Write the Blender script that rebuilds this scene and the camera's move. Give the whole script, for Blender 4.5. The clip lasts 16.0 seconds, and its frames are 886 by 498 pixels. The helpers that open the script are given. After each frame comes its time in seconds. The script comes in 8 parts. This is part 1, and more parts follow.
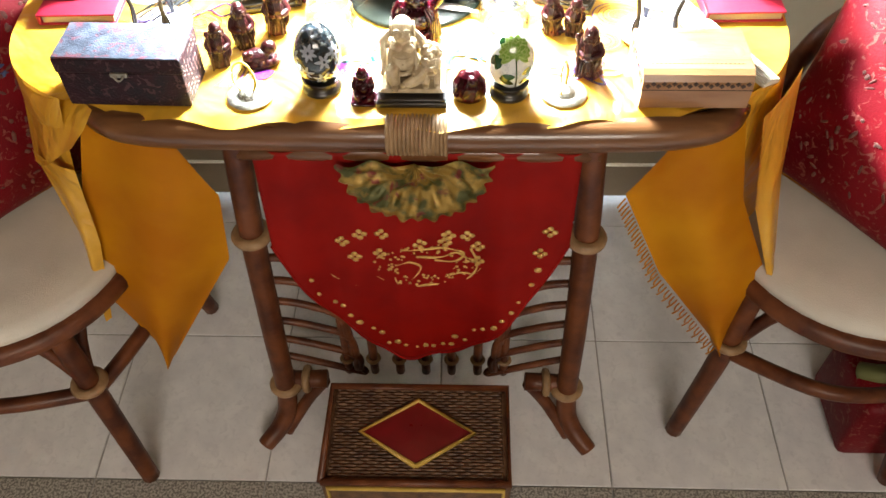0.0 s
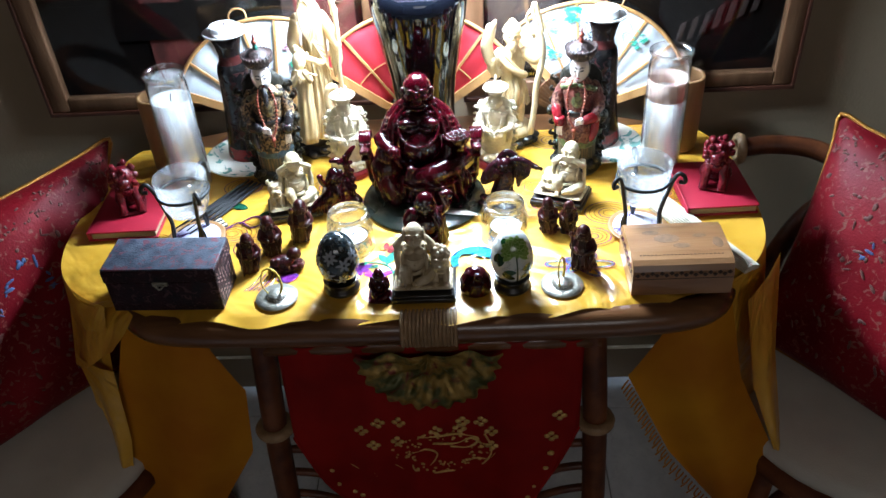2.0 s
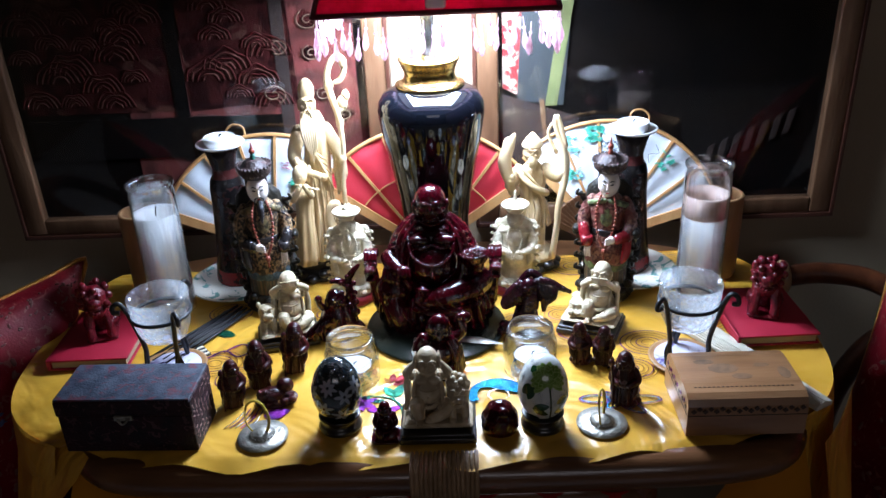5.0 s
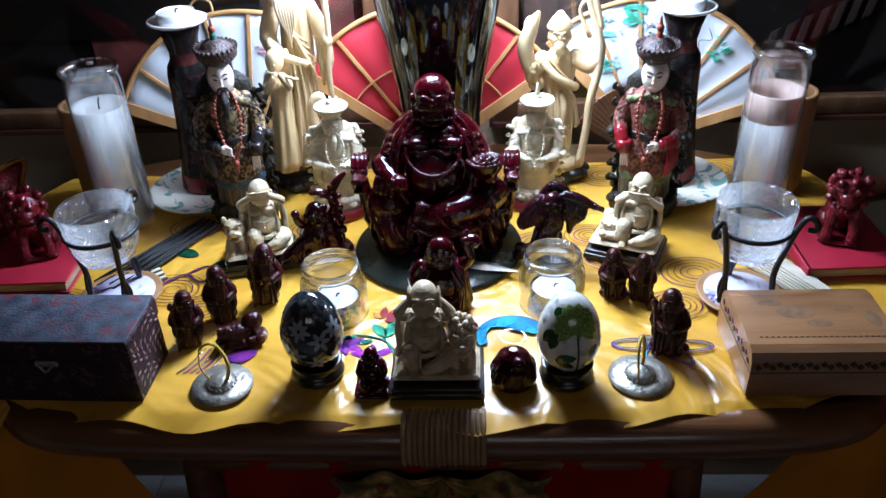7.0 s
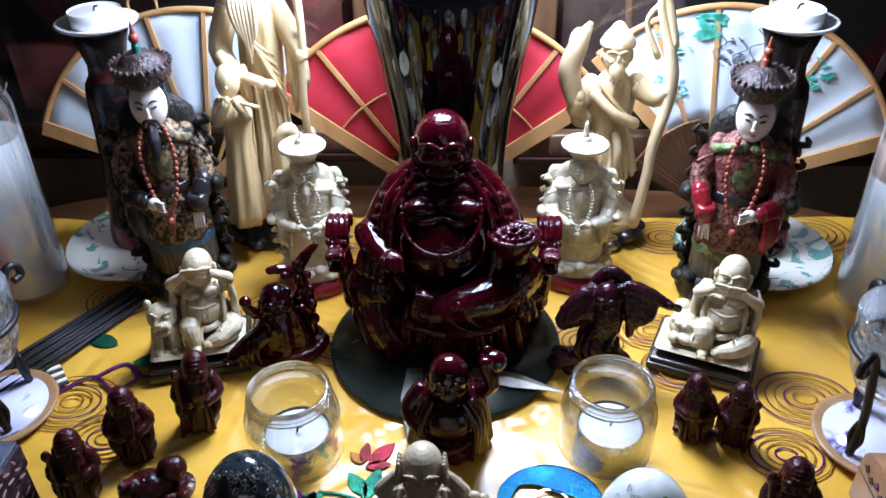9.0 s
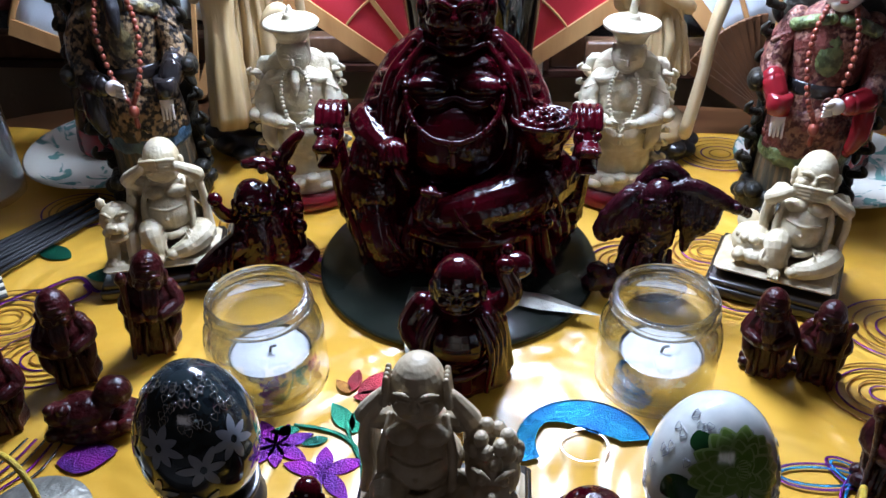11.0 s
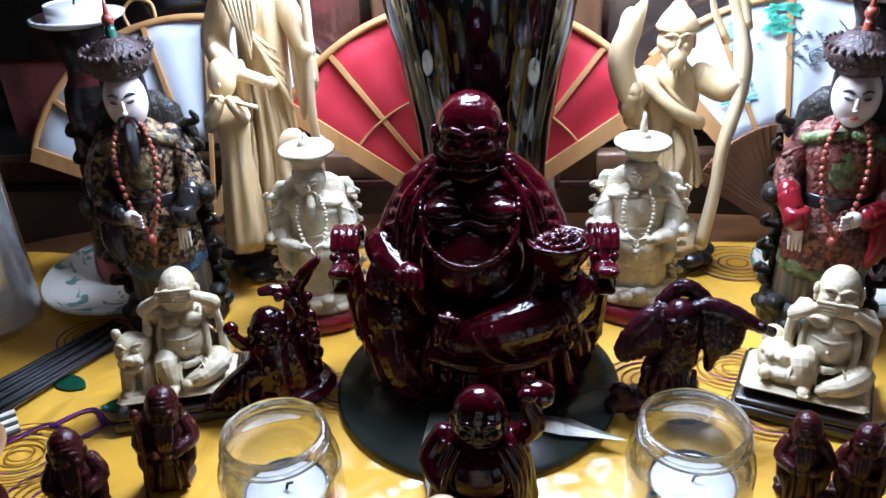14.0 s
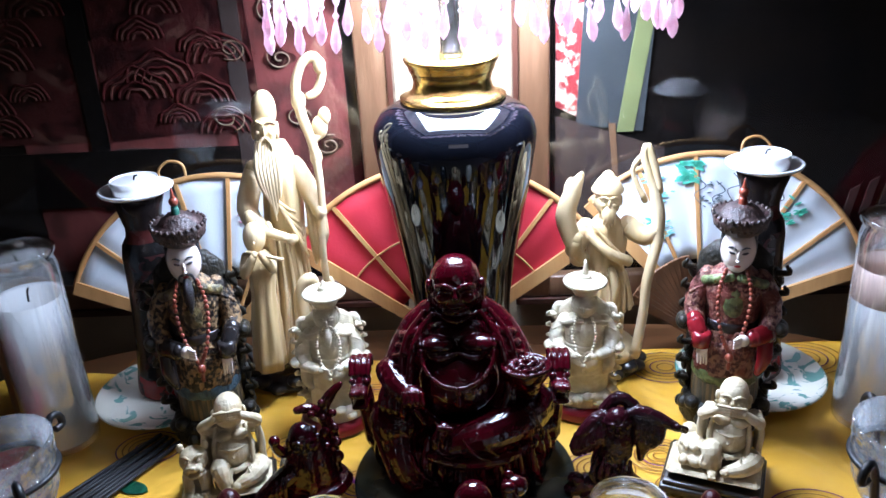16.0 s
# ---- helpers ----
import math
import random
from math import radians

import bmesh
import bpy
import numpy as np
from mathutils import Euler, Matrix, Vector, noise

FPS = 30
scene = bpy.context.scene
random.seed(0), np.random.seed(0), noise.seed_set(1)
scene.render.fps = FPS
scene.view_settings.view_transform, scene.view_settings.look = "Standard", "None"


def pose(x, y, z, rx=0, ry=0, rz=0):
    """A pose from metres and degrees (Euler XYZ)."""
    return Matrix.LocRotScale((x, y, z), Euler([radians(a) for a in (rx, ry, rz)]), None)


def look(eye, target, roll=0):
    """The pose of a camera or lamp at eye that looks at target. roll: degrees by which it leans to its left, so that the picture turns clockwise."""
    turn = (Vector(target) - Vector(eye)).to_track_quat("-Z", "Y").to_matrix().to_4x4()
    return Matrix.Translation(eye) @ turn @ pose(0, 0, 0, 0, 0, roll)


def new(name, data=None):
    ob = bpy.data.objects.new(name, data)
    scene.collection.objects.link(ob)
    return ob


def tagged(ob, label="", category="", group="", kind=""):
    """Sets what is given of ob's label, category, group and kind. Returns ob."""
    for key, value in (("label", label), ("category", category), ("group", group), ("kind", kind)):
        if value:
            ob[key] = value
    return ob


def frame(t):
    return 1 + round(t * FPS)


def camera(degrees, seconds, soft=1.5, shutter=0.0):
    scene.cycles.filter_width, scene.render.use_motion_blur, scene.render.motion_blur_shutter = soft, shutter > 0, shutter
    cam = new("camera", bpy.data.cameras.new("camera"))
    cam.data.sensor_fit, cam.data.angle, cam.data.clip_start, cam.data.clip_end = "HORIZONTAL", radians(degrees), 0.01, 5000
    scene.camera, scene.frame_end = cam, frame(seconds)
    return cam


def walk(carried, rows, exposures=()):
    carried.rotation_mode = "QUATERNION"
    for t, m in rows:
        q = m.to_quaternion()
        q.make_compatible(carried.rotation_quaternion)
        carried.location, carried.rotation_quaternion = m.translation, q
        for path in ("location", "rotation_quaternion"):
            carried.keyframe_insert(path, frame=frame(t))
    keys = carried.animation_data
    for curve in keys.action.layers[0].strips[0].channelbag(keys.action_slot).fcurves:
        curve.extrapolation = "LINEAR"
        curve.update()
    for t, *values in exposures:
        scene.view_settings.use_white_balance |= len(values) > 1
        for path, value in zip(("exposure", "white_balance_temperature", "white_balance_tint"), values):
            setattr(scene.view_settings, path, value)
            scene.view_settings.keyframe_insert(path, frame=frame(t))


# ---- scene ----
cam = camera(57.3, 16.0)
PATH = [
    (0, (0.056, 0.073, 1.339), (0.004, 1.35, -0.2), -1.2),
    (0.5, (0.058, 0.06, 1.351), (-0.023, 1.45, -0.084), -3.1),
    (1, (0.06, 0.056, 1.363), (-0.024, 1.534, 0.018), -3.9),
    (1.5, (0.063, 0.035, 1.386), (-0.011, 1.565, 0.1), -3.5),
    (2, (0.065, 0.021, 1.396), (-0.022, 1.613, 0.188), -3.8),
    (2.5, (0.053, 0.017, 1.413), (-0.036, 1.674, 0.296), -3.8),
    (3, (0.058, 0.016, 1.408), (-0.038, 1.776, 0.464), -3.9),
    (3.2, (0.049, 0.027, 1.406), (-0.026, 1.813, 0.51), -3.3),
    (5.3, (0.029, 0.133, 1.266), (-0.027, 1.931, 0.391), -2.6),
    (5.5, (0.03, 0.147, 1.258), (-0.057, 1.924, 0.345), -3.0),
    (6, (0.03, 0.187, 1.237), (-0.076, 1.928, 0.259), -3.0),
    (6.5, (0.033, 0.238, 1.22), (-0.065, 1.94, 0.175), -2.6),
    (7, (0.032, 0.288, 1.21), (-0.058, 1.959, 0.115), -2.5),
    (7.5, (0.031, 0.337, 1.214), (-0.077, 1.989, 0.091), -2.2),
    (8, (0.001, 0.414, 1.214), (-0.121, 2.094, 0.135), -2.0),
    (8.5, (-0.003, 0.473, 1.182), (-0.105, 2.144, 0.087), -1.6),
    (9, (0.016, 0.539, 1.15), (-0.081, 2.194, 0.032), -1.2),
    (9.5, (0.021, 0.569, 1.087), (-0.116, 2.22, -0.034), -1.8),
    (10, (0.02, 0.592, 1.059), (-0.129, 2.259, -0.036), -1.1),
    (10.2, (0.02, 0.595, 1.048), (-0.133, 2.256, -0.056), -1.1),
    (12.3, (0.019, 0.604, 1.039), (-0.138, 2.208, -0.145), -1.9),
    (12.5, (0.017, 0.606, 1.041), (-0.135, 2.211, -0.141), -1.8),
    (13, (0.018, 0.607, 1.039), (-0.145, 2.238, -0.108), -2.2),
    (13.5, (0.016, 0.615, 1.044), (-0.171, 2.308, -0.004), -2.7),
    (14, (0.017, 0.612, 1.054), (-0.178, 2.36, 0.102), -3.3),
    (14.5, (0.007, 0.603, 1.074), (-0.181, 2.397, 0.211), -3.3),
    (15, (-0.004, 0.575, 1.093), (-0.174, 2.399, 0.291), -3.3),
    (15.5, (-0.016, 0.53, 1.121), (-0.114, 2.354, 0.306), -3.1),
    (16, (0.003, 0.49, 1.165), (-0.077, 2.325, 0.374), -3.1),
]
EXPOSURES = [(0.0, 3.45, 7500, 13), (0.5, 2.75, 7000, 13), (1.0, 1.85, 6600, 12), (1.5, 1.3, 6400, 12), (2.0, 0.85, 6200, 12), (2.5, 0.5, 6050, 12), (3.0, 0.15, 5950, 20), (5.5, -0.1, 5950, 20),
             (7.0, -0.2, 5950, 20), (8.0, -0.4, 5950, 23), (10.0, -0.5, 5950, 23), (13.0, -0.45, 5950, 23), (14.5, -0.4, 5950, 24), (16.0, -0.4, 5950, 23)]
walk(cam, [(t, look(eye, target, roll)) for t, eye, target, roll in PATH], EXPOSURES)

# ---- world and light ----
world = bpy.data.worlds.new("world")
scene.world = world
world.use_nodes = True
wn = world.node_tree
sky = wn.nodes.new("ShaderNodeTexSky")
sky.sky_type = "NISHITA"
sky.sun_disc = False
sky.sun_elevation, sky.sun_rotation = radians(40), radians(160)
wn.links.new(sky.outputs[0], wn.nodes["Background"].inputs[0])
wn.nodes["Background"].inputs[1].default_value = 0.05


def lamp(name, kind, m, energy, color, **size):
    data = bpy.data.lights.new(name, kind)
    data.energy, data.color = energy, color
    for key, value in size.items():
        if key == "radius":
            data.shadow_soft_size = value
        if key == "width":
            data.shape, data.size = "RECTANGLE", value
        if key == "height":
            data.size_y = value
    ob = new(name, data)
    ob.matrix_world = m
    return ob


LX, LY = -0.012, 1.20
lamp("bulb_light", "POINT", pose(LX, LY, 1.175), 9.0, (0.68, 0.85, 1.0), radius=0.028)
lamp("lampshade_opening", "AREA", pose(LX + 0.014, LY, 1.128), 12.5, (0.66, 0.84, 1.0), width=0.20, height=0.20)
lamp("window_daylight", "AREA", look((0.35, -2.12, 2.03), (0.25, 0.4, 0.0)), 4.1, (1.0, 0.93, 0.82), width=1.6, height=0.6)

# ---- materials ----
mats = {}


def material(name, color, rough=0.5, metal=0.0, second=None, scale=30.0, bump=0.0, bscale=None, coat=0.0, spots=None,
             translucent=0.0, sheen=0.0, contrast=(0.35, 0.65), weave=0.0, rough_var=0.08, stretch=(1, 1, 1), spec=0.5, crease=0.0):
    """A procedural surface: two tones mixed by noise at two scales, a fine relief and uneven gloss."""
    mat = bpy.data.materials.new(name)
    mat.use_nodes = True
    t = mat.node_tree
    n, l = t.nodes, t.links
    b = n["Principled BSDF"]
    tc = n.new("ShaderNodeTexCoord")
    mp = n.new("ShaderNodeMapping")
    mp.inputs["Scale"].default_value = stretch
    l.new(tc.outputs["Object"], mp.inputs[0])
    no = n.new("ShaderNodeTexNoise")
    no.inputs["Scale"].default_value = scale
    no.inputs["Detail"].default_value = 6
    l.new(mp.outputs[0], no.inputs["Vector"])
    ramp = n.new("ShaderNodeValToRGB")
    second = second or tuple(c * 0.72 for c in color)
    ramp.color_ramp.elements[0].position, ramp.color_ramp.elements[1].position = contrast
    ramp.color_ramp.elements[0].color = (*second, 1)
    ramp.color_ramp.elements[1].color = (*color, 1)
    l.new(no.outputs["Fac"], ramp.inputs[0])
    out = ramp.outputs[0]
    if spots:
        scol, sscale, lo, hi = spots
        vo = n.new("ShaderNodeTexNoise")
        vo.inputs["Scale"].default_value = sscale
        vo.inputs["Detail"].default_value = 3
        vo.inputs["Distortion"].default_value = 1.2
        l.new(tc.outputs["Object"], vo.inputs["Vector"])
        r2 = n.new("ShaderNodeMapRange")
        r2.inputs["From Min"].default_value, r2.inputs["From Max"].default_value = lo, hi
        l.new(vo.outputs["Fac"], r2.inputs[0])
        mx = n.new("ShaderNodeMix")
        mx.data_type = "RGBA"
        l.new(r2.outputs[0], mx.inputs["Factor"])
        l.new(out, mx.inputs["A"])
        mx.inputs["B"].default_value = (*scol, 1)
        out = mx.outputs["Result"]
    l.new(out, b.inputs["Base Color"])
    b.inputs["Metallic"].default_value = metal
    rr = n.new("ShaderNodeMapRange")
    rr.inputs["To Min"].default_value, rr.inputs["To Max"].default_value = max(0.02, rough - rough_var), min(1, rough + rough_var)
    l.new(no.outputs["Fac"], rr.inputs[0])
    l.new(rr.outputs[0], b.inputs["Roughness"])
    b.inputs["Coat Weight"].default_value = coat
    b.inputs["Specular IOR Level"].default_value = spec
    b.inputs["Coat Roughness"].default_value = 0.08
    b.inputs["Sheen Weight"].default_value = sheen
    if bump:
        bt = n.new("ShaderNodeTexNoise")
        bt.inputs["Scale"].default_value = bscale or scale * 6
        bt.inputs["Detail"].default_value = 4
        l.new(mp.outputs[0], bt.inputs["Vector"])
        bp = n.new("ShaderNodeBump")
        bp.inputs["Strength"].default_value = bump
        bp.inputs["Distance"].default_value = 0.002
        l.new(bt.outputs["Fac"], bp.inputs["Height"])
        if weave:
            wv = n.new("ShaderNodeTexWave")
            wv.inputs["Scale"].default_value = weave
            wv.inputs["Distortion"].default_value = 0.4
            l.new(mp.outputs[0], wv.inputs["Vector"])
            b2 = n.new("ShaderNodeBump")
            b2.inputs["Strength"].default_value = 0.4
            b2.inputs["Distance"].default_value = 0.001
            l.new(wv.outputs["Fac"], b2.inputs["Height"])
            l.new(b2.outputs[0], bp.inputs["Normal"])
        if crease:
            cn = n.new("ShaderNodeTexNoise")
            cn.inputs["Scale"].default_value = 7.5
            cn.inputs["Detail"].default_value = 2
            cn.inputs["Distortion"].default_value = 2.2
            l.new(tc.outputs["Object"], cn.inputs["Vector"])
            cb = n.new("ShaderNodeBump")
            cb.inputs["Strength"].default_value = crease
            cb.inputs["Distance"].default_value = 0.016
            l.new(cn.outputs["Fac"], cb.inputs["Height"])
            l.new(cb.outputs[0], bp.inputs["Normal"])
        l.new(bp.outputs[0], b.inputs["Normal"])
    if translucent:
        tr = n.new("ShaderNodeBsdfTranslucent")
        l.new(out, tr.inputs[0])
        ms = n.new("ShaderNodeMixShader")
        ms.inputs[0].default_value = translucent
        l.new(b.outputs[0], ms.inputs[1])
        l.new(tr.outputs[0], ms.inputs[2])
        l.new(ms.outputs[0], n["Material Output"].inputs[0])
    mats[name] = mat
    return mat


def banded(name, bands, rough=0.45, relief=0.6, rscale=260.0, coat=0.0, fleck=None):
    """Paint in bands by height over the thing's own base: rows of (from height, colour)."""
    mat = material(name, bands[0][1], rough, bump=relief, bscale=rscale, coat=coat, spec=0.25)
    t = mat.node_tree
    n, l = t.nodes, t.links
    tc = n.new("ShaderNodeTexCoord")
    wob = n.new("ShaderNodeTexNoise")
    wob.inputs["Scale"].default_value = 45
    wob.inputs["Detail"].default_value = 5
    l.new(tc.outputs["Object"], wob.inputs["Vector"])
    sx = n.new("ShaderNodeSeparateXYZ")
    l.new(tc.outputs["Object"], sx.inputs[0])
    mm = n.new("ShaderNodeMath")
    mm.operation = "MULTIPLY_ADD"
    mm.inputs[1].default_value = 0.020 if relief > 0.3 else 0.006
    l.new(wob.outputs["Fac"], mm.inputs[0])
    l.new(sx.outputs["Z"], mm.inputs[2])
    top = 0.32
    dv = n.new("ShaderNodeMath")
    dv.operation = "DIVIDE"
    dv.inputs[1].default_value = top
    l.new(mm.outputs[0], dv.inputs[0])
    ramp = n.new("ShaderNodeValToRGB")
    ramp.color_ramp.interpolation = "CONSTANT"
    e = ramp.color_ramp.elements
    for i, (z, c) in enumerate(bands):
        p = 0.0 if i == 0 else (z + (0.010 if relief > 0.3 else 0.003)) / top
        el = e[0] if i == 0 else (e[1] if i == 1 else e.new(p))
        el.position, el.color = p, (*c, 1)
    l.new(dv.outputs[0], ramp.inputs[0])
    vo = n.new("ShaderNodeTexVoronoi")
    vo.inputs["Scale"].default_value = 190
    l.new(tc.outputs["Object"], vo.inputs["Vector"])
    mr = n.new("ShaderNodeMapRange")
    mr.inputs["From Min"].default_value, mr.inputs["From Max"].default_value = 0.1, 0.6
    mr.inputs["To Min"].default_value, mr.inputs["To Max"].default_value = 0.55, 1.25
    l.new(vo.outputs["Distance"], mr.inputs[0])
    mx = n.new("ShaderNodeMix")
    mx.data_type, mx.blend_type = "RGBA", "MULTIPLY"
    mx.inputs["Factor"].default_value = 0.8 if relief > 0.3 else 0.15
    src = ramp.outputs[0]
    if fleck:
        fn = n.new("ShaderNodeTexNoise")
        fn.inputs["Scale"].default_value = 75
        fn.inputs["Distortion"].default_value = 1.5
        l.new(tc.outputs["Object"], fn.inputs["Vector"])
        fm = n.new("ShaderNodeMapRange")
        fm.inputs["From Min"].default_value, fm.inputs["From Max"].default_value = 0.54, 0.60
        lim = n.new("ShaderNodeMath")
        lim.operation = "LESS_THAN"
        lim.inputs[1].default_value = 0.155
        l.new(sx.outputs["Z"], lim.inputs[0])
        mu = n.new("ShaderNodeMath")
        mu.operation = "MULTIPLY"
        l.new(fn.outputs["Fac"], fm.inputs[0])
        l.new(fm.outputs[0], mu.inputs[0])
        l.new(lim.outputs[0], mu.inputs[1])
        fx = n.new("ShaderNodeMix")
        fx.data_type = "RGBA"
        l.new(mu.outputs[0], fx.inputs["Factor"])
        l.new(src, fx.inputs["A"])
        fx.inputs["B"].default_value = (*fleck, 1)
        src = fx.outputs["Result"]
    l.new(src, mx.inputs["A"])
    l.new(mr.outputs[0], mx.inputs["B"])
    l.new(mx.outputs["Result"], n["Principled BSDF"].inputs["Base Color"])
    return mat


def glass(name, color=(1, 1, 1), rough=0.02, ior=1.45, bump=0.0):
    mat = bpy.data.materials.new(name)
    mat.use_nodes = True
    n, l = mat.node_tree.nodes, mat.node_tree.links
    b = n["Principled BSDF"]
    b.inputs["Base Color"].default_value = (*color, 1)
    b.inputs["Roughness"].default_value = rough
    b.inputs["IOR"].default_value = ior
    b.inputs["Transmission Weight"].default_value = 1.0
    if bump:
        bt = n.new("ShaderNodeTexVoronoi")
        bt.inputs["Scale"].default_value = 120
        bp = n.new("ShaderNodeBump")
        bp.inputs["Strength"].default_value = bump
        bp.inputs["Distance"].default_value = 0.002
        l.new(bt.outputs["Distance"], bp.inputs["Height"])
        l.new(bp.outputs[0], b.inputs["Normal"])
    mats[name] = mat
    return mat


def thin_glass(name, color=(0.97, 0.98, 0.98), bump=0.0, ior=1.5, lit_white=0.0):
    """A thin clear wall: see-through, with reflections that grow towards the edge."""
    mat = bpy.data.materials.new(name)
    mat.use_nodes = True
    n, l = mat.node_tree.nodes, mat.node_tree.links
    n.remove(n["Principled BSDF"])
    tr = n.new("ShaderNodeBsdfTransparent")
    tr.inputs[0].default_value = (*color, 1)
    gl = n.new("ShaderNodeBsdfGlossy")
    gl.inputs["Roughness"].default_value = 0.05
    fr = n.new("ShaderNodeLayerWeight")
    fr.inputs["Blend"].default_value = 0.22
    mr = n.new("ShaderNodeMapRange")
    mr.inputs["To Min"].default_value, mr.inputs["To Max"].default_value = (ior - 1) * 0.10, (ior - 1) * 1.1
    l.new(fr.outputs["Facing"], mr.inputs[0])
    ms = n.new("ShaderNodeMixShader")
    l.new(mr.outputs[0], ms.inputs[0])
    l.new(tr.outputs[0], ms.inputs[1])
    l.new(gl.outputs[0], ms.inputs[2])
    out = ms.outputs[0]
    # White translucency stands in for light that clear glass would refract.
    if lit_white:
        refracted_white = n.new("ShaderNodeBsdfTranslucent")
        refracted_white.inputs[0].default_value = (0.86, 0.90, 0.92, 1)
        mc = n.new("ShaderNodeMixShader")
        mc.inputs[0].default_value = lit_white
        l.new(out, mc.inputs[1])
        l.new(refracted_white.outputs[0], mc.inputs[2])
        out = mc.outputs[0]
    l.new(out, n["Material Output"].inputs[0])
    if bump:
        tc = n.new("ShaderNodeTexCoord")
        bt = n.new("ShaderNodeTexVoronoi")
        bt.inputs["Scale"].default_value = 130
        l.new(tc.outputs["Object"], bt.inputs["Vector"])
        bp = n.new("ShaderNodeBump")
        bp.inputs["Strength"].default_value = bump
        bp.inputs["Distance"].default_value = 0.004
        l.new(bt.outputs["Distance"], bp.inputs["Height"])
        l.new(bp.outputs[0], gl.inputs["Normal"])
        l.new(bp.outputs[0], fr.inputs["Normal"])
    mats[name] = mat
    return mat


def glowing(name, color, strength):
    mat = bpy.data.materials.new(name)
    mat.use_nodes = True
    b = mat.node_tree.nodes["Principled BSDF"]
    b.inputs["Base Color"].default_value = (*color, 1)
    b.inputs["Emission Color"].default_value = (*color, 1)
    b.inputs["Emission Strength"].default_value = strength
    return mat


M_wall = material("wall_paint", (0.30, 0.225, 0.145), 0.75, second=(0.265, 0.195, 0.12), scale=4, bump=0.25, bscale=180)
M_ceiling = material("ceiling_paint", (0.34, 0.29, 0.23), 0.8, scale=3, bump=0.2, bscale=90)
M_tile = material("floor_tile", (0.78, 0.79, 0.81), 0.34, second=(0.68, 0.69, 0.72), scale=22, bump=0.06, bscale=120, spots=((0.62, 0.63, 0.66), 70, 0.52, 0.8))
M_grout = material("grout", (0.42, 0.42, 0.42), 0.85, scale=60, bump=0.3)
M_granite = material("speckled_granite", (0.45, 0.43, 0.39), 0.5, second=(0.16, 0.15, 0.14), scale=240, contrast=(0.42, 0.58))
M_rattan = material("dark_rattan", (0.150, 0.046, 0.016), 0.42, second=(0.055, 0.014, 0.006), scale=24, bump=0.2, bscale=90, coat=0.0, spec=0.3, stretch=(1, 1, 1))
M_rail = material("varnished_rattan_rail", (0.19, 0.080, 0.03), 0.30, second=(0.075, 0.028, 0.011), scale=18, bump=0.15, coat=0.3, stretch=(0.25, 3, 3))
M_binding = material("rattan_binding", (0.33, 0.20, 0.10), 0.5, second=(0.22, 0.13, 0.06), scale=60, bump=0.3)
M_cloth = material("yellow_satin", (0.72, 0.395, 0.044), 0.31, second=(0.62, 0.325, 0.030), scale=14, bump=1.0, bscale=17, spec=0.72, translucent=0.08, crease=0.7)
M_lining = material("orange_lining", (0.62, 0.26, 0.010), 0.6, second=(0.46, 0.15, 0.006), scale=6, bump=0.15, bscale=700, translucent=0.2, spec=0.15)
M_redsilk = material("red_silk", (0.30, 0.007, 0.004), 0.6, second=(0.20, 0.004, 0.003), scale=9, bump=0.2, bscale=60, spec=0.12, translucent=0.10)
M_gold = material("gold_thread", (0.80, 0.52, 0.16), 0.35, metal=0.35, scale=120, bump=0.5)
M_goldbrocade = material("gold_brocade", (0.30, 0.18, 0.035), 0.4, metal=0.45, second=(0.06, 0.06, 0.012), scale=46, contrast=(0.4, 0.55), bump=0.8, bscale=120, spots=((0.16, 0.02, 0.014), 34, 0.58, 0.64))
M_brocade = material("red_brocade", (0.19, 0.005, 0.010), 0.5, second=(0.11, 0.003, 0.007), scale=8, bump=0.3, bscale=300, spec=0.15, spots=((0.20, 0.060, 0.045), 85, 0.58, 0.66))
M_woven = material("tan_woven_thread", (0.15, 0.055, 0.038), 0.7, second=(0.10, 0.03, 0.024), scale=200)
M_wovenblue = material("blue_woven_thread", (0.05, 0.085, 0.18), 0.7, second=(0.05, 0.08, 0.2), scale=200)
M_seat = material("cream_seat", (0.60, 0.57, 0.50), 0.8, second=(0.52, 0.49, 0.43), scale=12, bump=0.3, bscale=500)
M_lacquer = material("dark_red_lacquer", (0.046, 0.0010, 0.0038), 0.15, second=(0.010, 0.0004, 0.0016), scale=22, bump=0.12, bscale=140, spec=0.40, rough_var=0.04)
M_lionred = material("worn_red_lacquer", (0.150, 0.006, 0.012), 0.3, second=(0.055, 0.002, 0.005), scale=60, bump=0.3, bscale=260, spec=0.4)
M_resin = material("brown_red_resin", (0.046, 0.0045, 0.005), 0.30, second=(0.014, 0.0015, 0.002), scale=60, bump=0.45, bscale=320, spec=0.3, spots=((0.20, 0.09, 0.03), 70, 0.64, 0.72))
M_resin_dark = material("near_black_resin", (0.026, 0.003, 0.006), 0.22, second=(0.008, 0.0015, 0.003), scale=60, bump=0.4, bscale=250, spec=0.3)
M_ivory = material("ivory_resin", (0.78, 0.71, 0.54), 0.45, second=(0.60, 0.51, 0.34), scale=55, bump=0.7, bscale=150)
M_cream = material("aged_cream_resin", (0.64, 0.55, 0.38), 0.48, second=(0.42, 0.33, 0.19), scale=70, bump=0.6, bscale=170)
M_ivory_deep = material("yellowed_ivory_resin", (0.70, 0.55, 0.33), 0.42, second=(0.52, 0.37, 0.17), scale=40, bump=0.5, bscale=140, stretch=(1, 1, 0.3))
M_stone = material("cream_stone", (0.56, 0.46, 0.31), 0.5, second=(0.36, 0.27, 0.16), scale=70, bump=0.2, bscale=300)
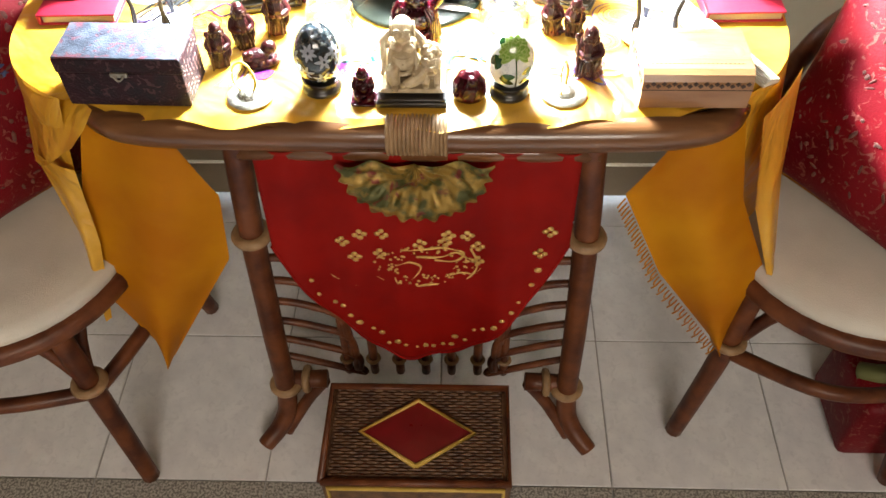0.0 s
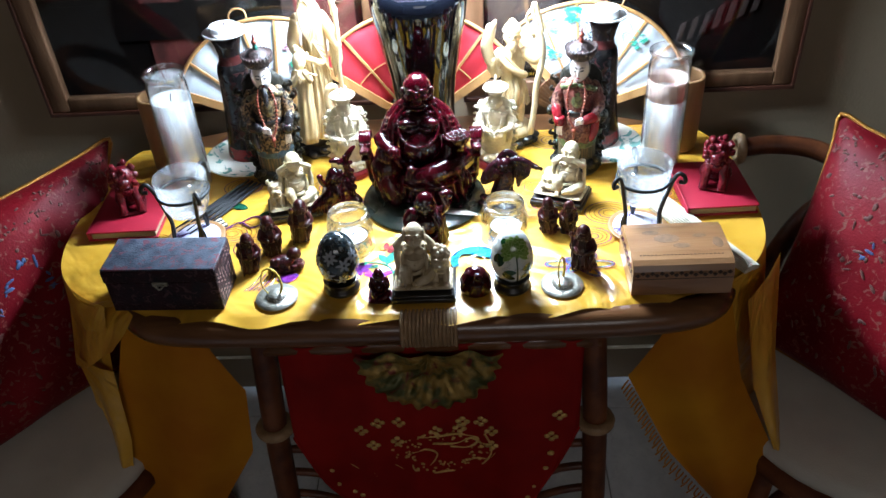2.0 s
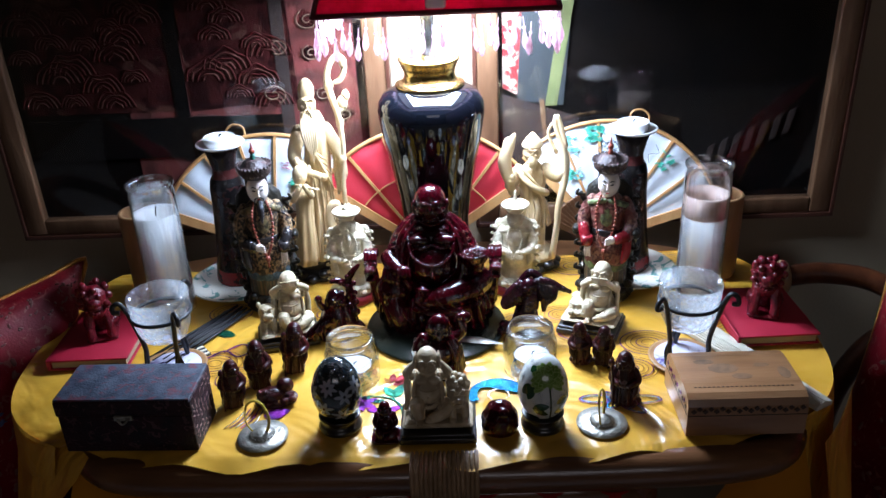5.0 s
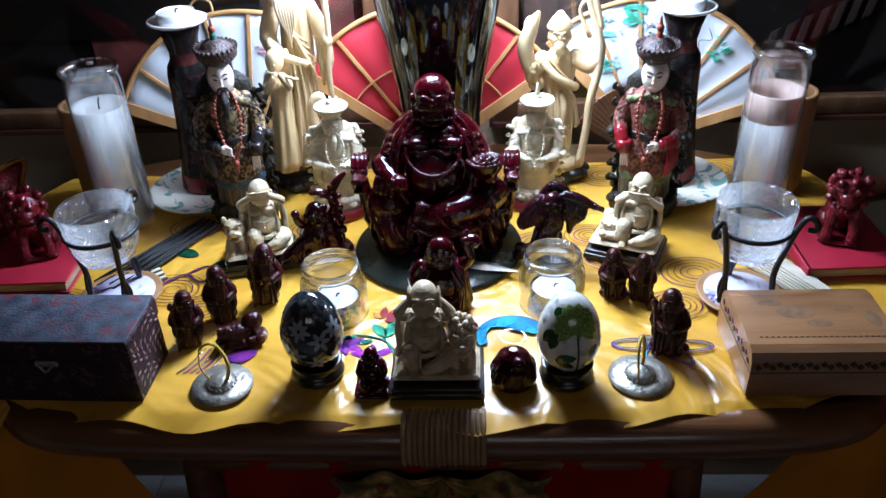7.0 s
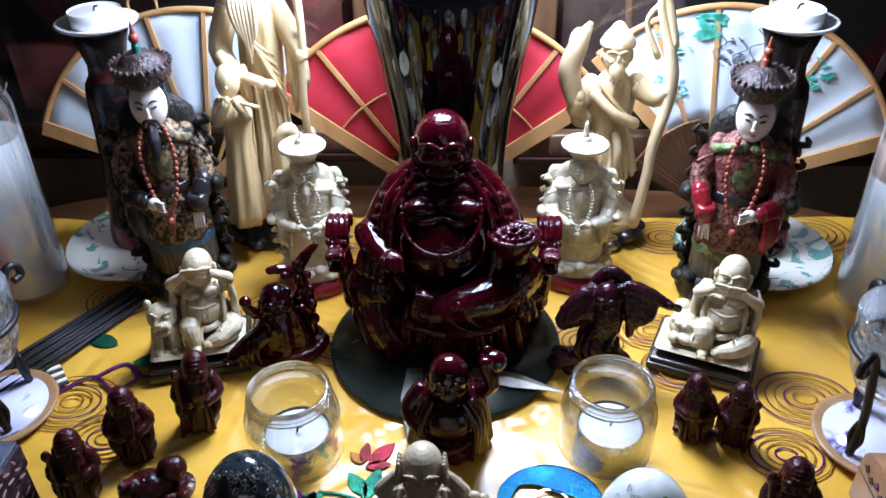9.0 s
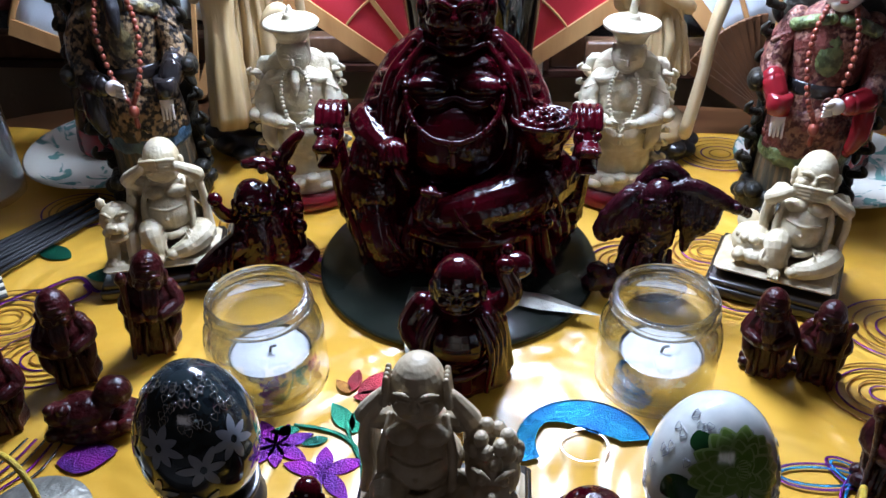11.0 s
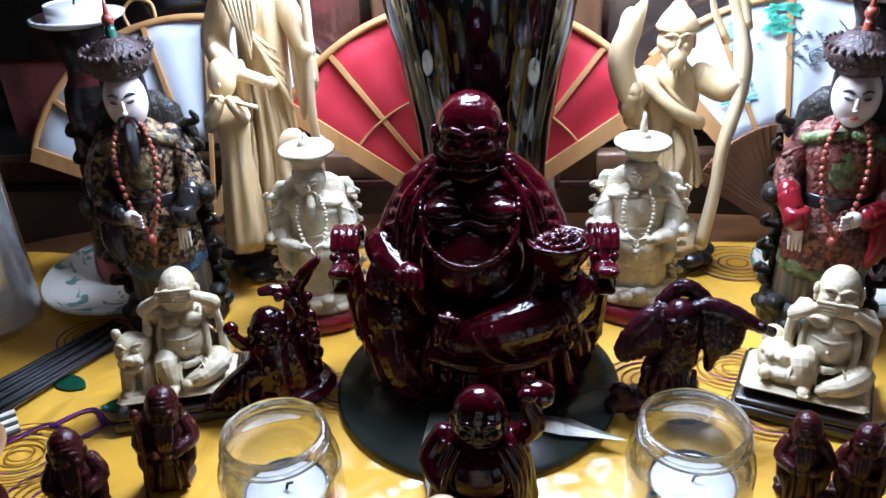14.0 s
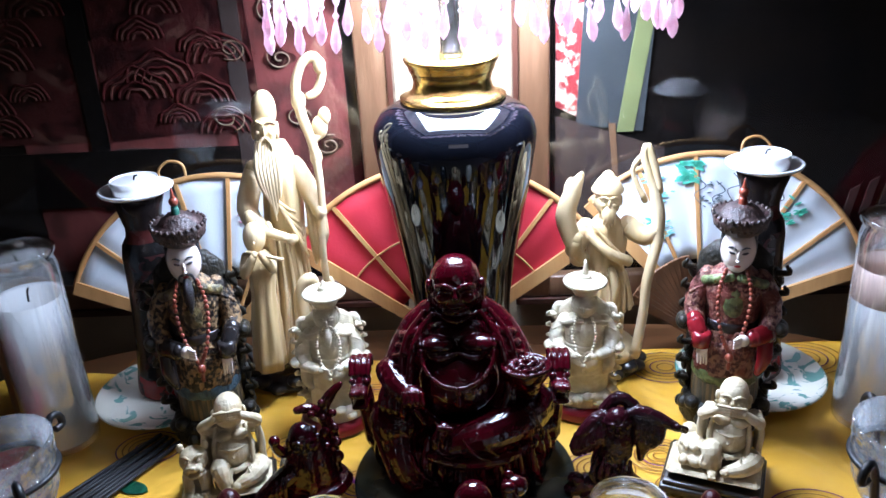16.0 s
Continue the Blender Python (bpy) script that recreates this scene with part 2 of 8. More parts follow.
M_blackwood = material("black_wood", (0.012, 0.010, 0.009), 0.3, second=(0.022, 0.016, 0.012), scale=30, bump=0.15, coat=0.2)
M_iron = material("black_iron", (0.012, 0.012, 0.013), 0.45, metal=0.3, scale=80, bump=0.2)
M_vase = material("black_glaze", (0.003, 0.003, 0.005), 0.035, second=(0.004, 0.005, 0.008), scale=10, rough_var=0.01)
M_brass = material("brass", (0.62, 0.44, 0.14), 0.22, metal=1.0, second=(0.40, 0.26, 0.07), scale=40, bump=0.1)
M_pewter = material("pewter", (0.42, 0.40, 0.34), 0.45, metal=0.7, second=(0.25, 0.24, 0.2), scale=90, bump=0.7, bscale=200)
M_silver = material("silvered_metal", (0.6, 0.6, 0.58), 0.25, metal=1.0, scale=50)
M_wax = material("white_wax", (0.88, 0.87, 0.85), 0.5, second=(0.82, 0.81, 0.79), scale=12, bump=0.1, translucent=0.35)
M_waxpink = material("pinkish_wax", (0.74, 0.56, 0.48), 0.5, second=(0.68, 0.50, 0.42), scale=12, bump=0.1, translucent=0.2)
M_porcelain = material("white_porcelain", (0.80, 0.80, 0.78), 0.15, second=(0.74, 0.75, 0.75), scale=12, coat=0.3)
M_plate = material("floral_porcelain_plate", (0.70, 0.68, 0.58), 0.2, second=(0.62, 0.60, 0.50), scale=10, coat=0.3, spots=((0.12, 0.28, 0.24), 42, 0.57, 0.62))
M_wick = material("black_wick", (0.01, 0.01, 0.01), 0.9)
M_fanwood = material("fan_bamboo", (0.50, 0.27, 0.10), 0.5, second=(0.36, 0.17, 0.055), scale=30, bump=0.2, stretch=(1, 1, 0.2))
M_fandark = material("dark_fan_wood", (0.20, 0.085, 0.035), 0.45, second=(0.11, 0.045, 0.018), scale=30, bump=0.2)
M_fanred = material("red_paper", (0.52, 0.022, 0.040), 0.65, second=(0.46, 0.016, 0.030), scale=10, bump=0.1, bscale=300, translucent=0.15)
M_fanwhite = material("white_silk", (0.72, 0.76, 0.78), 0.6, second=(0.66, 0.71, 0.75), scale=8, bump=0.1, bscale=500, translucent=0.2)
M_paintgreen = material("green_fan_paint", (0.03, 0.32, 0.19), 0.6, second=(0.10, 0.50, 0.38), scale=120)
M_paintteal = material("teal_fan_paint", (0.10, 0.42, 0.42), 0.6, second=(0.25, 0.55, 0.52), scale=120)
M_paintpink = material("pink_fan_paint", (0.60, 0.30, 0.36), 0.6, scale=90)
M_paintgrey = material("ink_grey_paint", (0.10, 0.13, 0.15), 0.6, scale=90)
M_frame = material("picture_frame_wood", (0.165, 0.085, 0.043), 0.4, second=(0.10, 0.047, 0.022), scale=14, bump=0.2, bscale=70, stretch=(4, 4, 0.6))
M_frame_dark = material("dark_frame_edge", (0.055, 0.018, 0.010), 0.35, scale=14, bump=0.15, coat=0.2)
M_backcloth_dark = material("black_picture_ground", (0.0035, 0.003, 0.003), 0.9, second=(0.006, 0.004, 0.003), scale=10, spec=0.03)
M_embroid = material("wave_embroidery", (0.045, 0.009, 0.008), 0.9, second=(0.014, 0.003, 0.003), scale=46, contrast=(0.44, 0.56), bump=0.4, bscale=200, spots=((0.075, 0.028, 0.02), 22, 0.58, 0.62), spec=0.05)
M_embroid2 = material("dark_red_brocade", (0.15, 0.036, 0.030), 0.8, second=(0.07, 0.020, 0.016), scale=30, contrast=(0.42, 0.58), bump=0.4, spec=0.15)
M_redscroll = material("red_white_scroll_brocade", (0.36, 0.26, 0.19), 0.7, second=(0.22, 0.012, 0.012), scale=70, contrast=(0.47, 0.52), bump=0.3)
M_wavethread = material("tan_wave_thread", (0.095, 0.036, 0.026), 0.9, second=(0.05, 0.010, 0.009), scale=60, spec=0.05)
M_wavered = material("dull_red_thread", (0.060, 0.011, 0.010), 0.9, scale=60, spec=0.05)
M_brownsilk = material("brown_silk", (0.035, 0.016, 0.010), 0.8, second=(0.02, 0.009, 0.006), scale=12, bump=0.15)
M_olivesilk = material("olive_silk", (0.15, 0.16, 0.055), 0.6, second=(0.12, 0.13, 0.045), scale=16, bump=0.2)
M_greysilk = material("grey_silk", (0.030, 0.034, 0.035), 0.6, scale=12)
M_bamboo = material("bamboo_cane", (0.36, 0.20, 0.085), 0.45, second=(0.26, 0.13, 0.05), scale=16, bump=0.2, stretch=(3, 3, 0.4), spots=((0.08, 0.03, 0.015), 22, 0.64, 0.68))
M_bookred = material("red_bookcloth", (0.42, 0.012, 0.035), 0.55, second=(0.36, 0.010, 0.030), scale=20, bump=0.15, bscale=800)
M_pages = material("page_edges", (0.48, 0.38, 0.24), 0.8, scale=20, bump=0.3, stretch=(1, 1, 60))
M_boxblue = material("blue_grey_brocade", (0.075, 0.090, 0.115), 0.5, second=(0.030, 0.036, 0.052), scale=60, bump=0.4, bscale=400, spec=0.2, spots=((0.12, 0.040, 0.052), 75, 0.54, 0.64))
# Shade on the box sides is put into this colour; the flowers are woven.
M_boxshaded = material("shaded_brocade_sides", (0.016, 0.013, 0.017), 0.5, second=(0.030, 0.010, 0.014), scale=40, bump=0.5, bscale=300, spec=0.15, spots=((0.07, 0.035, 0.04), 110, 0.58, 0.63))
M_pinkthread = material("pale_pink_thread", (0.34, 0.22, 0.21), 0.6, second=(0.20, 0.10, 0.10), scale=150)
M_boxwood = material("pale_box_wood", (0.33, 0.165, 0.070), 0.38, second=(0.21, 0.095, 0.038), scale=14, bump=0.15, stretch=(0.5, 3, 3), coat=0.15)
M_inlay = material("dark_inlay", (0.05, 0.022, 0.012), 0.5)
M_inlay2 = material("burnt_picture", (0.22, 0.12, 0.06), 0.5, scale=120, contrast=(0.4, 0.6))
M_eggdark = material("dark_cloisonne", (0.008, 0.012, 0.016), 0.12, second=(0.020, 0.028, 0.032), scale=150, contrast=(0.5, 0.58), coat=0.5)
M_eggwhite = material("white_cloisonne", (0.66, 0.68, 0.64), 0.12, second=(0.58, 0.60, 0.57), scale=140, coat=0.5)
M_petalgrey = material("grey_enamel", (0.34, 0.36, 0.40), 0.15, second=(0.24, 0.26, 0.31), scale=80, coat=0.4)
M_leafgreen = material("green_enamel", (0.13, 0.25, 0.035), 0.15, second=(0.22, 0.34, 0.08), scale=90, coat=0.4)
M_leafpale = material("pale_green_enamel", (0.36, 0.48, 0.17), 0.15, second=(0.24, 0.36, 0.10), scale=90, coat=0.4)
M_leafdark = material("dark_green_enamel", (0.015, 0.065, 0.018), 0.15, scale=80, coat=0.4)
M_purple = material("magenta_purple_foil", (0.20, 0.012, 0.20), 0.30, metal=0.75, second=(0.06, 0.015, 0.13), scale=60, bump=0.5, bscale=900)
M_bluefoil = material("blue_foil", (0.008, 0.10, 0.28), 0.28, metal=0.7, second=(0.006, 0.20, 0.34), scale=50, bump=0.5, bscale=900)
M_greenfoil = material("green_foil", (0.020, 0.24, 0.12), 0.30, metal=0.7, second=(0.004, 0.07, 0.045), scale=60, bump=0.5, bscale=900)
M_redfoil = material("red_foil", (0.34, 0.02, 0.03), 0.32, metal=0.6, second=(0.11, 0.008, 0.008), scale=60, bump=0.5, bscale=900)
M_goldfoil = material("gold_foil", (0.36, 0.15, 0.02), 0.35, metal=0.6, second=(0.24, 0.09, 0.012), scale=420, bump=0.5, bscale=900)
M_yellowcord = material("yellow_cord", (0.80, 0.55, 0.05), 0.5, scale=300, bump=0.8)
M_wicker = material("brown_wicker", (0.15, 0.075, 0.035), 0.5, second=(0.055, 0.024, 0.012), scale=60, bump=0.5)
M_yellowtrim = material("yellow_trim", (0.58, 0.38, 0.08), 0.5, scale=40, bump=0.2)
M_redpanel = material("red_lacquer_panel", (0.20, 0.008, 0.012), 0.3, scale=20, coat=0.3)
M_darkplate = material("dark_green_stone_glass", (0.010, 0.013, 0.010), 0.18, second=(0.018, 0.022, 0.016), scale=26, bump=0.05, spec=0.3)
M_lilac = material("lilac_flower_glaze", (0.52, 0.50, 0.66), 0.2, second=(0.60, 0.60, 0.70), scale=30, coat=0.3, spots=((0.06, 0.03, 0.16), 26, 0.54, 0.62))
M_incense = material("black_incense_sticks", (0.010, 0.009, 0.010), 0.6, scale=100)
M_palestick = material("pale_fan_ribs", (0.62, 0.58, 0.46), 0.55, second=(0.52, 0.46, 0.34), scale=60)
M_shade = material("red_lamp_fabric", (0.56, 0.030, 0.110), 0.8, second=(0.36, 0.014, 0.055), scale=60, bump=0.3, bscale=900, translucent=0.62)
M_shadelining = material("white_shade_lining", (0.78, 0.76, 0.74), 0.8, scale=40, bump=0.2, translucent=0.60)
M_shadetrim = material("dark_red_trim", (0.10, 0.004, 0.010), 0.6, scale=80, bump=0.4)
M_crystal = material("rose_crystal", (0.88, 0.78, 0.81), 0.08, second=(0.86, 0.60, 0.67), scale=90, coat=0.5, translucent=0.45)
M_glass_tex = thin_glass("dimpled_glass", bump=1.0, ior=2.0, lit_white=0.16)
M_glass_jar = thin_glass("jar_glass", ior=2.1)
M_pane = thin_glass("picture_glass", ior=1.4)
M_glassrim = glass("thick_glass_rim", (0.95, 0.97, 0.95), 0.03)
M_water = thin_glass("water", ior=1.33)
M_bulb = glowing("bulb_glow", (1.0, 0.95, 0.88), 22.0)
M_kingrobe = material("tan_and_black_carved_robe", (0.30, 0.19, 0.095), 0.42, second=(0.014, 0.011, 0.010), scale=230, contrast=(0.45, 0.56), bump=1.0, bscale=330, spec=0.3, spots=((0.030, 0.024, 0.020), 38, 0.54, 0.62))
M_queenrobe = material("red_and_tan_carved_robe", (0.26, 0.125, 0.085), 0.42, second=(0.070, 0.016, 0.016), scale=230, contrast=(0.44, 0.56), bump=1.0, bscale=330, spec=0.3, spots=((0.17, 0.045, 0.035), 45, 0.52, 0.60))
M_goldrobe = material("dull_gold_robe_front", (0.22, 0.17, 0.070), 0.4, second=(0.055, 0.045, 0.022), scale=130, contrast=(0.42, 0.58), bump=1.0, bscale=260)
M_oliverobe = material("olive_robe_front", (0.15, 0.19, 0.065), 0.4, second=(0.06, 0.08, 0.03), scale=130, contrast=(0.42, 0.58), bump=1.0, bscale=260)
M_slaterobe = material("slate_blue_waves", (0.055, 0.11, 0.15), 0.4, second=(0.022, 0.05, 0.075), scale=120, bump=1.0, bscale=260)
M_striperobe = material("striped_hem", (0.17, 0.11, 0.055), 0.45, second=(0.05, 0.045, 0.03), scale=260, contrast=(0.44, 0.56), bump=0.4, stretch=(1, 1, 0.05))
M_darkrobe = material("black_glazed_robe", (0.014, 0.013, 0.014), 0.22, second=(0.024, 0.018, 0.016), scale=60, bump=0.3, bscale=200)
M_redsleeve = material("red_glazed_sleeve", (0.24, 0.012, 0.018), 0.22, second=(0.17, 0.008, 0.012), scale=60, bump=0.15, bscale=200)
M_throne = material("dark_carved_throne", (0.007, 0.008, 0.007), 0.38, second=(0.020, 0.017, 0.012), scale=120, contrast=(0.5, 0.7), bump=1.0, bscale=220, spec=0.2)
M_face = material("painted_porcelain_face", (0.74, 0.66, 0.60), 0.25, second=(0.70, 0.60, 0.54), scale=40)
M_hair = material("black_painted_hair", (0.012, 0.011, 0.012), 0.3, second=(0.03, 0.03, 0.034), scale=300, bump=0.5, stretch=(3, 3, 0.3))
M_lips = material("red_painted_lips", (0.42, 0.05, 0.05), 0.4)
M_bead = material("red_brown_beads", (0.27, 0.062, 0.035), 0.3, second=(0.20, 0.04, 0.022), scale=90, bump=0.1)
M_hat = material("brown_carved_hat", (0.055, 0.030, 0.026), 0.45, second=(0.020, 0.012, 0.011), scale=140, contrast=(0.4, 0.6), bump=1.0, bscale=300)
M_jade = material("green_finial", (0.03, 0.14, 0.10), 0.3, scale=60)
M_stick = banded("painted_black_porcelain", [(0, (0.16, 0.012, 0.012)), (0.026, (0.007, 0.006, 0.006)), (0.165, (0.045, 0.010, 0.009)), (0.178, (0.010, 0.007, 0.007))], rough=0.25, relief=0.05, fleck=(0.030, 0.010, 0.010))

# ---- builders ----


def link(name, verts, faces, mat, parent=None, label="", smooth=True, m=None):
    me = bpy.data.meshes.new(name)
    me.from_pydata([tuple(v) for v in verts], [], faces)
    me.materials.append(mat)
    if smooth:
        me.polygons.foreach_set("use_smooth", [True] * len(me.polygons))
    me.update()
    ob = new(name, me)
    if parent is not None:
        ob.parent = parent
    if m is not None:
        ob.matrix_basis = m
    if label:
        ob["label"] = label
    return ob


def thing(name, m, label, category, group="", kind=""):
    ob = new(name)
    ob.empty_display_size = 0.02
    ob.matrix_basis = m
    return tagged(ob, label, category, group, kind)


def lathe(profile, n=40, close=False):
    """Rings of (radius, height) turned round z."""
    v, f = [], []
    for r, z in profile:
        for i in range(n):
            a = 2 * math.pi * i / n
            v.append((r * math.cos(a), r * math.sin(a), z))
    k = len(profile)
    for j in range(k - 1 + (1 if close else 0)):
        j2 = (j + 1) % k
        for i in range(n):
            i2 = (i + 1) % n
            f.append((j * n + i, j * n + i2, j2 * n + i2, j2 * n + i))
    if not close:
        f.append(tuple(reversed(range(n))))
        f.append(tuple((k - 1) * n + i for i in range(n)))
    return v, f


def box(x0, x1, y0, y1, z0, z1, bevel=0.002, seg=2):
    bm = bmesh.new()
    bmesh.ops.create_cube(bm, size=1)
    bmesh.ops.scale(bm, vec=(x1 - x0, y1 - y0, z1 - z0), verts=bm.verts)
    bmesh.ops.translate(bm, vec=((x0 + x1) / 2, (y0 + y1) / 2, (z0 + z1) / 2), verts=bm.verts)
    if bevel:
        bmesh.ops.bevel(bm, geom=bm.edges[:], offset=bevel, segments=seg, affect="EDGES", profile=0.5)
    v = [tuple(x.co) for x in bm.verts]
    bm.verts.index_update()
    f = [tuple(x.index for x in p.verts) for p in bm.faces]
    bm.free()
    return v, f


def tube(points, radius, n=8, steps=6, closed=False):
    """A round rod along a smooth line through the points; radius: one, or one for each point."""
    pts = [Vector(p) for p in points]
    rad = radius if isinstance(radius, (list, tuple)) else [radius] * len(pts)
    line, rr = [], []
    k = len(pts)
    for i in range(k if closed else k - 1):
        p0 = pts[(i - 1) % k] if closed or i > 0 else pts[i]
        p1, p2 = pts[i], pts[(i + 1) % k]
        p3 = pts[(i + 2) % k] if closed or i + 2 < k else p2
        for s in range(steps):
            t = s / steps
            line.append(0.5 * (2 * p1 + (p2 - p0) * t + (2 * p0 - 5 * p1 + 4 * p2 - p3) * t * t + (3 * p1 - p0 - 3 * p2 + p3) * t ** 3))
            rr.append(rad[i] * (1 - t) + rad[(i + 1) % k] * t)
    if not closed:
        line.append(pts[-1])
        rr.append(rad[-1])
    v, f = [], []
    side = None
    c = len(line)
    for i, p in enumerate(line):
        d = (line[(i + 1) % c] - line[i - 1]) if closed or 0 < i < c - 1 else (line[1] - line[0] if i == 0 else line[-1] - line[-2])
        d = d.normalized() if d.length > 1e-9 else Vector((0, 0, 1))
        if side is None:
            side = d.orthogonal().normalized()
        side = (side - d * side.dot(d))
        side = side.normalized() if side.length > 1e-6 else d.orthogonal().normalized()
        up = d.cross(side)
        for j in range(n):
            a = 2 * math.pi * j / n
            v.append(p + (side * math.cos(a) + up * math.sin(a)) * rr[i])
    for i in range(c if closed else c - 1):
        for j in range(n):
            a, b = i * n + j, i * n + (j + 1) % n
            i2 = (i + 1) % c
            f.append((a, b, i2 * n + (j + 1) % n, i2 * n + j))
    if not closed:
        f.append(tuple(reversed(range(n))))
        f.append(tuple((c - 1) * n + j for j in range(n)))
    return v, f


def merge(*meshes):
    v, f = [], []
    for mv, mf in meshes:
        o = len(v)
        v += [tuple(p) for p in mv]
        f += [tuple(i + o for i in q) for q in mf]
    return v, f


def moved(mesh, m):
    return [m @ Vector(p) for p in mesh[0]], mesh[1]


def sheet(fn, nu, nv, thick=0.0):
    """A grid of fn(u, v), u and v from 0 to 1; thick: laid double along +z or the normal."""
    v = [Vector(fn(i / nu, j / nv)) for j in range(nv + 1) for i in range(nu + 1)]
    w = nu + 1
    f = [(j * w + i, j * w + i + 1, (j + 1) * w + i + 1, (j + 1) * w + i) for j in range(nv) for i in range(nu)]
    if thick:
        nrm = [Vector() for _ in v]
        for q in f:
            n0 = (v[q[1]] - v[q[0]]).cross(v[q[3]] - v[q[0]])
            for i in q:
                nrm[i] += n0
        o = len(v)
        v += [p - n0.normalized() * thick if n0.length > 0 else p for p, n0 in zip(list(v), nrm)]
        f += [tuple(reversed([i + o for i in q])) for q in list(f)]
        rim = [i for i in range(w)] + [j * w + nu for j in range(1, nv + 1)] + [nv * w + i for i in range(nu - 1, -1, -1)] + [j * w for j in range(nv - 1, 0, -1)]
        for a, b in zip(rim, rim[1:] + rim[:1]):
            f.append((b, a, a + o, b + o))
    return v, f


carvings = {}


def carving(kind, size):
    """Shallow carved relief, shared by figures of one make."""
    key = (kind, size)
    if key not in carvings:
        tx = bpy.data.textures.new("carved_relief", kind)
        tx.noise_scale = size
        if kind == "CLOUDS":
            tx.noise_depth = 2
        carvings[key] = tx
    return carvings[key]


class Sculpt:
    """Rounded masses that are run together into one carved or cast mesh."""

    def __init__(self):
        self.v, self.f, self.paint, self.now = [], [], [], 0

    def coat(self, k):
        self.now = k
        return self

    def add(self, mesh):
        o = len(self.v)
        self.v += [tuple(p) for p in mesh[0]]
        self.f += [tuple(i + o for i in q) for q in mesh[1]]
        self.paint += [self.now] * len(mesh[1])
        return self

    def painted(self, name, coats, m, label, category, group=""):
        """One mesh of crisp pieces, each in one of the coats of paint."""
        ob = link(name, self.v, self.f, coats[0])
        for c in coats[1:]:
            ob.data.materials.append(c)
        ob.data.polygons.foreach_set("material_index", self.paint)
        ob.matrix_basis = m
        return tagged(ob, label, category, group)

    def ball(self, x, y, z, rx, ry=None, rz=None, turn=(0, 0, 0), n=14):
        ry, rz = ry or rx, rz or rx
        k = max(6, n * 2 // 3)
        prof = [(math.sin(math.pi * (j + 0.02) / (k + 0.04)), -math.cos(math.pi * (j + 0.02) / (k + 0.04))) for j in range(k + 1)]
        m = pose(x, y, z, *turn) @ Matrix.Diagonal((rx, ry, rz, 1))
        return self.add(moved(lathe(prof, n), m))

    def limb(self, points, radii, n=10):
        self.add(tube(points, radii, n, 4))
        for p, r in ((points[0], radii[0]), (points[-1], radii[-1])):
            self.ball(*p, r, n=8)
        return self

    def turned(self, profile, x=0, y=0, sx=1.0, sy=1.0, n=28):
        return self.add(moved(lathe(profile, n), Matrix.Translation((x, y, 0)) @ Matrix.Diagonal((sx, sy, 1, 1))))

    def draped(self, profile, waves, depth, twist=0.0, x=0, y=0, sx=1.0, sy=1.0, n=72):
        """A robe: rings of (radius, height) with flowing folds that fade towards the top."""
        v, f = [], []
        top = profile[-1][1]
        fine = []
        for (r0, z0), (r1, z1) in zip(profile, profile[1:]):
            fine += [(r0 + (r1 - r0) * t / 4, z0 + (z1 - z0) * t / 4) for t in range(4)]
        fine.append(profile[-1])
        for r, z in fine:
            d = depth * (1 - 0.75 * (z / top) ** 2)
            for i in range(n):
                a = 2 * math.pi * i / n
                w = 0.6 * math.sin(waves * a + twist * z) + 0.4 * math.sin((waves * 2 - 3) * a - 1.6 * twist * z + 1.3)
                w = abs(w) ** 0.7 * (1 if w > 0 else -1)
                rr = r * (1 + d * w)
                v.append((x + sx * rr * math.cos(a), y + sy * rr * math.sin(a), z))
        k = len(fine)
        for j in range(k - 1):
            for i in range(n):
                i2 = (i + 1) % n
                f.append((j * n + i, j * n + i2, (j + 1) * n + i2, (j + 1) * n + i))
        f.append(tuple(reversed(range(n))))
        f.append(tuple((k - 1) * n + i for i in range(n)))
        return self.add((v, f))

    def block(self, *a, bevel=0.003):
        return self.add(box(*a, bevel=bevel, seg=1))

    def beads(self, points, r, count):
        line = [Vector(p) for p in tube(points, 0.0001, 3, 12)[0]][::3]
        for i in range(count):
            p = line[int(i * (len(line) - 1) / max(1, count - 1))]
            self.ball(*p, r, n=7)
        return self

    def done(self, name, mat, m, label, category, voxel=0.0016, smooth=2, group="", parent=None, carve=None):
        ob = link(name, self.v, self.f, mat, parent)
        mod = ob.modifiers.new("Fuse", "REMESH")
        mod.mode, mod.voxel_size, mod.use_smooth_shade = "VOXEL", voxel * 0.68, True
        if smooth:
            sm = ob.modifiers.new("Soften", "SMOOTH")
            sm.factor, sm.iterations = 0.5, smooth
        if carve:
            kind, size, depth = carve
            dm = ob.modifiers.new("Carve", "DISPLACE")
            dm.texture, dm.texture_coords, dm.strength, dm.mid_level = carving(kind, size), "LOCAL", depth, 0.5
        ob.matrix_basis = m
        return tagged(ob, label, category, group)

# ---- the room ----
TOP = 0.72
WALL = 1.36


def slab(name, x0, x1, y0, y1, z0, z1, mat, label, parent=None):
    ob = link(name, *box(x0, x1, y0, y1, z0, z1, bevel=0), mat, parent, smooth=False)
    return ob if parent else tagged(ob, label, name.split("_")[0], kind="structure")


